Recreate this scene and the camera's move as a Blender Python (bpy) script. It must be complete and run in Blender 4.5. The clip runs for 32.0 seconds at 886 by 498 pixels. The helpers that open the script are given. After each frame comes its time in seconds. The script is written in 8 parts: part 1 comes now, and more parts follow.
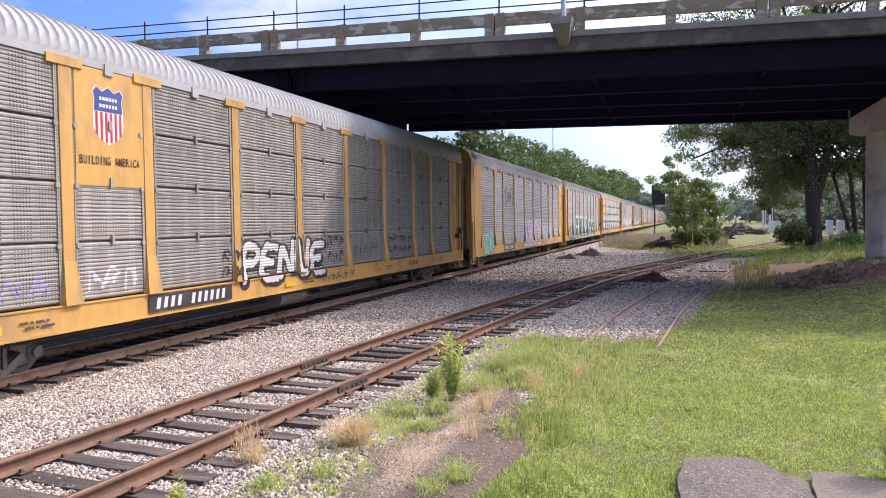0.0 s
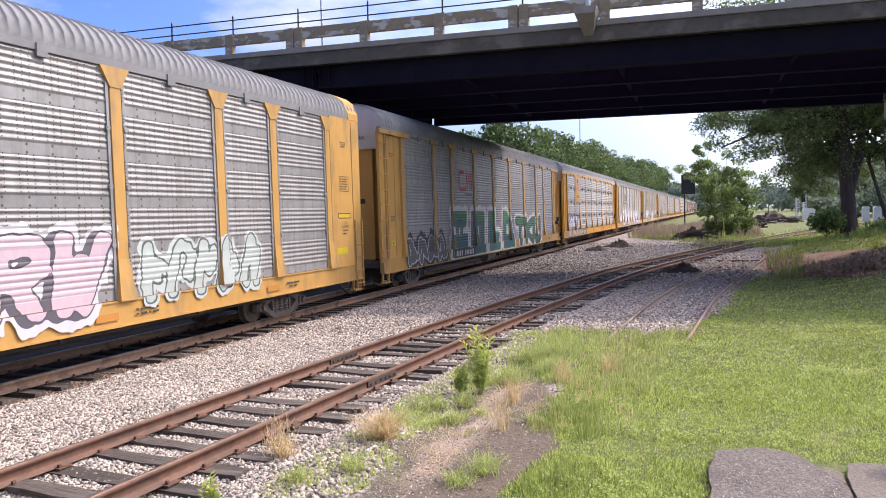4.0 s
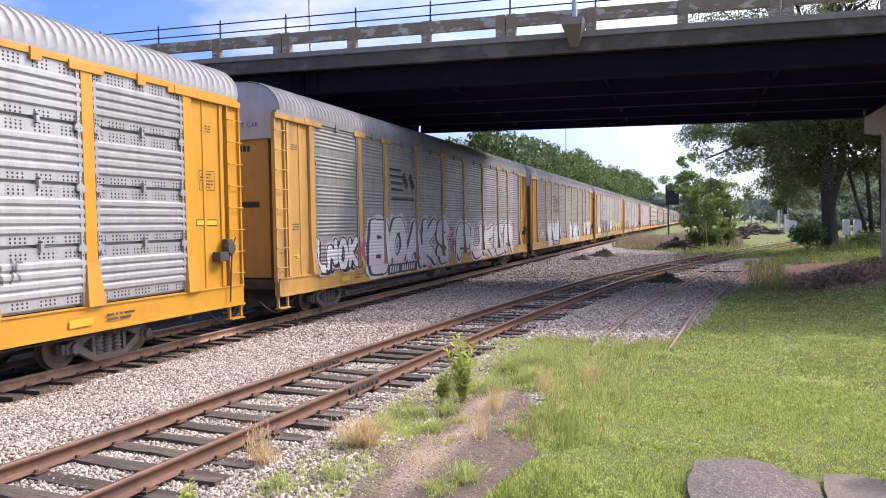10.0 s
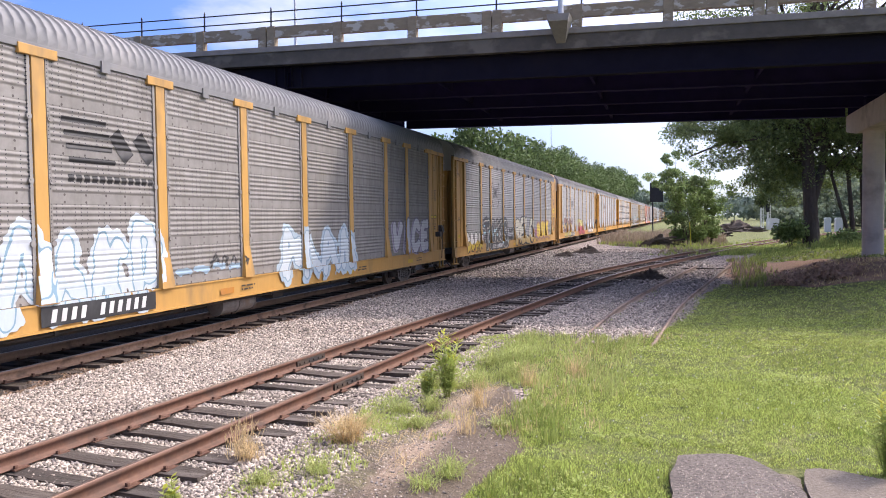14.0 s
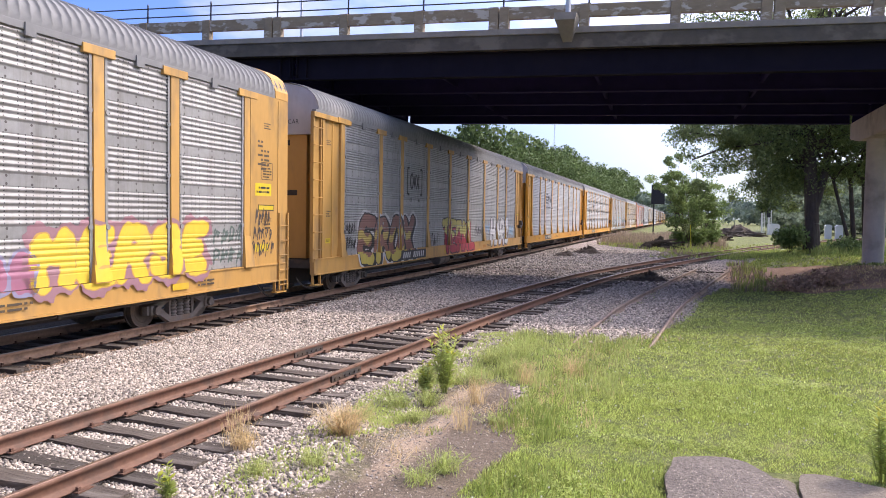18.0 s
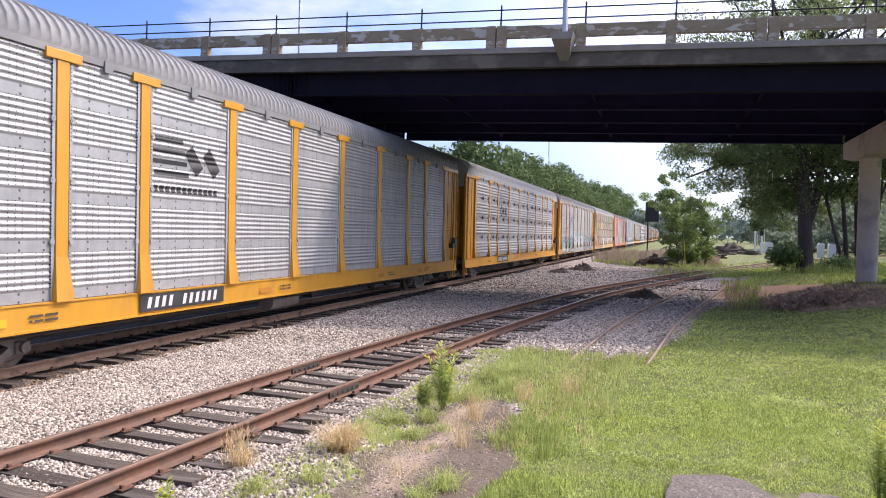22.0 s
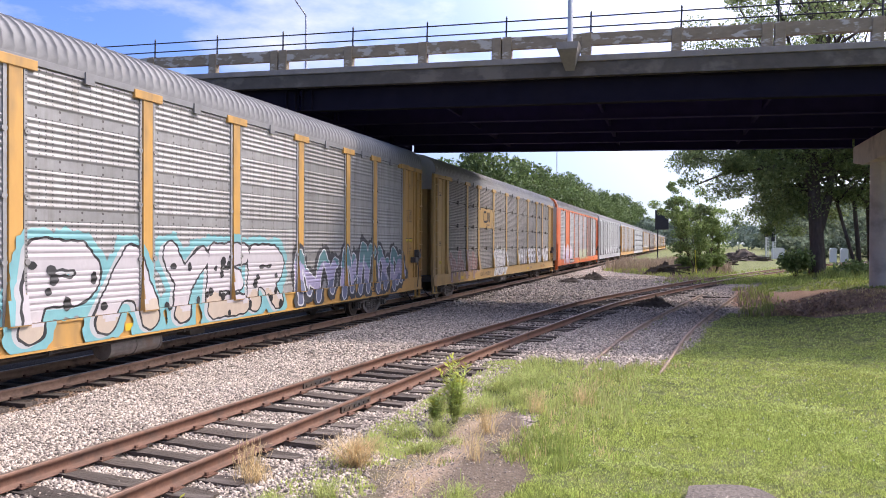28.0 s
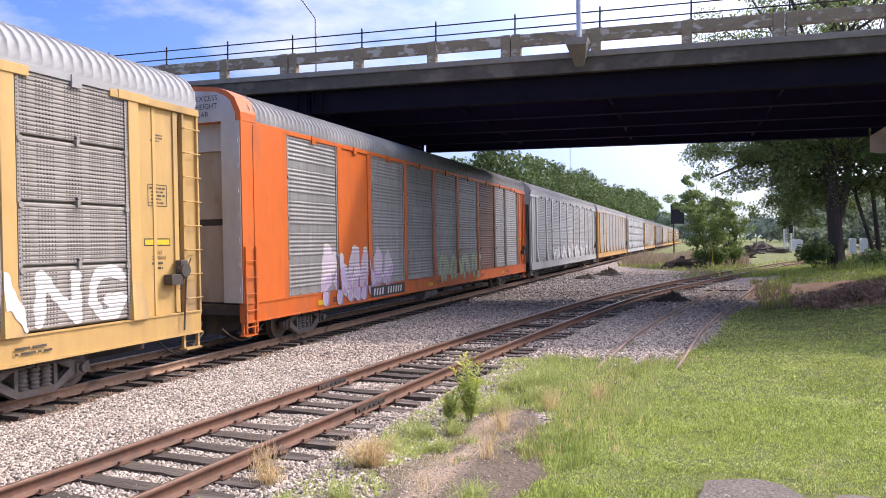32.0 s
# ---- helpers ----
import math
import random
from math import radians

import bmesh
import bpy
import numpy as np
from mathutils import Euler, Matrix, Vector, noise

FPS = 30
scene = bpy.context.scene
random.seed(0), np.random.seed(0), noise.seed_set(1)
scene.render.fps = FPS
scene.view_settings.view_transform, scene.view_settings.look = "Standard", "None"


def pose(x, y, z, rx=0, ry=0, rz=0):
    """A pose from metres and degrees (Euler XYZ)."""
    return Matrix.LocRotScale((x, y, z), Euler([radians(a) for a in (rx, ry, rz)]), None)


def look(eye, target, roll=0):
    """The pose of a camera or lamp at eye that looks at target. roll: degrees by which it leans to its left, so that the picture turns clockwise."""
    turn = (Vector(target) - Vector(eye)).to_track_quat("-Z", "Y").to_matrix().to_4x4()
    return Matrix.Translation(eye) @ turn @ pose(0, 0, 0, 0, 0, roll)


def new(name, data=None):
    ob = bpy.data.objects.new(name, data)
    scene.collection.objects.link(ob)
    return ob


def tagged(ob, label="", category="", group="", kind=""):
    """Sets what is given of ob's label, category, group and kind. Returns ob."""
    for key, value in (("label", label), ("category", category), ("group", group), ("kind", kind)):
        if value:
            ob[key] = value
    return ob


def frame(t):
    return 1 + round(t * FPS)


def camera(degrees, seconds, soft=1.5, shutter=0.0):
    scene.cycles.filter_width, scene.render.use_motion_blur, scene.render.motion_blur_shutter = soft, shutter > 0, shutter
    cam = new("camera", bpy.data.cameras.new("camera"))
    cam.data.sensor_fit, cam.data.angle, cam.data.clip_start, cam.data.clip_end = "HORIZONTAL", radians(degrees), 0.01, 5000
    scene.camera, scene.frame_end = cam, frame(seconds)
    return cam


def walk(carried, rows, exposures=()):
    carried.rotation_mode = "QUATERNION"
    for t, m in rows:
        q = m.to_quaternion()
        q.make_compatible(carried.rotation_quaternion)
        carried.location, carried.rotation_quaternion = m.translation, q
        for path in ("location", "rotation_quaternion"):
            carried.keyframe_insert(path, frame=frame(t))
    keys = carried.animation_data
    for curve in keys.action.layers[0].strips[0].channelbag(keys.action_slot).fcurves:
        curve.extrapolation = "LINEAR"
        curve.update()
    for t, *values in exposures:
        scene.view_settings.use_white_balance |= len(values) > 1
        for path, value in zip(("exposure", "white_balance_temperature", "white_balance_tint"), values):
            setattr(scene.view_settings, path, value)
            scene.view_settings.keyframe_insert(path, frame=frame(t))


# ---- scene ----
cam = camera(62.19, 32.0, soft=0.95, shutter=0.0)
walk(cam, [
    (0.0, look((-0.034, 0.004, 2.563), (-6.260, 18.996, 1.831), -0.76)),
    (0.5, look((-0.003, -0.006, 2.562), (-6.574, 18.874, 1.958), -1.80)),
    (1.0, look((0.007, 0.010, 2.561), (-6.812, 18.803, 2.005), -2.27)),
    (1.5, look((0.012, 0.001, 2.569), (-6.907, 18.757, 1.987), -2.25)),
    (2.0, look((0.016, 0.003, 2.572), (-6.924, 18.750, 1.946), -2.22)),
    (2.5, look((0.001, 0.018, 2.562), (-6.924, 18.769, 1.883), -2.09)),
    (3.0, look((-0.005, 0.007, 2.575), (-6.931, 18.754, 1.815), -1.98)),
    (3.5, look((-0.004, 0.015, 2.563), (-6.945, 18.753, 1.735), -1.88)),
    (5.5, look((0.003, 0.011, 2.560), (-6.920, 18.751, 1.607), -1.54)),
    (6.0, look((0.011, 0.014, 2.562), (-6.883, 18.765, 1.622), -1.39)),
    (6.5, look((0.002, 0.014, 2.565), (-6.834, 18.787, 1.660), -1.37)),
    (7.0, look((0.005, 0.027, 2.567), (-6.796, 18.815, 1.686), -1.36)),
    (7.5, look((0.011, 0.015, 2.562), (-6.751, 18.819, 1.731), -1.49)),
    (8.0, look((0.030, -0.005, 2.579), (-6.707, 18.809, 1.780), -1.51)),
    (8.5, look((0.021, 0.012, 2.569), (-6.674, 18.843, 1.825), -1.44)),
    (9.0, look((0.018, 0.005, 2.573), (-6.630, 18.854, 1.860), -1.26)),
    (9.5, look((0.017, 0.000, 2.555), (-6.590, 18.865, 1.880), -1.15)),
    (10.0, look((0.019, -0.003, 2.573), (-6.550, 18.874, 1.874), -0.99)),
    (10.5, look((0.014, 0.001, 2.563), (-6.467, 18.908, 1.832), -0.92)),
    (11.0, look((0.018, 0.007, 2.563), (-6.349, 18.951, 1.781), -0.89)),
    (11.5, look((0.028, 0.005, 2.566), (-6.209, 18.990, 1.749), -0.93)),
    (12.0, look((0.033, 0.013, 2.561), (-6.106, 19.029, 1.724), -0.93)),
    (12.5, look((0.023, 0.023, 2.565), (-6.058, 19.057, 1.718), -0.82)),
    (13.0, look((0.021, 0.018, 2.563), (-6.070, 19.050, 1.726), -0.74)),
    (13.5, look((0.017, 0.011, 2.561), (-6.115, 19.030, 1.736), -0.62)),
    (14.0, look((0.015, 0.011, 2.564), (-6.175, 19.011, 1.754), -0.71)),
    (14.5, look((0.009, 0.024, 2.554), (-6.254, 19.002, 1.771), -0.76)),
    (16.5, look((0.026, 0.009, 2.561), (-6.420, 18.923, 1.719), -0.86)),
    (17.0, look((0.020, 0.025, 2.554), (-6.424, 18.939, 1.693), -0.60)),
    (17.5, look((0.029, 0.011, 2.551), (-6.349, 18.947, 1.670), -0.05)),
    (18.0, look((-0.006, 0.012, 2.553), (-6.187, 19.010, 1.639), 0.93)),
    (18.5, look((-0.040, -0.021, 2.557), (-5.945, 19.065, 1.624), 1.79)),
    (19.0, look((-0.101, -0.012, 2.552), (-5.698, 19.166, 1.627), 2.29)),
    (19.5, look((-0.114, -0.005, 2.556), (-5.521, 19.229, 1.659), 2.16)),
    (20.0, look((-0.089, -0.002, 2.552), (-5.497, 19.236, 1.737), 1.55)),
    (20.5, look((-0.093, -0.005, 2.552), (-5.645, 19.196, 1.855), 0.92)),
    (21.0, look((-0.088, -0.017, 2.557), (-5.843, 19.128, 1.966), 0.66)),
    (21.5, look((-0.062, -0.039, 2.567), (-6.012, 19.048, 2.057), 0.73)),
    (22.0, look((-0.065, -0.050, 2.565), (-6.105, 19.010, 2.090), 1.30)),
    (22.5, look((-0.093, -0.048, 2.568), (-6.154, 19.006, 2.084), 2.06)),
    (23.0, look((-0.111, -0.043, 2.564), (-6.199, 19.002, 2.060), 2.75)),
    (23.5, look((-0.132, -0.021, 2.554), (-6.269, 19.007, 2.029), 3.32)),
    (24.0, look((-0.148, -0.031, 2.557), (-6.340, 18.979, 2.022), 3.63)),
    (24.5, look((-0.137, -0.027, 2.555), (-6.382, 18.966, 2.005), 3.75)),
    (25.0, look((-0.147, -0.038, 2.552), (-6.390, 18.955, 1.991), 3.86)),
    (25.5, look((-0.142, -0.045, 2.555), (-6.365, 18.953, 1.969), 3.66)),
    (27.5, look((-0.117, -0.037, 2.574), (-6.363, 18.960, 2.270), 1.20)),
    (28.0, look((-0.065, -0.031, 2.567), (-6.359, 18.953, 2.408), 0.25)),
    (28.5, look((-0.038, -0.001, 2.554), (-6.409, 18.957, 2.503), -0.51)),
    (29.0, look((-0.021, -0.020, 2.554), (-6.468, 18.912, 2.544), -0.91)),
    (29.5, look((0.002, -0.003, 2.554), (-6.530, 18.900, 2.582), -1.04)),
    (30.0, look((0.008, -0.013, 2.567), (-6.565, 18.876, 2.626), -1.03)),
    (30.5, look((-0.001, -0.015, 2.573), (-6.587, 18.869, 2.662), -0.93)),
    (31.0, look((0.001, -0.012, 2.568), (-6.606, 18.864, 2.647), -1.03)),
    (31.5, look((0.011, 0.004, 2.572), (-6.639, 18.866, 2.549), -1.07)),
    (32.0, look((-0.004, -0.008, 2.563), (-6.694, 18.839, 2.390), -1.04)),
], exposures=[(0.0, 2.42, 6600.0, 17.0), (32.0, 2.42, 6600.0, 17.0)])

# ---- light ----
SUN = Vector((0.78, 0.63, 1.0)).normalized()
sun = new("sun", bpy.data.lights.new("sun", "SUN"))
sun.data.energy, sun.data.angle, sun.data.color = 0.7, radians(4.0), (1.0, 0.9, 0.78)
sun.matrix_world = look(SUN * 80, (0, 0, 0))


def make_world():
    w = bpy.data.worlds.new("sky")
    scene.world = w
    w.use_nodes = True
    nt = w.node_tree
    nt.nodes.clear()
    out = nt.nodes.new("ShaderNodeOutputWorld")
    bg = nt.nodes.new("ShaderNodeBackground")
    sky = nt.nodes.new("ShaderNodeTexSky")
    sky.sky_type, sky.sun_disc = "NISHITA", False
    sky.sun_elevation = math.asin(SUN.z)
    sky.sun_rotation = math.atan2(SUN.x, SUN.y)
    sky.air_density, sky.dust_density, sky.ozone_density = 0.9, 0.1, 4.5
    tc = nt.nodes.new("ShaderNodeTexCoord")
    mp = nt.nodes.new("ShaderNodeMapping")
    mp.inputs["Location"].default_value = (0.35, 0.2, 0.0)
    mp.inputs["Scale"].default_value = (1.0, 1.0, 2.6)
    n1 = nt.nodes.new("ShaderNodeTexNoise")
    n1.inputs["Scale"].default_value, n1.inputs["Detail"].default_value, n1.inputs["Roughness"].default_value = 3.1, 9.0, 0.58
    ramp = nt.nodes.new("ShaderNodeValToRGB")
    ramp.color_ramp.elements[0].position, ramp.color_ramp.elements[1].position = 0.5, 0.73
    mix = nt.nodes.new("ShaderNodeMix")
    mix.data_type = "RGBA"
    mix.inputs["B"].default_value = (3.3, 3.45, 3.6, 1)
    scale = nt.nodes.new("ShaderNodeMath")
    scale.operation = "MULTIPLY"
    scale.inputs[1].default_value = 0.85
    L = nt.links.new
    L(tc.outputs["Generated"], mp.inputs["Vector"])
    L(mp.outputs["Vector"], n1.inputs["Vector"])
    L(n1.outputs["Fac"], ramp.inputs["Fac"])
    L(ramp.outputs["Color"], scale.inputs[0])
    L(scale.outputs[0], mix.inputs["Factor"])
    deep = nt.nodes.new("ShaderNodeMix")
    deep.data_type, deep.blend_type = "RGBA", "MULTIPLY"
    deep.inputs["Factor"].default_value = 1.0
    deep.inputs["B"].default_value = (0.46, 0.52, 0.78, 1)
    L(sky.outputs["Color"], deep.inputs["A"])
    L(deep.outputs["Result"], mix.inputs["A"])
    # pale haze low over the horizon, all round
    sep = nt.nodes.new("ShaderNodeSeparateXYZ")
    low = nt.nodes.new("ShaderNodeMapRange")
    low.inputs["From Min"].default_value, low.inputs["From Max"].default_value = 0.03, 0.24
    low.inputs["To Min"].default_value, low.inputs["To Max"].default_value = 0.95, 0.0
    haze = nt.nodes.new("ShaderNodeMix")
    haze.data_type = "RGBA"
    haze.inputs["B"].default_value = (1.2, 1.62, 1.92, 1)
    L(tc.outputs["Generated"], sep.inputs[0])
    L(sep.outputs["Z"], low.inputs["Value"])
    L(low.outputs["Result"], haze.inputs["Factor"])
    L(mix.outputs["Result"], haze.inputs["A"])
    # wide bright glow of a hazy sky round the sun
    near = nt.nodes.new("ShaderNodeVectorMath")
    near.operation = "DOT_PRODUCT"
    near.inputs[1].default_value = SUN
    L(tc.outputs["Generated"], near.inputs[0])
    lobe = math_n(nt, "POWER", math_n(nt, "MAXIMUM", near.outputs["Value"], 0.0), 3.0)
    glow = nt.nodes.new("ShaderNodeMix")
    glow.data_type, glow.blend_type = "RGBA", "ADD"
    glow.inputs["B"].default_value = (14.6, 14.2, 13.5, 1)
    L(lobe, glow.inputs["Factor"])
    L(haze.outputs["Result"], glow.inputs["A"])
    L(glow.outputs["Result"], bg.inputs["Color"])
    L(bg.outputs["Background"], out.inputs["Surface"])
    bg.inputs["Strength"].default_value = 0.061


# ---- materials ----
def nodes_of(name):
    m = bpy.data.materials.new(name)
    m.use_nodes = True
    nt = m.node_tree
    b = nt.nodes["Principled BSDF"]
    return m, nt, b


def N(nt, kind, **vals):
    n = nt.nodes.new("ShaderNode" + kind)
    for k, v in vals.items():
        if k in n.inputs:
            n.inputs[k].default_value = v
    return n


def math_n(nt, op, a, b=None, c=None):
    n = nt.nodes.new("ShaderNodeMath")
    n.operation = op
    for i, v in enumerate((a, b, c)):
        if v is None:
            continue
        if isinstance(v, (int, float)):
            n.inputs[i].default_value = v
        else:
            nt.links.new(v, n.inputs[i])
    return n.outputs[0]


def mix_n(nt, fac, a, b):
    n = nt.nodes.new("ShaderNodeMix")
    n.data_type = "RGBA"
    for sock, v in ((n.inputs["Factor"], fac), (n.inputs["A"], a), (n.inputs["B"], b)):
        if isinstance(v, (int, float)):
            sock.default_value = v
        elif isinstance(v, tuple):
            sock.default_value = (*v[:3], 1)
        else:
            nt.links.new(v, sock)
    return n.outputs["Result"]


def ramp_n(nt, fac, lo, hi):
    n = nt.nodes.new("ShaderNodeMapRange")
    n.inputs["From Min"].default_value, n.inputs["From Max"].default_value = lo, hi
    nt.links.new(fac, n.inputs["Value"])
    return n.outputs["Result"]


def noise_n(nt, vec, scale, detail=5.0, rough=0.6, stretch=None):
    if stretch:
        mp = N(nt, "Mapping")
        mp.inputs["Scale"].default_value = stretch
        nt.links.new(vec, mp.inputs["Vector"])
        vec = mp.outputs["Vector"]
    n = N(nt, "TexNoise", Scale=scale, Detail=detail, Roughness=rough)
    nt.links.new(vec, n.inputs["Vector"])
    return n.outputs["Fac"]


def bump_n(nt, b, height, strength, distance=0.02):
    n = N(nt, "Bump", Strength=strength, Distance=distance)
    nt.links.new(height, n.inputs["Height"])
    nt.links.new(n.outputs["Normal"], b.inputs["Normal"])


def surf(name, c1, c2, scale=6.0, rough=0.7, metal=0.0, stain=None, stain_scale=0.8, bump=0.25, stretch=None, rand=0.0, island=False, spec=None, worn=(0.52, 0.72)):
    """A surface of two mixed colours with fine grain, larger stains and relief."""
    m, nt, b = nodes_of(name)
    vec = N(nt, "TexCoord").outputs["Object"]
    f = noise_n(nt, vec, scale, 6, 0.65, stretch)
    col = mix_n(nt, ramp_n(nt, f, 0.3, 0.7), c1, c2)
    big = noise_n(nt, vec, stain_scale, 4, 0.6, stretch)
    if stain:
        col = mix_n(nt, ramp_n(nt, big, *worn), col, stain)
    if rand:
        r = N(nt, "NewGeometry").outputs["Random Per Island"] if island else N(nt, "ObjectInfo").outputs["Random"]
        hv = N(nt, "HueSaturation")
        nt.links.new(col, hv.inputs["Color"])
        nt.links.new(math_n(nt, "MULTIPLY_ADD", r, 2 * rand, 1 - rand), hv.inputs["Value"])
        col = hv.outputs["Color"]
    nt.links.new(col, b.inputs["Base Color"])
    nt.links.new(math_n(nt, "MULTIPLY_ADD", big, 0.25, rough - 0.12), b.inputs["Roughness"])
    b.inputs["Metallic"].default_value = metal
    if spec is not None:
        b.inputs["Specular IOR Level"].default_value = spec
    if bump:
        bump_n(nt, b, f, bump)
    return m


def steel(name, c1, c2, rows, dots, dirt=(0.16, 0.14, 0.12), metal=0.45, rough=0.42, amount=0.5, py=0.06, hole_r=0.075, bolts=False):
    """Galvanised screen sheet: streaked, with punched holes in rows. rows: height of one row; dots: holes run over these parts of it."""
    m, nt, b = nodes_of(name)
    tc = N(nt, "TexCoord").outputs["Object"]
    sep = N(nt, "SeparateXYZ")
    nt.links.new(tc, sep.inputs[0])
    y, z = sep.outputs["Y"], sep.outputs["Z"]
    f = noise_n(nt, tc, 5.0, 6, 0.65)
    col = mix_n(nt, ramp_n(nt, f, 0.3, 0.7), c1, c2)
    streak = noise_n(nt, tc, 1.0, 5, 0.7, (1.0, 5.0, 0.35))
    col = mix_n(nt, math_n(nt, "MULTIPLY", ramp_n(nt, streak, 0.5, 0.8), amount), col, dirt)
    patch = noise_n(nt, tc, 0.55, 3, 0.5)
    col = mix_n(nt, math_n(nt, "MULTIPLY", ramp_n(nt, patch, 0.45, 0.7), amount * 0.6), col, tuple(0.55 * v for v in c1))
    fz = math_n(nt, "FRACT", math_n(nt, "DIVIDE", math_n(nt, "SUBTRACT", z, 1.3), rows))
    band = None
    for lo, hi in dots:
        part_b = math_n(nt, "MULTIPLY", math_n(nt, "GREATER_THAN", fz, lo), math_n(nt, "LESS_THAN", fz, hi))
        band = part_b if band is None else math_n(nt, "MAXIMUM", band, part_b)
    pz = 0.062
    dz = math_n(nt, "ABSOLUTE", math_n(nt, "SUBTRACT", math_n(nt, "FRACT", math_n(nt, "DIVIDE", z, pz)), 0.5))
    dy = math_n(nt, "MULTIPLY", py / 0.062, math_n(nt, "ABSOLUTE", math_n(nt, "SUBTRACT", math_n(nt, "FRACT", math_n(nt, "DIVIDE", y, py)), 0.5)))
    d2 = math_n(nt, "ADD", math_n(nt, "POWER", dz, 2.0), math_n(nt, "POWER", dy, 2.0))
    group = math_n(nt, "LESS_THAN", math_n(nt, "FRACT", math_n(nt, "DIVIDE", y, 0.52)), 0.72)
    hole = math_n(nt, "MULTIPLY", math_n(nt, "MULTIPLY", math_n(nt, "LESS_THAN", d2, hole_r), band), group)
    # bolt heads along both edges of the flat band at the foot of each row
    by = math_n(nt, "ABSOLUTE", math_n(nt, "SUBTRACT", math_n(nt, "FRACT", math_n(nt, "DIVIDE", y, 0.46)), 0.5))
    bz = math_n(nt, "MINIMUM", math_n(nt, "ABSOLUTE", math_n(nt, "SUBTRACT", fz, 0.03)), math_n(nt, "ABSOLUTE", math_n(nt, "SUBTRACT", fz, 0.185)))
    bd = math_n(nt, "ADD", math_n(nt, "POWER", math_n(nt, "MULTIPLY", by, 0.46), 2.0), math_n(nt, "POWER", math_n(nt, "MULTIPLY", bz, rows), 2.0))
    if bolts:
        col = mix_n(nt, math_n(nt, "MULTIPLY", math_n(nt, "LESS_THAN", bd, 0.022 ** 2), 0.85), col, (0.06, 0.05, 0.045))
    r = N(nt, "ObjectInfo").outputs["Random"]
    hv = N(nt, "HueSaturation")
    nt.links.new(col, hv.inputs["Color"])
    nt.links.new(math_n(nt, "MULTIPLY_ADD", r, 0.24, 0.88), hv.inputs["Value"])
    col = mix_n(nt, hole, hv.outputs["Color"], (0.03, 0.03, 0.035))
    nt.links.new(col, b.inputs["Base Color"])
    nt.links.new(math_n(nt, "MULTIPLY_ADD", streak, 0.35, rough - 0.1), b.inputs["Roughness"])
    nt.links.new(math_n(nt, "MULTIPLY", math_n(nt, "SUBTRACT", 1.0, hole), metal), b.inputs["Metallic"])
    bump_n(nt, b, f, 0.12)
    return m


make_world()
YELLOW_NEW = surf("paint_yellow_clean", (0.56, 0.275, 0.028), (0.5, 0.242, 0.024), 4, 0.42, 0, (0.42, 0.21, 0.035), 1.1, 0.08, (1, 1, 0.4), 0.05)
YELLOW_OLD = surf("paint_yellow_faded", (0.51, 0.285, 0.075), (0.44, 0.245, 0.065), 5, 0.6, 0, (0.27, 0.17, 0.075), 1.4, 0.12, (1, 1, 0.35), 0.08)
YELLOW_PALE = surf("paint_yellow_pale", (0.52, 0.33, 0.115), (0.45, 0.28, 0.095), 5, 0.62, 0, (0.3, 0.2, 0.1), 1.2, 0.12, (1, 1, 0.35), 0.08)
ORANGE = surf("paint_orange", (0.58, 0.125, 0.018), (0.5, 0.105, 0.016), 5, 0.5, 0, (0.33, 0.1, 0.035), 1.2, 0.1, (1, 1, 0.35), 0.06)
BROWN_PAINT = surf("paint_brown", (0.16, 0.075, 0.045), (0.11, 0.055, 0.04), 5, 0.6, 0, (0.06, 0.04, 0.03), 1.2, 0.1, (1, 1, 0.35), 0.06)
STEEL_A = steel("steel_silver_ribbed", (0.35, 0.345, 0.335), (0.26, 0.256, 0.248), 0.8, ((0.24, 1.0),), py=0.13, hole_r=0.04, amount=0.6, metal=0.35, rough=0.46, bolts=True)
STEEL_A_NEW = steel("steel_clean_ribbed", (0.4, 0.405, 0.41), (0.31, 0.315, 0.32), 0.8, ((0.24, 1.0),), py=0.13, hole_r=0.035, amount=0.4, metal=0.35, rough=0.46, bolts=True)
STEEL_A_OLD = steel("steel_weathered_ribbed", (0.27, 0.255, 0.235), (0.2, 0.188, 0.172), 0.8, ((0.24, 1.0),), py=0.13, hole_r=0.03, amount=0.6, rough=0.75, metal=0.05, bolts=True)
STEEL_B = steel("steel_grey_fine_ribbed", (0.32, 0.295, 0.26), (0.24, 0.22, 0.194), 1.0, ((0.06, 0.94),), hole_r=0.05, amount=0.5, rough=0.6, metal=0.2)
STEEL_C = steel("steel_bright_ribbed", (0.41, 0.41, 0.41), (0.32, 0.32, 0.32), 1.0, ((0.04, 0.18), (0.8, 0.95)), amount=0.4, rough=0.46, metal=0.35, hole_r=0.1, py=0.085)
STEEL_D = steel("steel_grey_close_ribbed", (0.38, 0.38, 0.375), (0.29, 0.29, 0.285), 0.8, ((0.26, 1.0),), py=0.09, hole_r=0.016, amount=0.5, rough=0.5, metal=0.3, bolts=True)
ROOF_WHITE = surf("roof_white_metal", (0.33, 0.33, 0.33), (0.28, 0.28, 0.28), 3, 0.78, 0.0, (0.3, 0.29, 0.28), 0.7, 0.1, None, 0.06)
ROOF_GREY = surf("roof_grey_metal", (0.21, 0.21, 0.212), (0.165, 0.165, 0.168), 3, 0.75, 0.0, (0.27, 0.26, 0.25), 0.6, 0.12, None, 0.06)
SILVER = surf("end_silver_metal", (0.48, 0.48, 0.48), (0.4, 0.4, 0.4), 4, 0.45, 0.3, (0.33, 0.29, 0.24), 0.9, 0.1, (1, 1, 0.4))
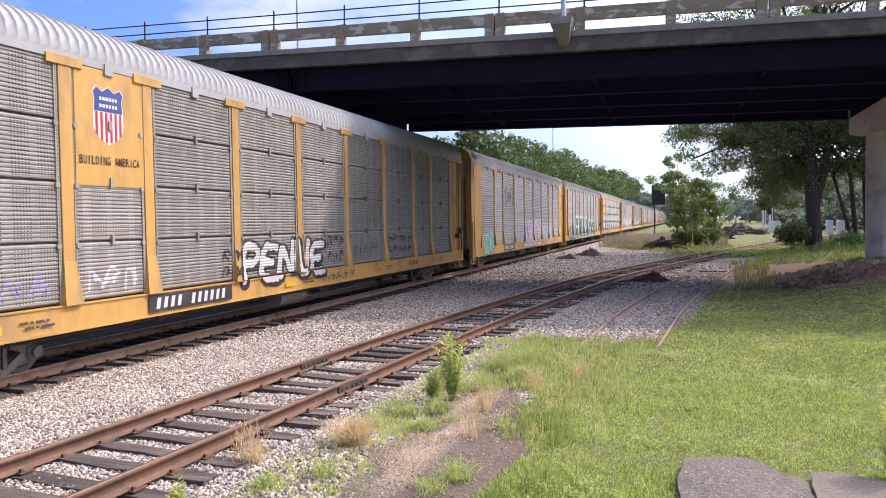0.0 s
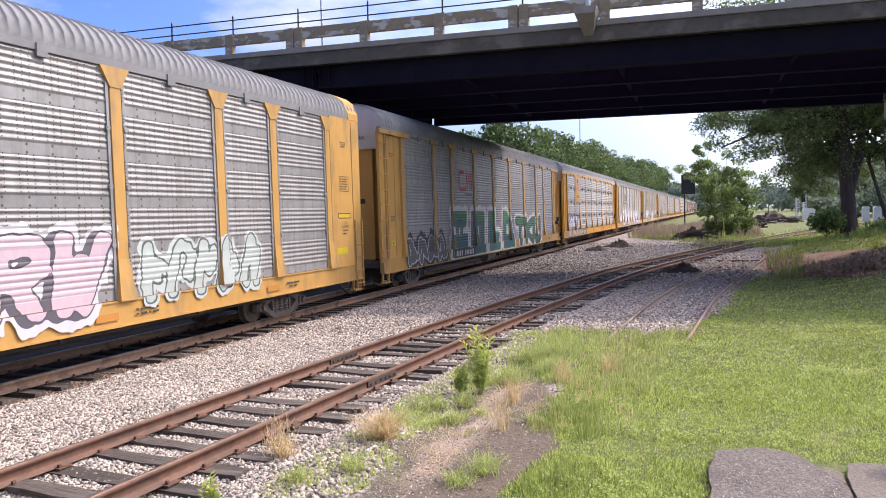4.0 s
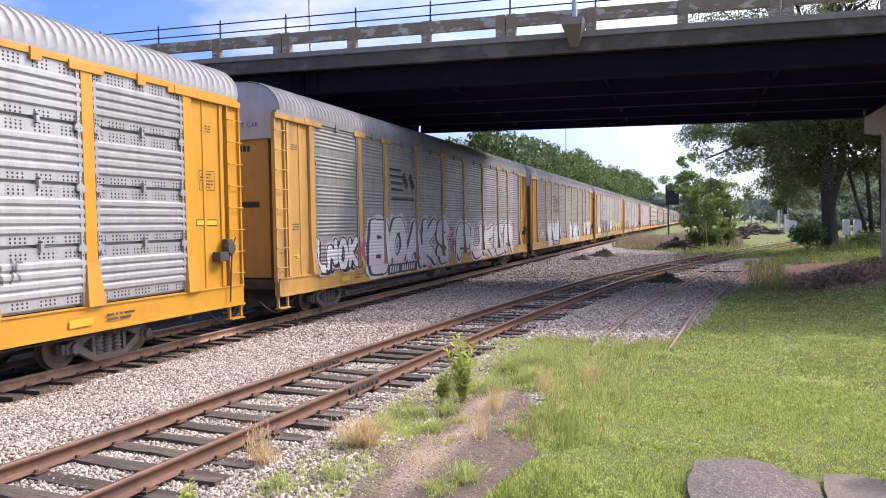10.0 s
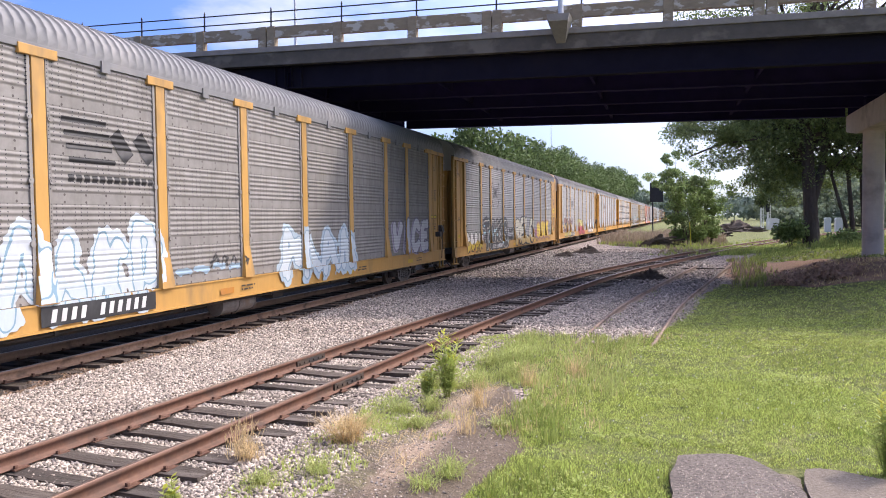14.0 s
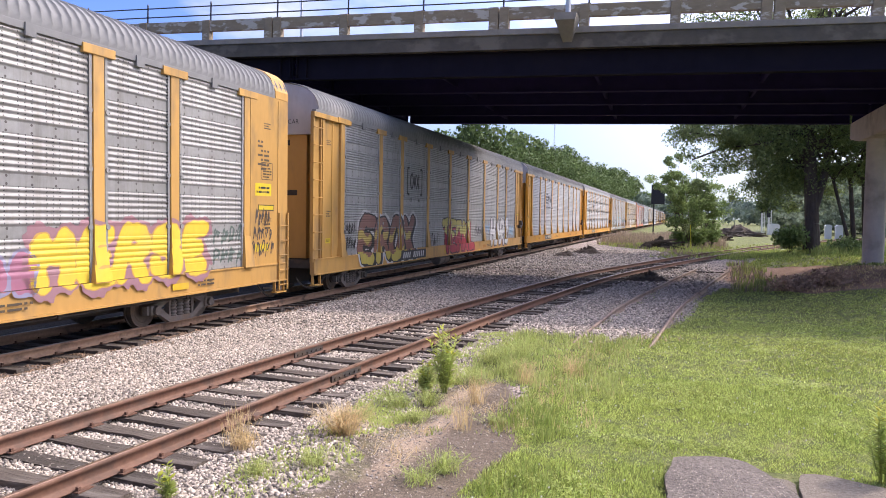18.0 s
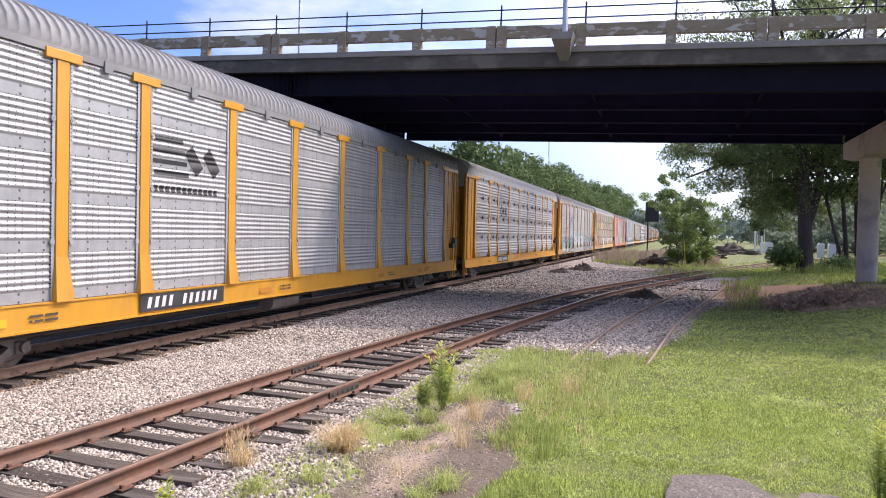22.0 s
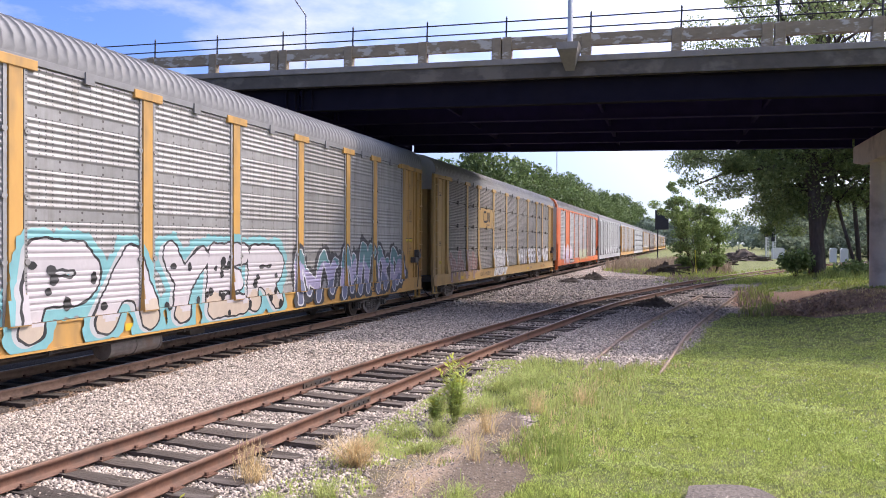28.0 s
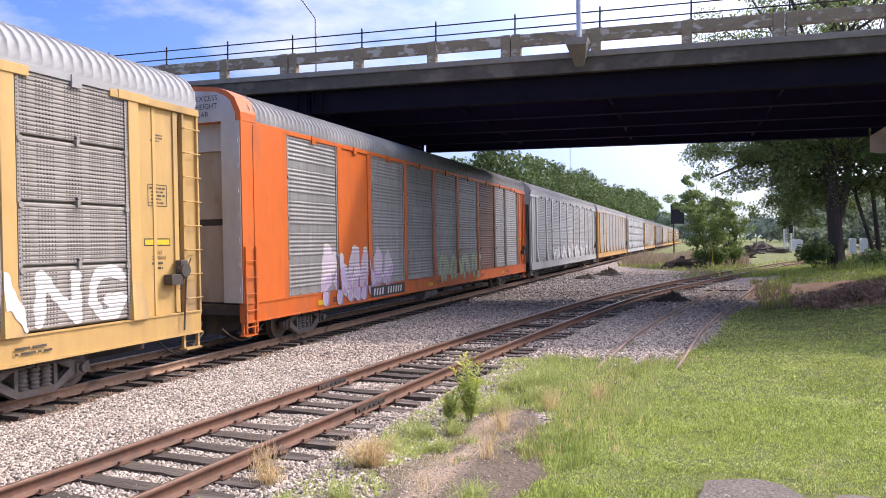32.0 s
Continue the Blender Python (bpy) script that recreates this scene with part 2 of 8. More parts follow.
PALE_DOOR = surf("door_pale_rusty_metal", (0.42, 0.37, 0.3), (0.33, 0.285, 0.22), 4, 0.65, 0.1, (0.27, 0.14, 0.06), 1.3, 0.1, (1, 1, 0.4))
DARK_IRON = surf("underframe_dark_iron", (0.055, 0.045, 0.038), (0.035, 0.03, 0.027), 9, 0.75, 0.1, (0.1, 0.065, 0.04), 2.0, 0.2)
BOGIE_IRON = surf("bogie_dusty_iron", (0.2, 0.175, 0.155), (0.12, 0.1, 0.088), 8, 0.75, 0.15, (0.18, 0.12, 0.08), 2.2, 0.2)
WHEEL_IRON = surf("wheel_worn_iron", (0.16, 0.13, 0.11), (0.09, 0.075, 0.065), 8, 0.55, 0.5, (0.2, 0.13, 0.08), 3, 0.1)
RAIL_RUST = surf("rail_rust", (0.175, 0.088, 0.054), (0.11, 0.055, 0.035), 14, 0.72, 0.15, (0.09, 0.055, 0.04), 2.5, 0.25)
RAIL_MAIN = surf("rail_rust_brown", (0.38, 0.24, 0.155), (0.26, 0.16, 0.105), 14, 0.65, 0.2, (0.1, 0.065, 0.045), 2.5, 0.2)
RAIL_SPUR = surf("rail_sunken_pale_rust", (0.36, 0.27, 0.21), (0.25, 0.18, 0.135), 12, 0.75, 0.1, (0.14, 0.1, 0.075), 2.5, 0.2)
RAIL_TOP = surf("rail_head_polished", (0.42, 0.38, 0.34), (0.33, 0.28, 0.24), 10, 0.38, 0.7, (0.22, 0.15, 0.11), 2.0, 0.05)
RAIL_TOP_DULL = surf("rail_head_dull", (0.25, 0.158, 0.112), (0.17, 0.1, 0.07), 10, 0.36, 0.5, (0.28, 0.2, 0.155), 1.5, 0.08)
TIE_WOOD = surf("tie_weathered_wood", (0.122, 0.095, 0.075), (0.026, 0.02, 0.016), 9, 0.9, 0, (0.15, 0.127, 0.108), 2.2, 0.9, (0.6, 7, 4), 0.3)
CONCRETE = surf("concrete_weathered", (0.27, 0.245, 0.215), (0.2, 0.18, 0.16), 3, 0.85, 0, (0.2, 0.18, 0.13), 0.8, 0.2)
CONCRETE_RAIL = surf("concrete_rail_peeling", (0.29, 0.235, 0.165), (0.2, 0.16, 0.108), 2.6, 0.88, 0, (0.45, 0.42, 0.37), 2.1, 0.2, (0.8, 1.0, 1.8), worn=(0.53, 0.585))
# stained fascia concrete, base colour darkened to carry the shadow on it
CONCRETE_FASCIA = surf("concrete_fascia_shaded", (0.105, 0.09, 0.073), (0.068, 0.058, 0.048), 2, 0.88, 0, (0.145, 0.125, 0.1), 0.9, 0.15, (1, 1, 1.5), worn=(0.5, 0.6))
# under-bridge shade is put into these colours: near black outside, blue inside
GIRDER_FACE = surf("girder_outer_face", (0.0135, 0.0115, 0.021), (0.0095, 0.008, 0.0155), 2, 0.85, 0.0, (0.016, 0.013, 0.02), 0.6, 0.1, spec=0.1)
GIRDER = surf("girder_shade_blue", (0.03, 0.022, 0.085), (0.023, 0.017, 0.066), 2, 0.85, 0.0, (0.03, 0.023, 0.075), 0.6, 0.1, spec=0.08)
SOFFIT = surf("deck_shade_blue", (0.085, 0.065, 0.2), (0.065, 0.05, 0.155), 2, 0.85, 0.0, (0.085, 0.07, 0.16), 0.6, 0.1, spec=0.08)
COLUMN = surf("column_concrete_pale", (0.64, 0.55, 0.465), (0.54, 0.46, 0.39), 3, 0.85, 0, (0.3, 0.24, 0.19), 0.7, 0.15)
BLACK_STEEL = surf("handrail_black_steel", (0.03, 0.03, 0.035), (0.02, 0.02, 0.025), 6, 0.5, 0.3, None, 1, 0.05)
GALV = surf("galvanised_pole", (0.5, 0.51, 0.52), (0.42, 0.43, 0.44), 6, 0.45, 0.5, None, 1, 0.05)
SLAB = surf("slab_old_concrete", (0.25, 0.21, 0.18), (0.055, 0.046, 0.04), 30, 0.95, 0, (0.07, 0.06, 0.052), 1.3, 0.9)
SLAB_PALE = surf("slab_pale_concrete", (0.25, 0.21, 0.17), (0.12, 0.1, 0.08), 30, 0.95, 0, (0.17, 0.14, 0.115), 2.5, 0.9)
STONE = surf("ballast_stone", (0.5, 0.43, 0.358), (0.27, 0.228, 0.187), 30, 0.85, 0, None, 1, 0.2, None, 0.66, True)
STONE_RUST = surf("ballast_stone_rusty", (0.31, 0.21, 0.13), (0.17, 0.11, 0.08), 30, 0.88, 0, None, 1, 0.2, None, 0.5, True)
STONE_DARK = surf("ballast_stone_dark", (0.3, 0.265, 0.24), (0.2, 0.175, 0.16), 30, 0.85, 0, None, 1, 0.2, None, 0.4, True)
SOIL = surf("soil_heap_dark", (0.09, 0.065, 0.048), (0.05, 0.037, 0.03), 18, 0.95, 0, (0.13, 0.1, 0.075), 3, 0.8)
BARK = surf("bark", (0.1, 0.075, 0.06), (0.055, 0.04, 0.034), 9, 0.92, 0, (0.14, 0.125, 0.1), 1.5, 0.7, (1, 1, 0.25))
LEVER = surf("handbrake_iron", (0.085, 0.072, 0.062), (0.05, 0.043, 0.038), 8, 0.6, 0.2, None, 1, 0.1)


def leafy(name, c1, c2, trans=0.35, rand=0.35):
    """Leaves or blades: two greens mixed piece by piece, letting some light through."""
    m, nt, b = nodes_of(name)
    r = N(nt, "NewGeometry").outputs["Random Per Island"]
    tc = N(nt, "TexCoord").outputs["Object"]
    big = noise_n(nt, tc, 0.35, 3, 0.5)
    col = mix_n(nt, math_n(nt, "MULTIPLY_ADD", r, 0.7, math_n(nt, "MULTIPLY_ADD", big, 0.8, -0.25)), c1, c2)
    hv = N(nt, "HueSaturation")
    nt.links.new(col, hv.inputs["Color"])
    nt.links.new(math_n(nt, "MULTIPLY_ADD", math_n(nt, "FRACT", math_n(nt, "MULTIPLY", r, 7.13)), 2 * rand, 1 - rand), hv.inputs["Value"])
    nt.links.new(hv.outputs["Color"], b.inputs["Base Color"])
    b.inputs["Roughness"].default_value = 0.6
    b.inputs["Specular IOR Level"].default_value = 0.25
    t = N(nt, "BsdfTranslucent")
    nt.links.new(hv.outputs["Color"], t.inputs["Color"])
    mx = N(nt, "MixShader")
    mx.inputs[0].default_value = trans
    nt.links.new(b.outputs[0], mx.inputs[1])
    nt.links.new(t.outputs[0], mx.inputs[2])
    nt.links.new(mx.outputs[0], nt.nodes["Material Output"].inputs["Surface"])
    return m


LEAF_DARK = leafy("leaf_dark_green", (0.15, 0.205, 0.095), (0.3, 0.355, 0.13), 0.55)
LEAF_MID = leafy("leaf_mid_green", (0.14, 0.21, 0.075), (0.25, 0.32, 0.12), 0.5)
# greyed green: haze over the farther woods is part of this leaf colour
LEAF_SHADE = leafy("leaf_shady_wood", (0.16, 0.2, 0.135), (0.23, 0.28, 0.185), 0.45)
LEAF_WOOD = leafy("leaf_far_wood", (0.075, 0.12, 0.045), (0.15, 0.205, 0.07), 0.35)
# pale leaf colour that stands for air haze at the horizon
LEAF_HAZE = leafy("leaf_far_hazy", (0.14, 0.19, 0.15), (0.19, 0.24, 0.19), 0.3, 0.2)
GRASS = leafy("grass_blade_green", (0.31, 0.41, 0.105), (0.56, 0.6, 0.2), 0.45, 0.72)
GRASS_LONG = leafy("grass_blade_long", (0.24, 0.34, 0.075), (0.42, 0.43, 0.15), 0.4, 0.35)
GRASS_DRY = leafy("grass_blade_dry", (0.72, 0.57, 0.34), (0.58, 0.45, 0.24), 0.5, 0.3)
LEAF_DEAD = leafy("leaf_dead_brown", (0.46, 0.31, 0.22), (0.32, 0.21, 0.145), 0.25, 0.3)
GRASS_DEAD = leafy("grass_blade_dead", (0.36, 0.28, 0.21), (0.27, 0.21, 0.16), 0.35, 0.3)
GRASS_PALE = leafy("grass_blade_pale", (0.34, 0.43, 0.13), (0.56, 0.56, 0.24), 0.45, 0.35)
WEED = leafy("weed_leaf_bright", (0.4, 0.5, 0.16), (0.56, 0.6, 0.22), 0.6, 0.25)
WEED_TIP = leafy("weed_flower_yellow", (0.5, 0.5, 0.07), (0.38, 0.42, 0.06), 0.3, 0.2)
CLOVER = leafy("clover_flower_white", (0.75, 0.74, 0.68), (0.65, 0.65, 0.58), 0.2, 0.1)


def flat(name, c, rough=0.6, metal=0.0, grain=0.12):
    return surf(name, c, tuple(v * (1 - grain) for v in c), 7, rough, metal, None, 1, 0.05)


PAINTS = {}


def spray(c):
    """Spray paint or printed paint of one colour, a little worn."""
    if c not in PAINTS:
        c0, c = c, tuple(0.8 * v for v in c)
        d = tuple(0.8 * v + 0.03 for v in c)
        PAINTS[c0] = surf("spray_paint", c, tuple(0.88 * v for v in c), 9, 0.6, 0.0, d, 2.0, 0.05, (1, 1, 0.6))
    else:
        c0 = c
    return PAINTS[c0]


BLACK, WHITE = (0.02, 0.02, 0.022), (0.78, 0.77, 0.75)


def ground_mat():
    m, nt, b = nodes_of("ground_mixed")
    vec = N(nt, "TexCoord").outputs["Object"]
    at = N(nt, "VertexColor")
    at.layer_name = "zone"
    sep = N(nt, "SeparateColor")
    nt.links.new(at.outputs["Color"], sep.inputs[0])
    grass, dirt, dark = sep.outputs[0], sep.outputs[1], sep.outputs[2]
    fine = noise_n(nt, vec, 22, 6, 0.7)
    mid = noise_n(nt, vec, 2.2, 5, 0.65)
    vor = N(nt, "TexVoronoi", Scale=17.0)
    nt.links.new(vec, vor.inputs["Vector"])
    hv = N(nt, "HueSaturation", Saturation=0.0)
    nt.links.new(vor.outputs["Color"], hv.inputs["Color"])
    stone = mix_n(nt, ramp_n(nt, hv.outputs["Color"], 0.1, 0.9), (0.2, 0.165, 0.15), (0.5, 0.415, 0.37))
    stone = mix_n(nt, ramp_n(nt, vor.outputs["Distance"], 0.38, 0.7), stone, (0.07, 0.06, 0.052))
    dark_grit = mix_n(nt, fine, (0.27, 0.235, 0.215), (0.14, 0.12, 0.108))
    dark_grit = mix_n(nt, ramp_n(nt, mid, 0.5, 0.75), dark_grit, (0.15, 0.105, 0.075))
    # oil-dark ballast with the black shade under the train put into the colour
    oily_shade = mix_n(nt, fine, (0.034, 0.028, 0.025), (0.017, 0.014, 0.013))
    streak = noise_n(nt, vec, 1.0, 5, 0.65, (2.2, 0.35, 1.0))
    soilw = math_n(nt, "ADD", dirt, math_n(nt, "MULTIPLY", math_n(nt, "SUBTRACT", streak, 0.5), 0.35))
    sand = mix_n(nt, ramp_n(nt, math_n(nt, "ADD", soilw, math_n(nt, "MULTIPLY", math_n(nt, "SUBTRACT", fine, 0.5), 0.25)), 0.8, 0.97), (0.118, 0.093, 0.07), (0.36, 0.27, 0.195))
    sand = mix_n(nt, math_n(nt, "MULTIPLY", ramp_n(nt, mid, 0.5, 0.65), 0.5), sand, (0.16, 0.125, 0.1))
    sand = mix_n(nt, ramp_n(nt, fine, 0.55, 0.7), sand, (0.27, 0.21, 0.165))
    speck = noise_n(nt, vec, 62, 4, 0.75)
    sand = mix_n(nt, math_n(nt, "MULTIPLY", ramp_n(nt, speck, 0.52, 0.62), 0.5), sand, (0.4, 0.315, 0.24))
    sand = mix_n(nt, math_n(nt, "MULTIPLY", ramp_n(nt, speck, 0.46, 0.36), 0.6), sand, (0.08, 0.06, 0.045))
    mulch = mix_n(nt, ramp_n(nt, fine, 0.35, 0.65), (0.22, 0.135, 0.095), (0.36, 0.24, 0.17))
    blade = noise_n(nt, vec, 70, 4, 0.7)
    turf = mix_n(nt, ramp_n(nt, blade, 0.35, 0.65), (0.055, 0.07, 0.027), (0.2, 0.22, 0.08))
    turf = mix_n(nt, ramp_n(nt, mid, 0.5, 0.75), turf, (0.3, 0.29, 0.12))

    def edge(mask, w=0.35):
        return ramp_n(nt, math_n(nt, "ADD", mask, math_n(nt, "MULTIPLY", math_n(nt, "SUBTRACT", mid, 0.5), w)), 0.35, 0.65)
    col = mix_n(nt, edge(dark), stone, dark_grit)
    col = mix_n(nt, edge(dirt), col, sand)
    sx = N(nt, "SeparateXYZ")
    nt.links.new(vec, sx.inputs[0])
    # painted dark from the main track's near rail outwards
    col = mix_n(nt, ramp_n(nt, math_n(nt, "SUBTRACT", -10.15, sx.outputs["X"]), 0.0, 0.5), col, oily_shade)
    col = mix_n(nt, edge(at.outputs["Alpha"]), col, mulch)
    col = mix_n(nt, edge(grass), col, turf)
    nt.links.new(col, b.inputs["Base Color"])
    b.inputs["Roughness"].default_value = 0.95
    b.inputs["Specular IOR Level"].default_value = 0.2
    h = math_n(nt, "ADD", fine, math_n(nt, "MULTIPLY", vor.outputs["Distance"], -0.7))
    bump_n(nt, b, h, 0.6, 0.04)
    return m


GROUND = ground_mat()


# ---- building helpers ----
def fast_mesh(name, V, F):
    me = bpy.data.meshes.new(name)
    V, F = np.asarray(V, np.float32), np.asarray(F, np.int32)
    me.vertices.add(len(V))
    me.vertices.foreach_set("co", V.ravel())
    k = F.shape[1]
    me.loops.add(F.size)
    me.loops.foreach_set("vertex_index", F.ravel())
    me.polygons.add(len(F))
    me.polygons.foreach_set("loop_start", np.arange(0, F.size, k, dtype=np.int32))
    me.update(calc_edges=True)
    return me


def link(name, me, mat, parent=None, label="", at=None):
    """Links a mesh as one object; the material sits on the object, so that alike pieces may share the mesh."""
    if not me.materials:
        me.materials.append(None)
    ob = new(name, me)
    ob.material_slots[0].link = "OBJECT"
    ob.material_slots[0].material = mat
    if parent is not None:
        ob.parent = parent
    if at is not None:
        ob.matrix_basis = at
    if label:
        tagged(ob, label)
    return ob


def done(bm, name="piece", smooth=False):
    bmesh.ops.recalc_face_normals(bm, faces=bm.faces)
    me = bpy.data.meshes.new(name)
    bm.to_mesh(me)
    bm.free()
    if smooth:
        me.polygons.foreach_set("use_smooth", [True] * len(me.polygons))
    return me


def part(name, bm, material, parent, label="", at=None):
    return link(name, done(bm, name), material, parent, label, at)


def box(bm, x0, x1, y0, y1, z0, z1, bevel=0.0):
    m = Matrix.Translation(((x0 + x1) / 2, (y0 + y1) / 2, (z0 + z1) / 2)) @ Matrix.Diagonal((x1 - x0, y1 - y0, z1 - z0, 1))
    vs = bmesh.ops.create_cube(bm, size=1, matrix=m)["verts"]
    if bevel:
        es = list({e for v in vs for e in v.link_edges})
        bmesh.ops.bevel(bm, geom=es, offset=bevel, segments=2, affect="EDGES", profile=0.6)
    return bm


def rod(bm, a, b, r, n=8, r2=None):
    a, b = Vector(a), Vector(b)
    d = b - a
    m = Matrix.Translation((a + b) / 2) @ d.to_track_quat("Z", "Y").to_matrix().to_4x4()
    bmesh.ops.create_cone(bm, cap_ends=True, segments=n, radius1=r, radius2=r if r2 is None else r2, depth=d.length, matrix=m)
    return bm


def boxed(*a, bevel=0.0):
    return box(bmesh.new(), *a, bevel=bevel)


def prism(bm, pts, axis, lo, hi):
    """A flat outline, drawn in the two axes other than axis, made solid from lo to hi."""
    def at(p, d):
        return {0: (d, p[0], p[1]), 1: (p[0], d, p[1]), 2: (p[0], p[1], d)}[axis]
    a = [bm.verts.new(at(p, lo)) for p in pts]
    b = [bm.verts.new(at(p, hi)) for p in pts]
    n = len(pts)
    for i in range(n):
        bm.faces.new((a[i], a[(i + 1) % n], b[(i + 1) % n], b[i]))
    bm.faces.new(a[::-1])
    bm.faces.new(b)
    return bm


def thing(name, label, category, m=None, group="", kind=""):
    ob = new(name)
    ob.empty_display_size = 0.2
    if m is not None:
        ob.matrix_basis = m
    return tagged(ob, label, category, group, kind)


def ss(v):
    v = np.clip(v, 0, 1)
    return v * v * (3 - 2 * v)


# ---- centre lines of the tracks ----
SIDE_PTS = [(-8.2, -30.0), (-6.85, -10.0), (-5.97, 5.0), (-5.65, 10.0), (-5.27, 15.0), (-4.63, 21.5), (-3.48, 31.0), (-1.72, 39.5), (0.42, 48.5), (2.4, 56.0), (4.95, 65.0), (7.6, 74.0), (11.3, 85.7), (13.8, 92.8), (20.5, 110.0), (37.0, 150.0)]
SPUR_PTS = [(-1.3, 14.9), (-1.22, 16.0), (-0.62, 22.5), (0.35, 30.0), (1.45, 38.0)]
MAIN_X, MAIN_TURN = -11.215, -0.00184


def main_x(y):
    return MAIN_X - MAIN_TURN * (y - 8)


def rise(x, y):
    """Height of the ground."""
    x, y = np.asarray(x, float), np.asarray(y, float)
    side = np.interp(y, [p[1] for p in SIDE_PTS], [p[0] for p in SIDE_PTS])
    up = (1.0 - 0.6 * ss((y - 36) / 12)) * ss((x - np.maximum(1.8, side + 1.9)) / 5.2) * ss((y - 13) / 17)
    up = up + 2.5 * ss((x - np.maximum(16, side + 6)) / 30) * ss((y - 10) / 20)
    up = up - 0.045 * (1 - ss((np.abs(x - side) - 1.25) / 0.3)) - 0.05 * (1 - ss((np.abs(x - main_x(y)) - 1.25) / 0.3))
    return up + 0.025 * np.sin(x * 1.7 + 0.6 * y) * ss((x + 1.5) / 2) + 0.02 * np.sin(2.3 * y - x)


def spline(pts, step):
    P = [Vector((*p, 0)) for p in pts]
    P = [2 * P[0] - P[1]] + P + [2 * P[-1] - P[-2]]
    out = []
    for a, b, c, d in zip(P, P[1:], P[2:], P[3:]):
        n = max(2, int((c - b).length / step))
        for i in range(n):
            t = i / n
            out.append(0.5 * ((2 * b) + (c - a) * t + (2 * a - 5 * b + 4 * c - d) * t * t + (3 * b - a - 3 * c + d) * t ** 3))
    return out + [P[-2]]


def even(line, step):
    """Points and headings every step metres along a line."""
    out, left = [], 0.0
    for a, b in zip(line, line[1:]):
        d = (b - a).length
        while left <= d:
            out.append((a.lerp(b, left / d), (b - a).normalized()))
            left += step
        left -= d
    return out


RAIL = [(-0.075, 0.0), (0.075, 0.0), (0.075, 0.012), (0.018, 0.035), (0.012, 0.05), (0.012, 0.115), (0.036, 0.128), (0.036, 0.158), (0.028, 0.165), (-0.028, 0.165), (-0.036, 0.158), (-0.036, 0.128), (-0.012, 0.115), (-0.012, 0.05), (-0.018, 0.035), (-0.075, 0.012)]


def sweep(line, profile, side, z):
    """A profile carried along a line, side metres to its right."""
    V, F = [], []
    n = len(profile)
    for i, p in enumerate(line):
        d = (line[min(i + 1, len(line) - 1)] - line[max(i - 1, 0)]).normalized()
        r = Vector((d.y, -d.x, 0))
        for u, h in profile:
            q = p + r * (side + u)
            V.append((q.x, q.y, z + p.z + h))
        if i:
            o = (i - 1) * n
            F += [(o + k, o + (k + 1) % n, o + n + (k + 1) % n, o + n + k) for k in range(n)]
    return fast_mesh("rail", V, F)


# ---- ground ----
GE_Y = [-30, 4, 6.4, 7.8, 9.3, 10.8, 13, 15, 16.2, 20, 26.7, 29]
GE_X = [-1.6, -1.75, -1.86, -1.6, -1.95, -2.05, -1.95, -1.7, -0.6, 0.15, 0.95, 1.5]


BARE_X, BARE_Y0, BARE_Y1 = [1.0, 2.8, 4.0, 6.0, 9.0], [29.0, 27.3, 24.9, 23.9, 23.0], [47.0, 42.5, 36.5, 30.2, 28.0]


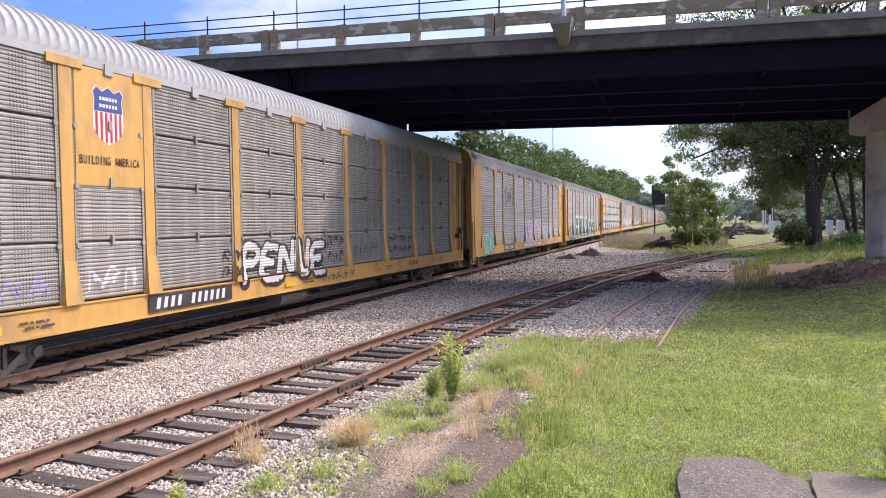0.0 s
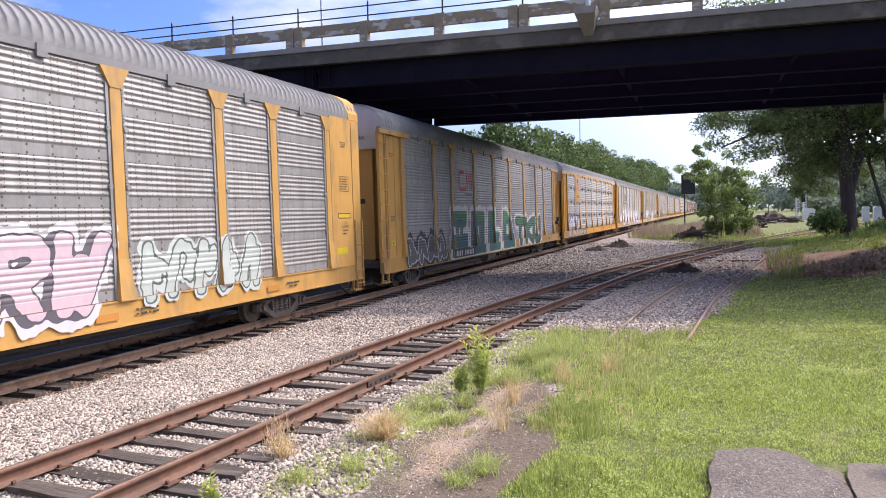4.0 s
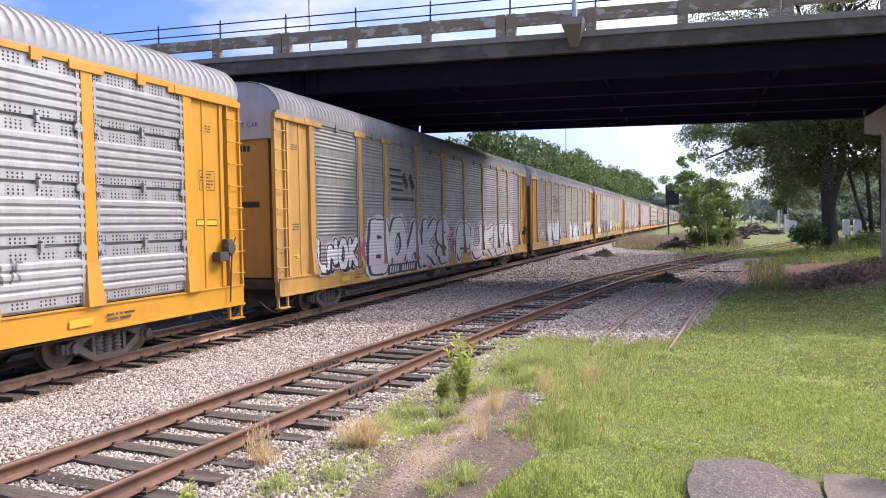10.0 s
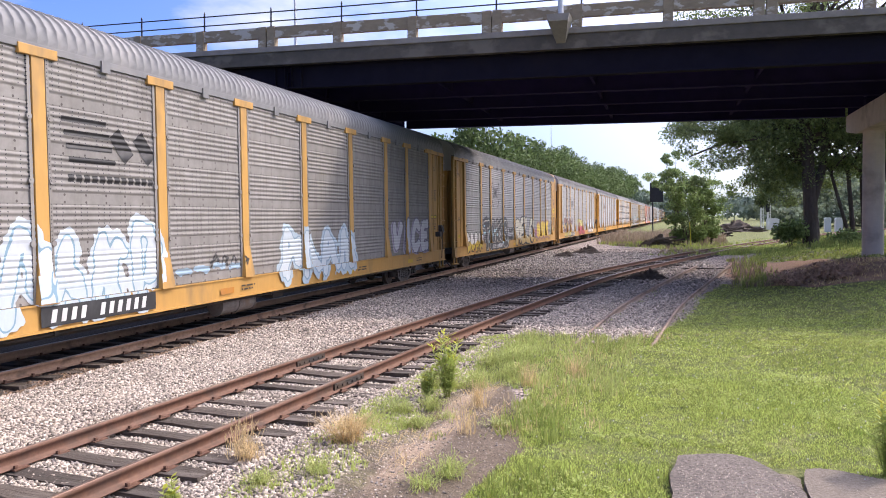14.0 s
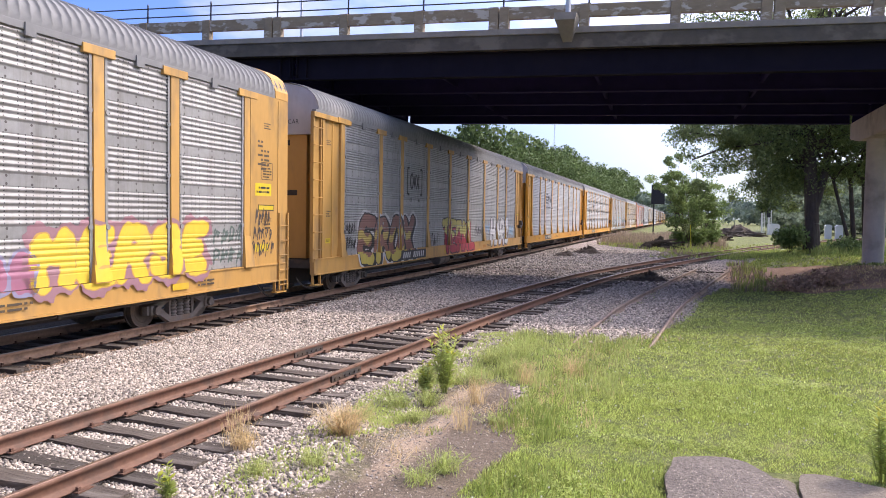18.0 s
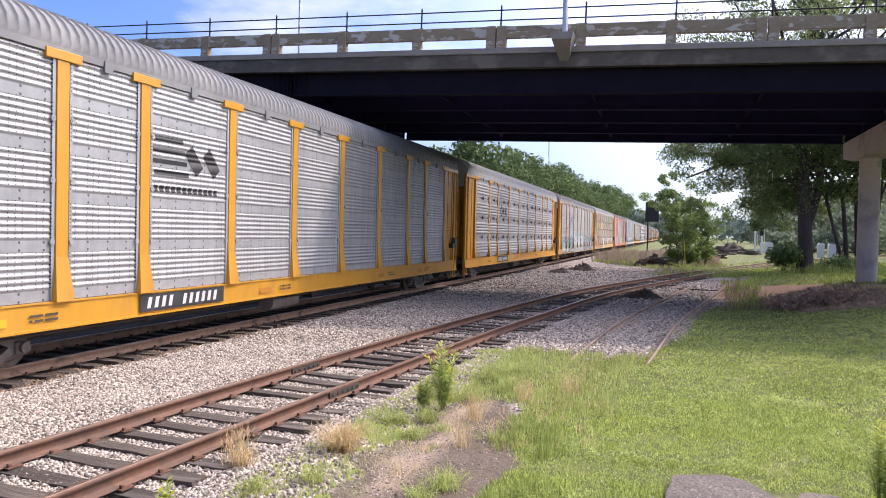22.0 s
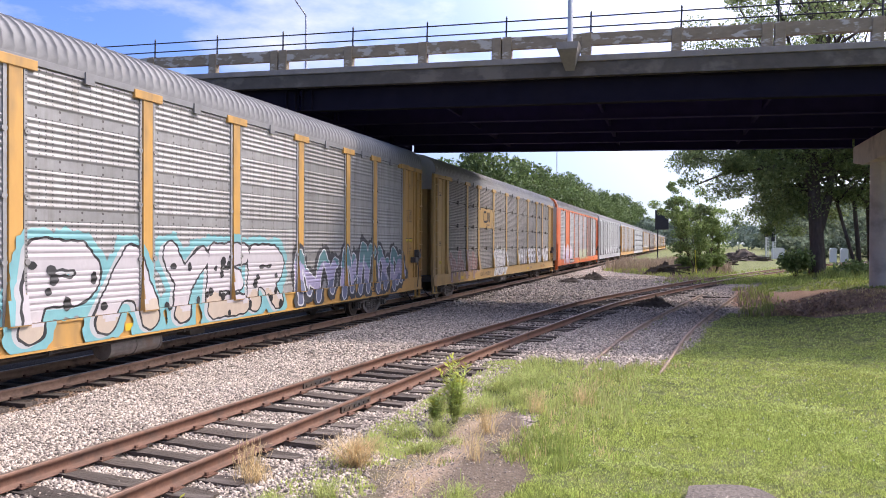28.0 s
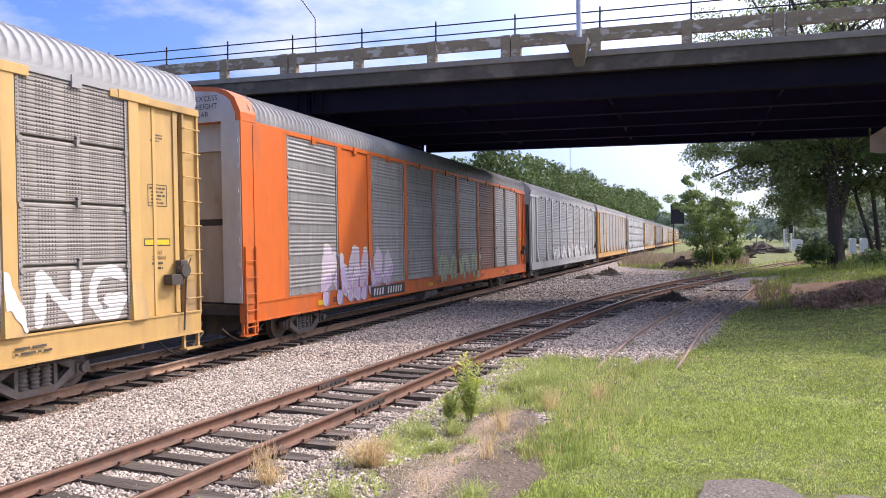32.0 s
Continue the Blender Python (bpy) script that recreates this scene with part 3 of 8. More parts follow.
def zones(x, y):
    """Shares of turf, bare soil and dark grit at a place."""
    ge = np.interp(y, GE_Y, GE_X)
    turf = ss((x - ge) / 0.35 + 0.5) * (1 - ss((y - np.interp(x, BARE_X, BARE_Y0)) / 0.9)) + ss((y - np.interp(x, BARE_X, BARE_Y1)) / 1.5) * ss((x - np.interp(y, [30, 44, 60, 90, 150], [2.8, 2.8, 5.6, 14.8, 38.5])) / 1.5)
    weeds = ss((x + 4.3) / 0.5) * (1 - ss((x + 3.0) / 0.5)) * 0.4 * ss((y - 3) / 3) * (1 - ss((y - 15) / 3))
    tuft = ss((x + 3.4) / 0.4) * (1 - ss((x + 1.6) / 0.4)) * ss((y - 10.4) / 0.8) * (1 - ss((y - 15.5) / 0.7))
    left = ss((y - np.interp(x, [-8, -4, -1, 3], [70, 61, 56, 54])) / 5) * ss((x + 8.6) / 0.8) * (1 - ss((x - np.interp(y, [50, 62, 82, 150], [-0.8, 2.4, 8.4, 34.5])) / 1.5)) * 0.75
    far = ss((y - 120) / 30) + ss((-26 - x) / 4) + ss((x - 40) / 8) + ss((-8 - y) / 6) * ss((x + 3) / 2)
    side = np.abs(x - np.interp(y, [p[1] for p in SIDE_PTS], [p[0] for p in SIDE_PTS]))
    far = far + 0.62 * ss((y - 46) / 7) * (1 - ss((side - 3.0) / 1.0))
    grass = np.clip(turf + weeds + 0.85 * tuft + left + far, 0, 1)
    pl = np.interp(y, [-20, 4, 6, 8.9, 11.5], [-3.6, -3.5, -3.35, -3.3, -3.3]) + 0.16 * np.sin(3.1 * y) + 0.1 * np.sin(7.3 * y + 1)
    pr = np.interp(y, [-20, 4, 6.4, 8, 9.5, 11.5], [-1.45, -1.5, -1.6, -1.45, -1.9, -2.7])
    path = ss((x - pl) / 0.7 + 0.5) * (1 - ss((x - pr) / 0.3 + 0.5)) * (1 - ss((y - 11) / 0.8))
    path = path * (0.72 + 0.28 * np.exp(-((x + 2.84 + 0.05 * np.sin(2.1 * y)) / 0.33) ** 2) * ss((y - 5.9) / 1.0))
    bare = ss((y - np.interp(x, BARE_X, BARE_Y0)) / 0.9) * (1 - ss((y - np.interp(x, BARE_X, BARE_Y1)) / 1.5)) * ss((x - np.interp(y, [20, 28, 36, 44], [1.2, 1.7, 1.3, 2.2])) / 0.8)
    dark_grit = ss((y - 24) / 8) * (1 - ss((y - 58) / 8)) * ss((x + 9.2) / 0.8) * (1 - ss((x - np.interp(y, [24, 36, 40, 60], [-1.8, 2.6, 4.0, 8.5])) / 1.5)) * 0.25
    dark_grit = np.maximum(dark_grit, (1 - ss((np.abs(x - np.interp(y, [p[1] for p in SIDE_PTS], [p[0] for p in SIDE_PTS])) - 1.2) / 0.6)) * (1 - 0.7 * ss((y - 48) / 10))) * ss((y - 22) / 10)
    dark_grit = dark_grit + ss((-9.4 - x) / 0.8) * 0.9 * ss((x + 16) / 1)
    return grass, np.clip(path, 0, 1), np.clip(dark_grit, 0, 1), np.clip(bare, 0, 1)


def build_ground():
    xs = np.unique(np.r_[-900, -500, -300, -200, -140, -100, -70, -50, -36, -26, np.arange(-20, -11, 0.6), np.arange(-11, 9, 0.16), np.arange(9, 16, 0.5), 18, 21, 25, 30, 36, 44, 55, 70, 100, 150, 220, 320, 500, 900])
    ys = np.unique(np.r_[-600, -300, -150, -80, -50, -30, -18, -10, -5, -1, np.arange(2, 34, 0.16), np.arange(34, 60, 0.5), np.arange(60, 130, 2.5), 140, 155, 175, 200, 240, 300, 380, 480, 600, 800, 1100, 1500, 2200, 3200])
    X, Y = np.meshgrid(xs, ys)
    Z = rise(X, Y)
    V = np.stack([X, Y, Z], -1).reshape(-1, 3)
    nx = len(xs)
    i, j = np.meshgrid(np.arange(nx - 1), np.arange(len(ys) - 1))
    a = (j * nx + i).ravel()
    me = fast_mesh("ground", V, np.stack([a, a + 1, a + nx + 1, a + nx], -1))
    me.polygons.foreach_set("use_smooth", [True] * len(me.polygons))
    g, d, s, b = zones(V[:, 0], V[:, 1])
    col = me.color_attributes.new("zone", "FLOAT_COLOR", "POINT")
    col.data.foreach_set("color", np.stack([g, d, s, b], -1).astype(np.float32).ravel())
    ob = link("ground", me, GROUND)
    tagged(ob, "ballast, bare soil and mown turf beside the railway", "ground", kind="structure")


build_ground()


def stones(name, mat, label, n, xr, yr, size, keep, seed, z0=0.0, level=None):
    rng = np.random.default_rng(seed)
    y = yr[0] + (yr[1] - yr[0]) * rng.random(n)
    x = xr[0] + (xr[1] - xr[0]) * rng.random(n)
    ok = keep(x, y, rng.random(n))
    x, y = x[ok], y[ok]
    n = len(x)
    base = np.array([(1, 0, 0), (-1, 0, 0), (0, 1, 0), (0, -1, 0), (0, 0, 1), (0, 0, -1)], float)
    F0 = np.array([(0, 2, 4), (2, 1, 4), (1, 3, 4), (3, 0, 4), (2, 0, 5), (1, 2, 5), (3, 1, 5), (0, 3, 5)])
    s = size * (0.6 + 0.8 * rng.random((n, 1, 1)))
    V = base[None] * (0.65 + 0.7 * rng.random((n, 6, 1))) + 0.25 * rng.normal(size=(n, 6, 3))
    q = rng.normal(size=(n, 4))
    q /= np.linalg.norm(q, axis=1, keepdims=True)
    w, a, b, c = q.T
    R = np.stack([1 - 2 * (b * b + c * c), 2 * (a * b - w * c), 2 * (a * c + w * b), 2 * (a * b + w * c), 1 - 2 * (a * a + c * c), 2 * (b * c - w * a), 2 * (a * c - w * b), 2 * (b * c + w * a), 1 - 2 * (a * a + b * b)], -1).reshape(n, 3, 3)
    V = np.einsum("nij,nkj->nki", R, V) * s * np.array([1, 1, 0.8])
    V += np.stack([x, y, (rise(x, y) if level is None else np.full(n, level)) + z0 + size * 0.25 * rng.random(n)], -1)[:, None]
    F = (F0[None] + 6 * np.arange(n)[:, None, None]).reshape(-1, 3)
    ob = link(name, fast_mesh(name, V.reshape(-1, 3), F), mat)
    return tagged(ob, label, "gravel", kind="stuff")


def on_ballast(x, y, r):
    g, d, s, b = zones(x, y)
    return (1 - np.maximum(np.maximum(g * 1.1, d * 1.35), b)) * (1 - 0.85 * s) > r


def on_dark_grit(x, y, r):
    g, d, s, b = zones(x, y)
    return s * (1 - g) * (1 - d) > r * 1.4


stones("ballast_stones", STONE, "pale pink-grey crushed ballast stones between the tracks", 84000, (-9.65, -3.3), (3.5, 14), 0.0245, on_ballast, 1)
stones("ballast_stones", STONE, "pale pink-grey crushed ballast stones between the tracks", 50000, (-9.65, 0.5), (14, 28), 0.034, on_ballast, 2)
stones("ballast_stones", STONE, "pale pink-grey crushed ballast stones beside the siding", 16000, (-10.0, 1.5), (28, 60), 0.055, on_ballast, 3)
stones("sooty_grit", STONE_DARK, "dark grit stones beside the siding", 14000, (-9.5, 2.5), (22, 60), 0.045, on_dark_grit, 4)
stones("rusty_ballast", STONE_RUST, "rust-brown ballast stones along the main track", 15000, (-10.35, -9.2), (3.5, 30), 0.028, lambda x, y, r: (x + 9.2) / -0.55 + 0.1 * np.sin(5 * y) > r, 6, -0.01)
stones("path_pebbles", STONE, "scattered pale pebbles on the bare path", 7000, (-4.2, -1.7), (4, 12), 0.011, lambda x, y, r: ss((-1.9 - x) / 1.6) + 0.12 > r, 5)


def blades(name, mat, label, n, xr, yr, h, keep, seed, width=0.006, lean=0.5, per=4, category="grass", taller=None, simple=False):
    rng = np.random.default_rng(seed)
    x = xr[0] + (xr[1] - xr[0]) * rng.random(n)
    y = yr[0] + (yr[1] - yr[0]) * rng.random(n)
    ok = keep(x, y, rng.random(n))
    x, y = np.repeat(x[ok], per), np.repeat(y[ok], per)
    m = len(x)
    x, y = x + 0.03 * rng.normal(size=m), y + 0.03 * rng.normal(size=m)
    a = rng.random(m) * 2 * np.pi
    hh = h * (0.45 + 0.8 * rng.random(m))
    if taller:
        hh = hh * taller(x, y)
    ll = lean * hh * rng.random(m)
    b = rng.random(m) * 2 * np.pi
    w = width * (0.7 + 0.8 * rng.random(m))
    z = rise(x, y) - 0.01
    p0 = np.stack([x - w * np.cos(a), y - w * np.sin(a), z], -1)
    p1 = np.stack([x + w * np.cos(a), y + w * np.sin(a), z], -1)
    mx, my = x + 0.4 * ll * np.cos(b), y + 0.4 * ll * np.sin(b)
    p2 = np.stack([mx + 0.8 * w * np.cos(a), my + 0.8 * w * np.sin(a), z + 0.6 * hh], -1)
    p3 = np.stack([mx - 0.8 * w * np.cos(a), my - 0.8 * w * np.sin(a), z + 0.6 * hh], -1)
    p4 = np.stack([x + ll * np.cos(b), y + ll * np.sin(b), z + hh], -1)
    if simple:
        V, F = np.stack([p0, p1, p4], 1).reshape(-1, 3), np.arange(3 * m).reshape(-1, 3)
    else:
        V = np.stack([p0, p1, p2, p3, p4], 1).reshape(-1, 3)
        o = 5 * np.arange(m)[:, None]
        F = np.concatenate([o + [0, 1, 2], o + [0, 2, 3], o + [3, 2, 4]])
    ob = link(name, fast_mesh(name, V, F), mat)
    return tagged(ob, label, category, kind="stuff")


def clump(seed, lo, k=1.6):
    """Patchy cover: smooth random cells at three sizes."""
    grids = [np.random.default_rng(seed * 10 + o).random((64, 64)) for o in range(3)]

    def f(x, y):
        v = 0.0
        for o, (g, w) in enumerate(zip(grids, (0.55, 0.3, 0.15))):
            p, q = x * k * 0.45 * 2 ** o + 100.3, y * k * 0.45 * 2 ** o + 57.7
            a, b = np.floor(p).astype(int), np.floor(q).astype(int)
            s, t = ss(p - a), ss(q - b)
            a0, a1, b0, b1 = a % 64, (a + 1) % 64, b % 64, (b + 1) % 64
            v = v + w * ((g[a0, b0] * (1 - s) + g[a1, b0] * s) * (1 - t) + (g[a0, b1] * (1 - s) + g[a1, b1] * s) * t)
        return ss(((v - 0.5) * 2.6 + 0.5 - lo) / 0.4)
    return f


def turf_only(x, y, r):
    ge = np.interp(y, GE_Y, GE_X)
    on_slab = (x > -0.12) & (y < 8.15 - 0.12 * np.abs(x - 0.4)) & (x < 3.4)
    return (x > ge - 0.05) & (y < np.interp(x, BARE_X, BARE_Y0) + 0.3) & ~on_slab


FINE = clump(21, 0.38, 13.0)
CL1, CL2, CL3 = clump(3, 0.5), clump(4, 0.55, 2.4), clump(8, 0.45, 0.9)
blades("lawn_grass", GRASS, "short mown green lawn grass", 150000, (-2.2, 7.0), (5.0, 12.0), 0.045, lambda x, y, r: turf_only(x, y, r) & (FINE(x, y) + 0.35 > r), 11, 0.0055, 1.1, 5, simple=True, taller=lambda x, y: 0.7 + 0.6 * CL1(x, y))
blades("lawn_grass", GRASS, "short mown green lawn grass", 70000, (-2.2, 12.0), (12.0, 20.0), 0.042, lambda x, y, r: turf_only(x, y, r) & (FINE(x, y) + 0.35 > r), 12, 0.009, 1.2, 4, simple=True)
blades("lawn_grass", GRASS, "short mown green lawn grass in the bridge shade", 30000, (-1.0, 20.0), (20.0, 29.0), 0.045, turf_only, 13, 0.012, 1.2, 4, simple=True)
blades("lawn_tufts", GRASS_LONG, "brighter taller tufts in the lawn", 9000, (-2.0, 7.5), (5.0, 17.0), 0.085, lambda x, y, r: turf_only(x, y, r) & (CL1(x, y) > r * 1.3), 14, 0.006, 0.6, 4)
blades("edge_grass", GRASS_LONG, "long ragged grass along the edge of the path", 3600, (-2.3, -0.9), (5.0, 16.5), 0.16, lambda x, y, r: (np.abs(x - np.interp(y, GE_Y, GE_X) - 0.2) < 0.45 * (0.3 + r)) & (CL2(x, y) > 0.25 * r), 15, 0.006, 0.6, 4)
blades("edge_grass_dry", GRASS_DRY, "dry straw-coloured grass along the edge of the lawn", 750, (-2.4, 0.6), (8.5, 16.5), 0.15, lambda x, y, r: (np.abs(x - np.interp(y, GE_Y, GE_X) - 0.35) < 0.7 * (0.2 + r)), 16, 0.004, 0.5, 3)
blades("ballast_weeds", WEED, "green weeds growing through the ballast", 13000, (-4.5, -2.0), (4.5, 15.5), 0.06, lambda x, y, r: (CL2(x, y) * 0.7 + 0.2 > r) & (zones(x, y)[1] < 0.5) & (zones(x, y)[0] > 0.12), 17, 0.009, 0.8, 5)
blades("weed_strip", GRASS_PALE, "weedy grass beyond the end of the path", 3600, (-3.5, -0.8), (10.4, 16.2), 0.13, lambda x, y, r: (CL1(x, y) * 0.7 + 0.3 > r) & (zones(x, y)[0] > 0.4), 18, 0.007, 0.6, 4)
blades("bank_grass", GRASS_LONG, "tall rough grass beneath the trees", 26000, (2.0, 26.0), (28.0, 64.0), 0.5, lambda x, y, r: (zones(x, y)[0] > 0.5) & (CL3(x, y) * 0.8 + 0.35 > r), 19, 0.025, 0.5, 4, taller=lambda x, y: 0.2 + (0.25 + 0.75 * ss((x - 7.4) / 1.5)) * ss((y - 45) / 6))
blades("bank_grass_dry", GRASS_DEAD, "dry weeds along the far side of the siding", 9000, (-8.6, 4.0), (53.0, 110.0), 0.85, lambda x, y, r: (zones(x, y)[0] > 0.4) & (CL3(x, y) * 0.8 + 0.05 > r), 20, 0.02, 0.5, 4, taller=lambda x, y: 0.25 + 0.75 * ss((y - 66) / 8))
blades("low_weeds", GRASS_LONG, "low green weeds mixed with the dry ones", 5000, (-7.5, 4.0), (52.0, 110.0), 0.3, lambda x, y, r: (zones(x, y)[0] > 0.3) & (CL1(x, y) > r), 26, 0.022, 0.8, 4)
WEEDY = [26, 38, 44], [1.6, 2.3, 2.4]
blades("shade_weeds", GRASS_DEAD, "rough dry weeds on the bare soil near the pier", 900, (1.7, 3.3), (27.5, 44.0), 0.26, lambda x, y, r: (x > np.interp(y, *WEEDY) + 0.7 * CL2(x, y)) & (CL1(x, y) * 0.6 + 0.25 > r), 21, 0.012, 0.5, 4)
blades("shade_weeds", GRASS_LONG, "rough green weeds on the bare soil near the pier", 900, (1.7, 3.6), (27.5, 44.0), 0.3, lambda x, y, r: (x > np.interp(y, *WEEDY) + 0.7 * CL2(x, y)) & (CL3(x, y) * 0.6 + 0.25 > r), 23, 0.012, 0.5, 4)
blades("spur_grass", GRASS_LONG, "grass growing over the sunken rails", 500, (-2.6, 2.6), (14.0, 26.0), 0.12, lambda x, y, r: (np.abs(x - np.interp(y, [16, 38], [-1.9, 0.7])) < 0.1) | (np.abs(x - np.interp(y, [16, 38], [-0.45, 2.2])) < 0.12), 22, 0.007, 0.6, 4)


blades("mulch_litter", GRASS_DRY, "dry brown litter and twigs on bare soil", 2600, (1.6, 12.0), (22.0, 31.0), 0.12, lambda x, y, r: zones(x, y)[3] > 0.4 + 0.5 * r, 24, 0.01, 2.2, 3)
blades("siding_weeds", GRASS_LONG, "low weeds along the curved siding", 9000, (-4.0, 22.0), (50.0, 100.0), 0.17, lambda x, y, r: (np.abs(x - np.interp(y, [p[1] for p in SIDE_PTS], [p[0] for p in SIDE_PTS])) < 3.4 * (0.1 + r)), 25, 0.02, 0.8, 4)


blades("path_litter", GRASS_DRY, "dry twigs and straw lying on the path", 1300, (-3.3, -1.7), (5.0, 11.5), 0.1, lambda x, y, r: (zones(x, y)[1] > 0.6) & (CL2(x, y) > r), 27, 0.004, 3.5, 2)
blades("path_weeds", GRASS_LONG, "thin weeds growing on the path", 2200, (-3.4, -1.7), (5.0, 11.5), 0.09, lambda x, y, r: (zones(x, y)[1] > 0.5) & (CL1(x, y) * CL2(x, y) > r), 28, 0.005, 0.8, 4)
blades("lawn_straw", GRASS_DRY, "pale straw blades among the lawn grass", 15000, (-2.0, 7.0), (5.0, 16.0), 0.045, lambda x, y, r: turf_only(x, y, r) & (CL3(x, y) > r), 29, 0.005, 1.6, 2)


# ---- concrete slabs in the grass ----
def slab(name, outline, top, mat, label):
    bm = bmesh.new()
    rng, ragged = random.Random(len(outline)), []
    for (ax, ay), (bx, by) in zip(outline, outline[1:] + outline[:1]):
        n = max(1, int(math.hypot(bx - ax, by - ay) / 0.07)) if max(ay, by) > 5 else 1
        for k in range(n):
            j = 0.012 if 0 < k < n else 0.0
            ragged.append((ax + (bx - ax) * k / n + rng.uniform(-j, j), ay + (by - ay) * k / n + rng.uniform(-j, j)))
    prism(bm, ragged, 2, -0.15, top)
    bmesh.ops.bevel(bm, geom=[e for e in bm.edges if abs(e.verts[0].co.z - top) < 1e-4 and abs(e.verts[1].co.z - top) < 1e-4], offset=0.008, segments=1, affect="EDGES")
    ob = link(name, done(bm), mat)
    return tagged(ob, label, "slab", kind="structure")


slab("pavement", [(-0.12, -3), (1.06, -3), (1.07, 7.3), (0.98, 7.55), (0.9, 7.72), (0.8, 7.95), (0.69, 8.13), (0.5, 8.22), (0.3, 8.18), (0.14, 8.1), (-0.03, 8.02), (-0.05, 7.7), (-0.1, 7.4), (-0.06, 6.9), (-0.13, 6.0)], 0.055, SLAB, "old dark worn concrete slab broken at its far corner")
slab("pavement", [(1.09, -3), (3.6, -3), (3.6, 7.45), (2.4, 7.68), (1.8, 7.8), (1.5, 7.95), (1.3, 7.97), (1.17, 7.9), (1.12, 7.6), (1.1, 7.3)], 0.06, SLAB_PALE, "old pale concrete slab behind a crack")
slab("pavement", [(0.92, 7.8), (0.95, 7.68), (1.08, 7.4), (1.1, 7.68), (1.05, 7.78)], 0.03, SLAB_PALE, "broken pale corner of concrete in the crack")


def on_slabs(x, y, r):
    return ((x > -0.02) & (x < 1.0) & (y < 7.9 - np.abs(x - 0.4) * 0.4)) | ((x > 1.15) & (x < 3.4) & (y < 7.6))


stones("slab_grit", STONE, "loose pale grit lying on the worn slabs", 12000, (-0.1, 3.4), (5.4, 8.2), 0.006, on_slabs, 31, level=0.054)
stones("path_grit", STONE, "fine pale grit trodden into the path", 16000, (-3.5, -1.6), (4.3, 11.5), 0.0075, lambda x, y, r: zones(x, y)[1] * (0.35 + 0.9 * CL2(x, y)) > 0.3 + 0.7 * r, 33)
stones("path_stones", STONE_DARK, "dark pebbles trodden into the path", 700, (-3.5, -1.6), (4.5, 11.5), 0.014, lambda x, y, r: zones(x, y)[1] > 0.4 + 0.4 * r, 32)


# ---- tracks ----
def tie_mesh(seed, length=2.6):
    rng = random.Random(seed)
    bm = boxed(-length / 2, length / 2, -0.115, 0.115, -0.12, 0.03)
    bmesh.ops.subdivide_edges(bm, edges=[e for e in bm.edges if abs(e.verts[0].co.x - e.verts[1].co.x) > 1], cuts=5)
    for v in bm.verts:
        v.co += Vector((rng.uniform(-0.02, 0.02), rng.uniform(-0.012, 0.012), rng.uniform(-0.012, 0.008)))
    return done(bm, "tie")


TIES = [tie_mesh(i) for i in range(5)]


def spike_plate():
    bm = boxed(-0.14, 0.14, -0.09, 0.09, 0.0, 0.014)
    for sx, sy in ((-0.1, 0.05), (0.1, -0.05)):
        box(bm, sx - 0.016, sx + 0.016, sy - 0.016, sy + 0.016, 0.0, 0.05)
    return done(bm, "tie_plate")


PLATE = spike_plate()


def joint_bar():
    bm = boxed(0.014, 0.046, -0.45, 0.45, 0.03, 0.13, bevel=0.006)
    for i in range(6):
        rod(bm, (0.035, -0.37 + i * 0.148, 0.075), (0.065, -0.37 + i * 0.148, 0.075), 0.02, 6)
    return done(bm, "joint_bar")


def track(name, line, z, mat, top, label, ties=True, tie_y=(4, 40), gauge=1.505, step=0.52, jitter=0.05):
    th = thing(name, label, "railway track", kind="structure")
    head = [(-0.027, 0.1652), (0.027, 0.1652), (0.027, 0.168), (-0.027, 0.168)]
    for s in (-1, 1):
        r = link("rail", sweep(line, RAIL, s * gauge / 2, z), mat, th)
        link("rail_head", sweep(line, head, s * gauge / 2, z), top, r, "worn brighter top of the rail")
    if not ties:
        return th
    rng = random.Random(len(line))
    far_v, n = [], 0
    for p, d in even(line, step):
        if p.y < tie_y[0] - 2 or p.y > tie_y[1] + 70:
            continue
        a = math.degrees(math.atan2(-d.x, d.y)) + rng.uniform(-2.5, 2.5)
        m = pose(p.x + rng.uniform(-jitter, jitter), p.y + rng.uniform(-0.03, 0.03), z - 0.034 + rng.uniform(-0.03, 0.014), 0, rng.uniform(-0.6, 0.6), a)
        if p.y < tie_y[1]:
            link("tie", TIES[n % 5], TIE_WOOD, th, at=m)
            if p.y < 18:
                for s in (-1, 1):
                    link("tie_plate", PLATE, RAIL_RUST, th, at=pose(p.x + d.y * s * gauge / 2, p.y - d.x * s * gauge / 2, z - 0.004, 0, 0, a))
        else:
            far_v.append(m)
        n += 1
    if far_v:
        bm = bmesh.new()
        for m in far_v:
            bmesh.ops.create_cube(bm, size=1, matrix=m @ Matrix.Translation((0, 0, -0.05)) @ Matrix.Diagonal((2.6, 0.23, 0.16, 1)))
        tagged(part("far_ties", bm, TIE_WOOD, th), kind="stuff")
    return th


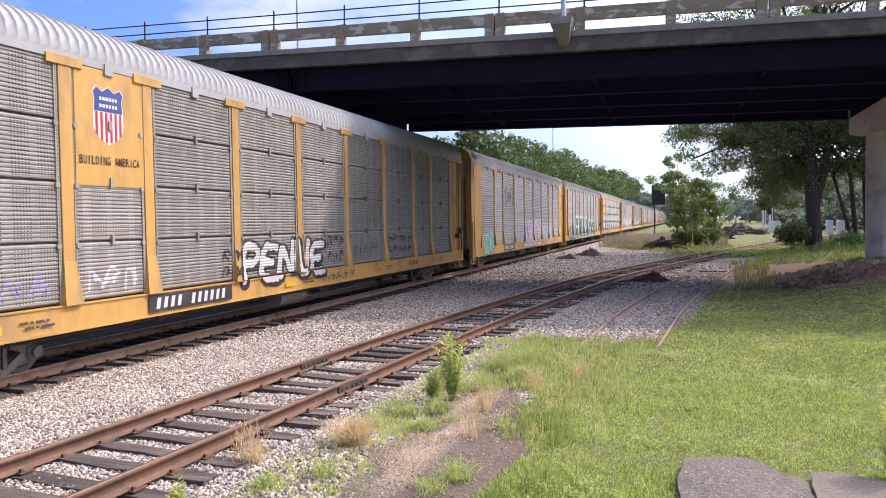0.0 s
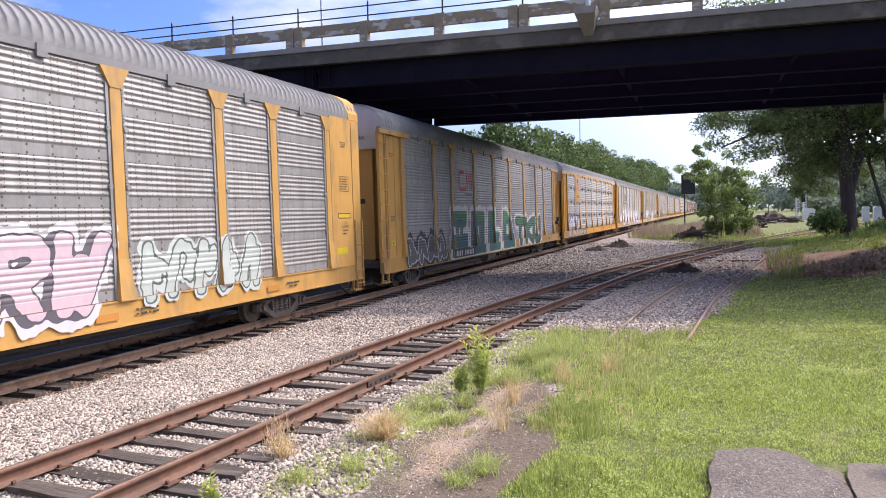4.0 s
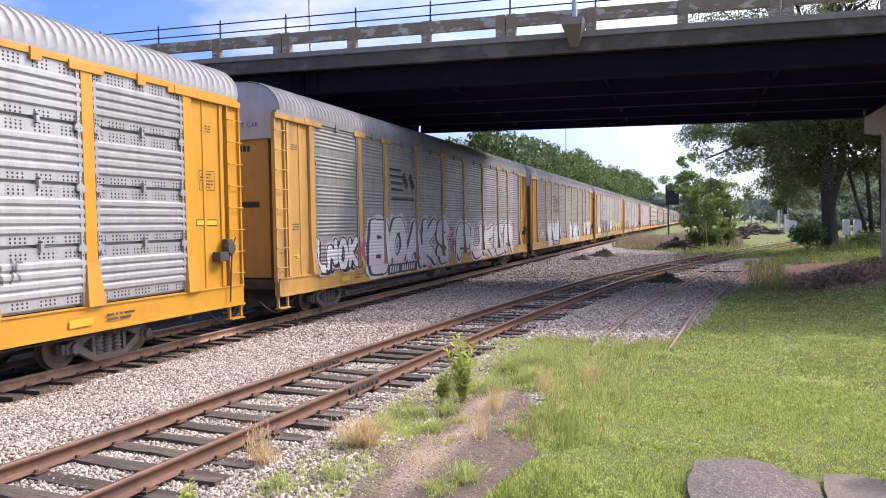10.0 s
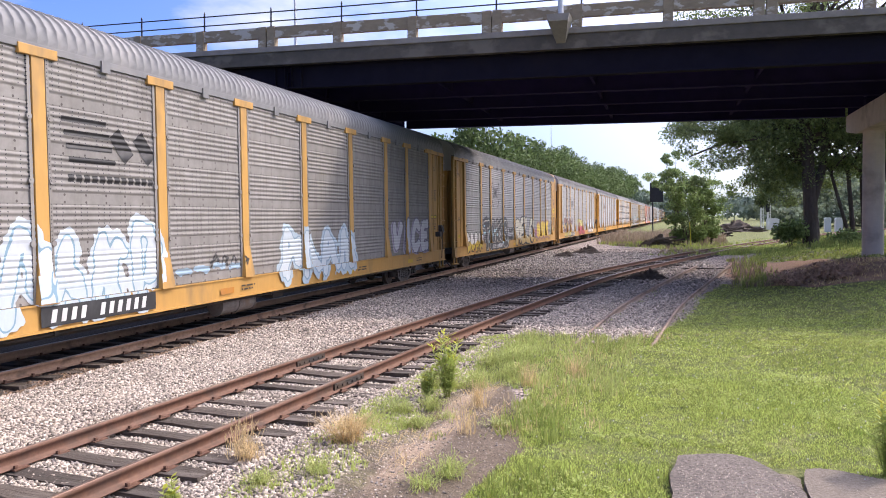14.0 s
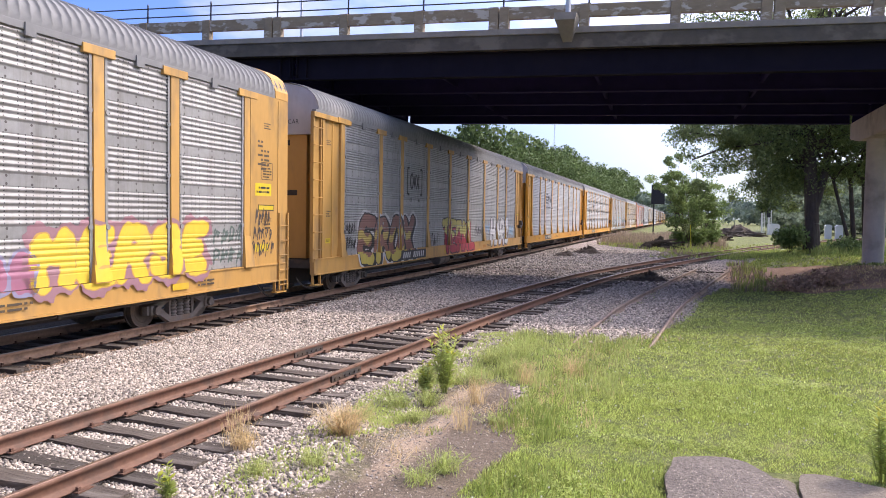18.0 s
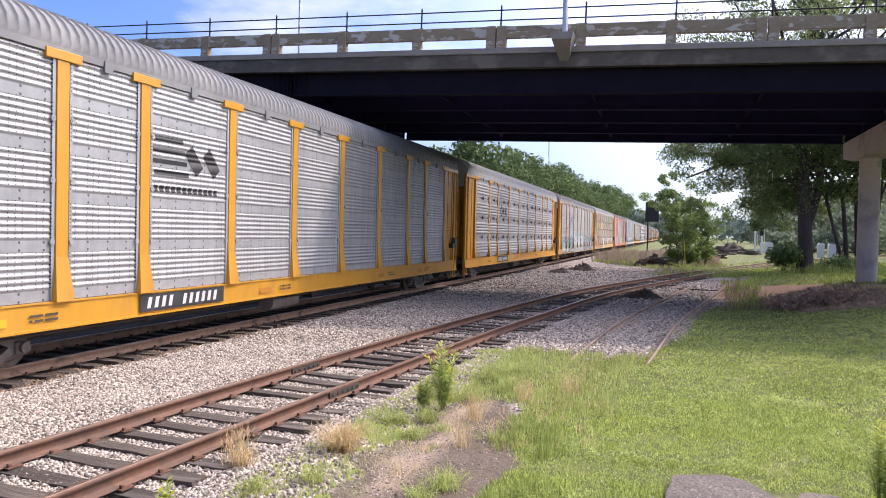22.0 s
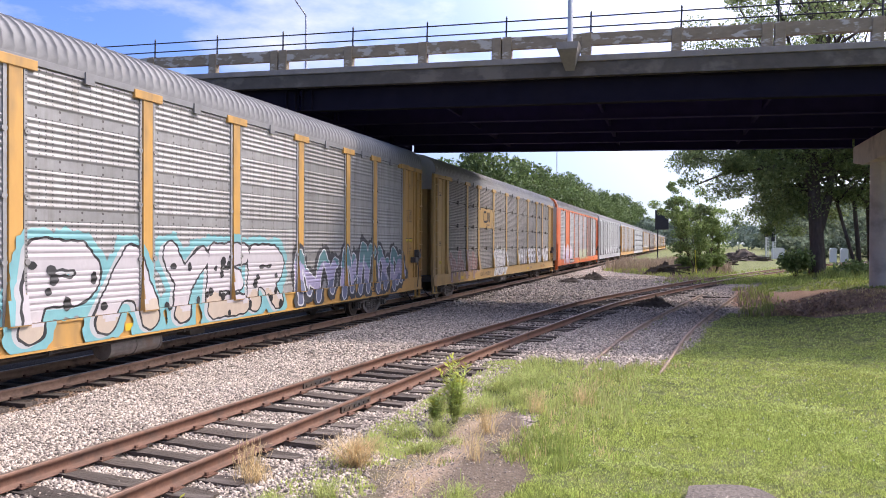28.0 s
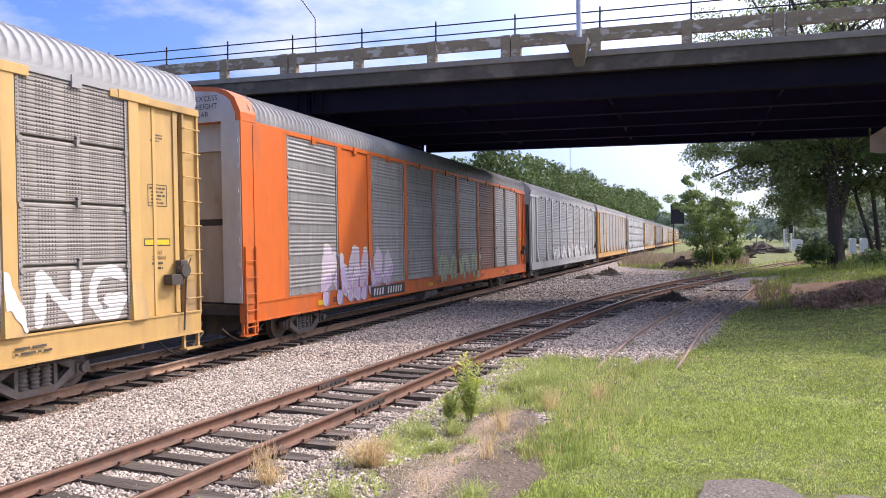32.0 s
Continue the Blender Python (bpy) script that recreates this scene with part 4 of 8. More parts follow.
main_line = [Vector((main_x(y), y, 0)) for y in (-80, -40, 0, 20, 40, 80, 150, 300, 600, 900)]
track("main_track", main_line, 0.015, RAIL_MAIN, RAIL_TOP, "main railway track of worn rusty rails under the train", step=0.53)
side_line = spline(SIDE_PTS, 1.0)
side_track = track("siding_track", side_line, 0.015, RAIL_RUST, RAIL_TOP_DULL, "rusty siding track on weathered wooden ties in ballast")
for x, y, s in ((-4.885, 10.21, 1), (-6.3, 11.63, 1)):
    link("joint_bar", joint_bar(), DARK_IRON, side_track, "dark bolted joint bar", pose(x, y, 0.015, 0, 0, -4))
spur_line = [Vector((p.x, p.y, -0.14 * max(0.0, (20.0 - p.y) / 5.0))) for p in spline(SPUR_PTS, 1.0)]
spur = track("spur_track", spur_line, -0.01, RAIL_SPUR, RAIL_SPUR, "disused spur rails sunk in gravel and grass", ties=False)


# ---- road bridge ----
def bridge_frame():
    a, g = radians(1.5), -0.021
    ex = Vector((math.cos(a), math.sin(a), g)).normalized()
    ey = Vector((-math.sin(a), math.cos(a), 0))
    ez = ex.cross(ey)
    m = Matrix((ex, ey, ez)).transposed().to_4x4()
    m.translation = (0, 22.938, 6.909)
    return m


BR = bridge_frame()
BAY, FIRST = 2.66, -13.72
bridge = thing("road_bridge", "weathered concrete road bridge on dark steel girders over the tracks", "bridge", BR, kind="structure")
B0, B1, WIDE = -60.0, 34.0, 12.9


def build_bridge():
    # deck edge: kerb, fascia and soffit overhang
    # deck underside takes its blue shade from the SOFFIT colour
    part("deck", boxed(B0, B1, 0.28, WIDE - 0.28, 0.80, 1.30), SOFFIT, bridge, "underside of the deck, coloured as deep blue shade")
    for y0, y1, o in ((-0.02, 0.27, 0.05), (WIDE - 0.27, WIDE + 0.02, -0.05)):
        part("fascia", boxed(B0, B1, y0, y1, 0.76, 1.2, bevel=0.015), CONCRETE_FASCIA, bridge, "stained grey concrete fascia with shade in its colour")
        part("kerb", boxed(B0, B1, min(y0, y0 - o), max(y1, y1 - o), 1.203, 1.39, bevel=0.02), CONCRETE, bridge, "pale worn concrete kerb")
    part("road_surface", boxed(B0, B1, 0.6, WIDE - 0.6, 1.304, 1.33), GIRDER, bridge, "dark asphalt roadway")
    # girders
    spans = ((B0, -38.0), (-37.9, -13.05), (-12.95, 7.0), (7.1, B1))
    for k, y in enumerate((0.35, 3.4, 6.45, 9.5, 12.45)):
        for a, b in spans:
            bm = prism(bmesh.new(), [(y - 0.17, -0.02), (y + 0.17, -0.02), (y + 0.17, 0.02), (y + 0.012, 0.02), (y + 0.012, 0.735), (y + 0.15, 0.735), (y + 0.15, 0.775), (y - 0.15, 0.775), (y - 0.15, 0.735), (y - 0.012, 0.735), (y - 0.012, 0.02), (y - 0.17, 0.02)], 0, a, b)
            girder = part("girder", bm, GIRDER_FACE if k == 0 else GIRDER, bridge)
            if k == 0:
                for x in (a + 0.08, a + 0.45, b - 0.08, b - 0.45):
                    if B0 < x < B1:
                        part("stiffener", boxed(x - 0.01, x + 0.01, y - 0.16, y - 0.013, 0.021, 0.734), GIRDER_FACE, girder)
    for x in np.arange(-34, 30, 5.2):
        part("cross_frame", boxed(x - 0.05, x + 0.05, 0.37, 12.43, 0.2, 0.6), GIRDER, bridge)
    # parapets
    post = done(boxed(-0.15, 0.15, -0.13, 0.13, 1.385, 2.1, bevel=0.02), "parapet_post")
    hpost = bmesh.new()
    rod(hpost, (0, 0, 2.09), (0, 0, 2.72), 0.028, 8)
    rod(hpost, (0, 0, 2.72), (0, 0, 2.79), 0.036, 8, 0.01)
    box(hpost, -0.07, 0.07, -0.05, 0.05, 2.1, 2.12)
    hpost = done(hpost, "handrail_post")
    n0, n1 = -17, 18
    for side, y in (("near", 0.12), ("far", WIDE - 0.12)):
        for i in range(n0, n1):
            u = FIRST + i * BAY
            double = i % 3 == 0
            for o in ((-0.17, 0.17) if double else (0.0,)):
                link("parapet_post", post, CONCRETE_RAIL, bridge, at=pose(u + o, y, 0))
            a = u + (0.32 if double else 0.15)
            b = u + BAY - (0.32 if (i + 1) % 3 == 0 else 0.15)
            part("parapet_beam", boxed(a - 0.01, b + 0.01, y - 0.09, y + 0.09, 1.71, 2.09, bevel=0.02), CONCRETE_RAIL, bridge, "concrete rail with peeling pale paint")
            link("handrail_post", hpost, BLACK_STEEL, bridge, at=pose(u + 0.12, y, 0))
        for z in (2.3, 2.62):
            bm = rod(bmesh.new(), (FIRST + n0 * BAY, y, z), (FIRST + n1 * BAY, y, z), 0.022, 8)
            part("handrail", bm, BLACK_STEEL, bridge)
    # lamp bracket
    bm = bmesh.new()
    prism(bm, [(-0.72, 1.63), (-0.72, 1.42), (0.2, 0.86), (0.2, 1.63)], 1, -0.2, 0.2)
    for v in bm.verts:
        k = 1.7 if v.co.z > 1.5 else 1.5 if v.co.z > 1.2 else 0.55
        v.co = Vector((v.co.y * k, v.co.x, v.co.z))
    part("lamp_bracket", bm, CONCRETE, bridge, "concrete corbel that carries a lamp", pose(-3.55, -0.1, 0))
    bm = bmesh.new()
    prism(bm, [(-0.72, 1.63), (-0.72, 1.42), (0.2, 0.86), (0.2, 1.63)], 1, -0.2, 0.2)
    for v in bm.verts:
        v.co = Vector((v.co.y, -v.co.x, v.co.z))
    part("lamp_bracket", bm, CONCRETE, bridge, "concrete corbel that carries a lamp", pose(-19.4, WIDE + 0.12, 0))


build_bridge()


def street_lamp(at, h, arm, label):
    th = thing("street_lamp", label, "street lamp", at)
    bm = rod(bmesh.new(), (0, 0, 0), (0, 0, h), 0.085, 12, 0.05)
    part("pole", bm, GALV, th)
    part("base_plate", boxed(-0.16, 0.16, -0.16, 0.16, 0, 0.03, bevel=0.005), GALV, th)
    bm = bmesh.new()
    pts = [Vector((0, 0, h))] + [Vector((0, arm * math.sin(t) * 0.55 * abs(1), h + 0.9 * math.sin(t) * 0.9 - 0.35 * max(0, t - 1.1))) for t in (0.35, 0.7, 1.05, 1.4)]
    for a, b in zip(pts, pts[1:]):
        rod(bm, a, b, 0.035, 8)
    part("arm", bm, GALV, th)
    e = pts[-1]
    s = 1 if arm > 0 else -1
    part("lamp_head", boxed(e.x - 0.12, e.x + 0.12, min(e.y, e.y + s * 0.55), max(e.y, e.y + s * 0.55), e.z - 0.1, e.z + 0.04, bevel=0.04), GALV, th)
    return th


street_lamp(pose(*(BR @ Vector((-3.52, -0.35, 1.63)))), 8.2, 2.2, "tall grey metal street lamp on a bridge corbel")
street_lamp(pose(*(BR @ Vector((-19.4, WIDE + 0.12, 1.63)))), 5.9, -3.6, "grey street lamp with a curved arm on the far parapet")


def pier(x, base, label):
    th = thing("bridge_pier", label, "bridge pier", pose(x, 0, 0), kind="structure")
    top = 5.85
    for y in (25.7, 31.8):
        bm = rod(bmesh.new(), (0, y, -0.5), (0, y, top + 0.1), 0.37, 28)
        part("column", bm, COLUMN, th, "round pale concrete column")
    bm = bmesh.new()
    prism(bm, [(23.2, 6.62), (23.2, 6.25), (24.9, 5.72), (32.6, 5.72), (34.3, 5.95), (34.3, 6.62)], 0, -0.48, 0.48)
    bmesh.ops.bevel(bm, geom=bm.edges[:], offset=0.03, segments=2, affect="EDGES")
    part("cap_beam", bm, COLUMN, th, "concrete cap beam")
    return th


pier(6.95, 1.0, "two-column concrete bridge pier standing in grass")
pier(-16.4, 0.0, "two-column concrete bridge pier beyond the train")


# ---- trees ----
def leaf_cloud(centres, radii, n, size, rng, droop=0.0):
    """Small leaves spread in clumps about the given centres."""
    c = rng.integers(0, len(centres), n)
    d = rng.normal(size=(n, 3))
    d /= np.linalg.norm(d, axis=1, keepdims=True)
    d *= (rng.random((n, 1)) ** 0.45)
    P = centres[c] + d * radii[c][:, None] * np.array([1.15, 1.15, 0.75])
    t1 = rng.normal(size=(n, 3))
    t1 /= np.linalg.norm(t1, axis=1, keepdims=True)
    up = rng.normal(size=(n, 3)) * 1.1 + np.array([0, 0, 0.45])
    t2 = np.cross(t1, up)
    t2 /= np.linalg.norm(t2, axis=1, keepdims=True) + 1e-9
    s = size * (0.5 + rng.random((n, 1)))
    V = np.stack([P - t1 * s, P - t2 * s * 0.55, P + t1 * s, P + t2 * s * 0.55], 1).reshape(-1, 3)
    F = np.arange(4 * n).reshape(-1, 4)
    return V, F


def limbs(bm, rng, p, d, length, r, depth, tips, spread=0.6):
    n = 3
    a = p.copy()
    for i in range(n):
        d = (d + Vector(rng.normal(size=3)) * 0.13).normalized()
        b = a + d * length / n
        r2 = r * 0.86
        rod(bm, a, b, r, 8 if r > 0.12 else 5, r2)
        a, r = b, r2
    tips.append((a, r))
    if depth == 0:
        return
    for k in range(3 if depth > 1 else 2):
        nd = (d + Vector(rng.normal(size=3)) * spread).normalized()
        nd.z = max(nd.z, -0.15) if depth < 3 else max(nd.z, 0.15)
        limbs(bm, rng, a, nd.normalized(), length * rng.uniform(0.6, 0.85), r * 0.66, depth - 1, tips, spread)


def tree(name, x, y, h, trunk_r, trunk_h, leaves, size, mat, seed, label, depth=3, spread=0.75, clump_r=1.5, boughs=None, lean=(0, 0), shade_canopy=None, wide=0.7):
    rng = np.random.default_rng(seed)
    z = float(rise(x, y))
    th = thing(name, label, "tree", pose(x, y, z))
    bm = bmesh.new()
    tips = []
    rod(bm, (0, 0, -0.3), (lean[0] * 0.1, lean[1] * 0.1, trunk_h * 0.25), trunk_r * 1.35, 12, trunk_r)
    a = Vector((lean[0] * 0.1, lean[1] * 0.1, trunk_h * 0.25))
    b = Vector((lean[0], lean[1], trunk_h))
    rod(bm, a, b, trunk_r, 12, trunk_r * 0.82)
    if shade_canopy:
        # a second stem that parts from the trunk half way up
        rod(bm, (0.0, 0, trunk_h * 0.34), (0.72, 0.05, trunk_h * 0.7), trunk_r * 0.62, 12, trunk_r * 0.56)
        rod(bm, (0.72, 0.05, trunk_h * 0.7), (0.95, 0.3, trunk_h * 1.3), trunk_r * 0.56, 12, trunk_r * 0.42)
    top = (h - trunk_h)
    for k in range(4):
        ang = k * 1.6 + rng.uniform(0, 1)
        nd = Vector((math.cos(ang) * wide, math.sin(ang) * wide, 0.9 if k else 2.0)).normalized()
        limbs(bm, rng, b, nd, top * (0.42 if k else 0.5), trunk_r * 0.6, depth - 1, tips, spread)
    for bx, by, bz0, bz1 in boughs or ():
        p, q = b.copy(), Vector((bx, by, bz1))
        p.z = bz0
        rod(bm, p, p.lerp(q, 0.5) + Vector((0, 0, 0.5)), trunk_r * 0.32, 7, trunk_r * 0.22)
        rod(bm, p.lerp(q, 0.5) + Vector((0, 0, 0.5)), q, trunk_r * 0.22, 6, 0.05)
        for t in (0.45, 0.6, 0.75, 0.9, 1.0):
            c = p.lerp(q, t)
            for _ in range(2):
                tips.append((c + Vector(rng.normal(size=3)) * 0.9, 0.1))
    # high crown out of view, added to throw shade on the train
    if shade_canopy:
        cx, cy, cz, rx, ry, rz, n = shade_canopy
        for k in range(n):
            d = Vector(rng.normal(size=3)).normalized() * (0.5 + 0.5 * rng.random())
            q = Vector((cx + rx * d.x, cy + ry * d.y, cz + rz * d.z))
            tips.append((q, 0.1))
            if k % 6 == 0:
                m0 = b.lerp(Vector((0, 0, q.z - 4)), 0.6)
                rod(bm, m0, q, 0.12, 6, 0.04)
    trunk = done(bm, "trunk")
    link("trunk", trunk, BARK, th)
    C = np.array([tuple(t[0]) for t in tips])
    R = clump_r * (0.55 + 0.7 * rng.random(len(C)))
    V, F = leaf_cloud(C, R, leaves, size, rng)
    link("crown", fast_mesh("crown", V, F), mat, th, "crown of many small leaves")
    return th


# lower oak is the real tree; its upper crown is an added shade caster
tree("oak_tree", 8.5, 56.0, 26.0, 0.46, 8.2, 170000, 0.08, LEAF_DARK, 5, "tall broad dark-green oak behind the bridge, unseen upper crown added", depth=4, spread=0.8, clump_r=1.05, lean=(-0.4, 0), shade_canopy=(0.5, 2.5, 26.5, 8.0, 10.5, 6.5, 80),
     boughs=((-8.2, -1.0, 6.5, 8.3), (-7.0, 1.5, 7.5, 10.5), (8.0, -2.0, 7.5, 8.5), (-6.5, 0.0, 8.5, 12.0), (-8.9, 0.0, 8.0, 9.2), (-8.0, -1.0, 8.5, 6.4), (-5.2, -2.0, 6.9, 7.2), (-4.6, 1.2, 7.2, 7.6), (-3.4, 2.0, 6.2, 5.6), (-3.2, 2.5, 6.0, 4.8), (-1.9, 3.0, 6.4, 5.6),
             (3.6, 2.2, 6.6, 6.2), (2.2, 2.6, 6.2, 5.2), (6.2, 1.0, 7.2, 6.6), (-7.0, 0.0, 10.0, 17.0), (-5.0, 2.0, 9.0, 19.5), (-4.0, -4.0, 10.0, 21.0), (6.0, -2.0, 10.0, 18.0), (3.0, 3.0, 10.0, 21.0), (7.0, 1.0, 9.0, 13.0)))
# the first two get extra height, added to shade the ground
for x, y, h, r, s, ln in ((13.5, 52, 27, 0.26, 37, (0.6, 0)), (19.0, 50, 27, 0.28, 38, (0, 0)), (10.85, 56.5, 13, 0.12, 31, (-1.1, 0)), (11.25, 57, 14, 0.16, 32, (-0.35, 0)), (12.15, 58, 15, 0.19, 33, (-0.2, 0)), (12.1, 56.3, 14, 0.15, 34, (0.9, 0)), (20.0, 62, 16, 0.25, 35, (0, 0)), (23.5, 58, 15, 0.25, 36, (0.5, 0))):
    tree("tree", x, y, h, r, 5.0, 15000, 0.1, LEAF_DARK, s, "slim dark-green tree in a shady group", depth=3, clump_r=1.5, lean=ln)
for x, y, h, r, s, n in ((-0.6, 70, 6.6, 0.09, 41, 2400), (0.1, 69, 7.2, 0.11, 42, 3000), (1.0, 71, 6.6, 0.1, 43, 2600), (1.9, 71, 5.0, 0.08, 44, 1900), (2.6, 72, 3.8, 0.07, 45, 1500), (0.5, 67, 3.2, 0.05, 46, 1200)):
    tree("young_tree", x, y, h, r, h * 0.2, 2 * n, 0.085, LEAF_MID, s, "bushy young green tree beside the siding", depth=3, spread=0.4, clump_r=0.5, wide=0.34)


def woods(name, mat, label, places, leaf, per, seed):
    """A far wood: many crowns of leaf clumps on plain trunks."""
    rng = np.random.default_rng(seed)
    Vs, Fs, o = [], [], 0
    for x, y, h, r in places:
        z = float(rise(x, y))
        k = 30
        d = rng.normal(size=(k, 3)) + np.array([0, 0, 0.25])
        d /= np.linalg.norm(d, axis=1, keepdims=True)
        C = np.array([x, y, z + h * 0.53]) + d * np.array([r, r, h * 0.43]) * (0.6 + 0.4 * rng.random((k, 1)))
        V, F = leaf_cloud(C, r * (0.26 + 0.16 * rng.random(k)), per, leaf, rng)
        Vs.append(V)
        Fs.append(F + o)
        o += len(V)
        a = np.array([(x - 0.2, y, z), (x + 0.2, y, z), (x + 0.2, y, z + h * 0.7), (x - 0.2, y, z + h * 0.7)])
        Vs.append(a)
        Fs.append(np.array([[0, 1, 2, 3]]) + o)
        o += 4
    ob = link(name, fast_mesh(name, np.concatenate(Vs), np.concatenate(Fs)), mat)
    return tagged(ob, label, "trees", kind="stuff")


rg = random.Random(9)
LEFT_Y, LEFT_H = [76, 139, 168, 187, 215, 250, 312, 396, 500, 760], [14.5, 16.2, 19.0, 16.0, 18.5, 21.5, 24.5, 26.5, 23.0, 25.0]


def left_wood(y0, y1, step):
    return [(-23 - rg.uniform(0, 13), y + rg.uniform(-4, 4), float(np.interp(y, LEFT_Y, LEFT_H)) + rg.uniform(-2.6, 1.0), rg.uniform(4.2, 6.4)) for y in range(y0, y1, step)]


woods("far_wood", LEAF_WOOD, "bright green wood behind the train", left_wood(76, 270, 5), 0.25, 5600, 51)
woods("far_wood", LEAF_WOOD, "bright green wood further along the train", left_wood(270, 760, 7), 0.4, 1500, 57)
RIGHT_WOOD = [(17 + rg.uniform(0, 80), 152 + rg.uniform(0, 50), rg.uniform(9, 15), rg.uniform(4, 6.5)) for _ in range(60)]
woods("far_wood", LEAF_SHADE, "dark distant wood beyond the yard, haze put into its colour", RIGHT_WOOD, 0.5, 900, 52)
UNDER = [(17 + i * 2.8 + rg.uniform(-1, 1), 150 + rg.uniform(-6, 6), rg.uniform(3.5, 5.5), rg.uniform(2.5, 4)) for i in range(34)]
woods("far_thicket", LEAF_SHADE, "low dark thicket along the foot of the wood", UNDER, 0.4, 420, 55)
NEAR_UNDER = [(21 + i * 1.5 + rg.uniform(-1, 1), 66 + rg.uniform(-3, 8), rg.uniform(2.2, 4.5), rg.uniform(1.6, 2.6)) for i in range(26)]
woods("shady_thicket", LEAF_SHADE, "low dark thicket in the shade behind the trees", NEAR_UNDER, 0.2, 700, 56)
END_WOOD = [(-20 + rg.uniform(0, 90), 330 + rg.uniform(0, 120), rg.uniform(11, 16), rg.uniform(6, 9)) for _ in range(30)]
woods("far_wood", LEAF_HAZE, "tree line on the horizon, haze put into its pale colour", END_WOOD, 0.9, 380, 53)
BACK_WOOD = [(24 + rg.uniform(0, 40), 84 + rg.uniform(0, 40), rg.uniform(13, 19), rg.uniform(4, 5.5)) for _ in range(26)]
woods("shady_wood", LEAF_SHADE, "dense dark-green wood behind the bridge", BACK_WOOD, 0.34, 800, 54)


def bush(x, y, w, h, n, mat, seed, label, name="bush", leaf=0.1):
    rng = np.random.default_rng(seed)
    th = thing(name, label, "bush", pose(x, y, float(rise(x, y))))
    tips = []
    for k in range(7):
        a = k * 0.9
        q = Vector((math.cos(a) * w * 0.3, math.sin(a) * w * 0.3, h * (0.5 + 0.5 * rng.random())))
        part("stem", rod(bmesh.new(), (0, 0, -0.05), q, 0.02, 5, 0.008), BARK, th)
        tips += [q, q * 0.7]
    C = np.array([tuple(t) for t in tips])
    V, F = leaf_cloud(C, np.full(len(C), w * 0.3), n, leaf, rng)
    V[:, 2] = np.maximum(V[:, 2], 0.0)
    link("foliage", fast_mesh("foliage", V, F), mat, th)
    return th


for x, y, w, h, n, s in ((7.0, 55, 2.0, 1.6, 1500, 61), (10.4, 53, 2.6, 0.8, 1100, 62), (14.2, 53, 2.4, 0.7, 1100, 63), (17, 54, 4, 1.5, 1500, 64), (-0.2, 69, 1.6, 1.5, 900, 65), (1.2, 69.5, 1.8, 1.6, 1000, 66), (2.5, 71, 1.7, 1.7, 900, 69)):
    bush(x, y, w, h, n, LEAF_MID, s, "low green bush in the rough grass", leaf=0.13)

bush(3.7, 26.8, 1.7, 0.16, 1700, LEAF_DEAD, 67, "low heap of dead brown leafy branches on bare soil", "brush_pile", 0.055)
bush(4.8, 26.6, 1.5, 0.2, 1600, LEAF_DEAD, 68, "low heap of dead brown leafy branches on bare soil", "brush_pile", 0.055)


def goldenrod(x, y, h, seed, label):
    """A tall weed: several stems with leaves all the way and yellow tips."""
    rng = np.random.default_rng(seed)
    th = thing("tall_weed", label, "weed", pose(x, y, float(rise(x, y))))
    V, T = [], []
    for k in range(max(4, int(17 * h))):
        a, tilt = rng.uniform(0, 6.28), rng.uniform(0.05, 0.42)
        hh = h * rng.uniform(0.55, 1.0)
        st = bmesh.new()
        top = np.array([math.cos(a) * tilt * hh, math.sin(a) * tilt * hh, hh])
        rod(st, (0.03 * math.cos(a), 0.03 * math.sin(a), -0.02), Vector(top), 0.006, 5, 0.003)
        part("stem", st, WEED, th)
        for i in range(32):
            t = 0.12 + 0.88 * i / 32
            b = rng.uniform(0, 6.28)
            ln = (0.06 + 0.1 * h) * (1.15 - 0.45 * t)
            c = top * t
            d = np.array([math.cos(b), math.sin(b), 0.45])
            s = np.array([-math.sin(b), math.cos(b), 0]) * 0.017
            (T if t > 0.88 else V).append([c, c + d * ln * 0.5 + s, c + d * ln, c + d * ln * 0.5 - s])
    for nm, L, mt, lb in (("leaves", V, WEED, ""), ("flower_head", T, WEED_TIP, "yellowish flower tips")):
        A = np.array(L).reshape(-1, 3)
        tagged(link(nm, fast_mesh(nm, A, np.arange(len(A)).reshape(-1, 4)), mt, th, lb), kind="stuff")
    return th


goldenrod(-3.18, 9.95, 0.98, 71, "tall leafy green weed with yellow tips beside the siding")
goldenrod(-3.42, 9.75, 0.5, 72, "small leafy green weed with yellow tips")
goldenrod(-4.27, 5.36, 0.3, 73, "small bright green weed in the ballast")
goldenrod(1.93, 8.07, 0.85, 74, "tall leafy green weed standing in the lawn")


# ---- the train: enclosed car carriers ----
CAR_L, PITCH = 27.25, 28.654
POSTS = (1.8, 4.7, 6.65, 9.5, 12.35, 15.2, 18.1, 20.9, 22.9, 25.45)
Z0, Z1 = 1.3, 5.3


def gap_y(k, t):
    """Where the rear end of car k is at t seconds."""
    u = t / 32.0
    return 32.13 + PITCH * k - 100 * (3.329 * u - 0.016 * u * u + 0.036 * u ** 3)


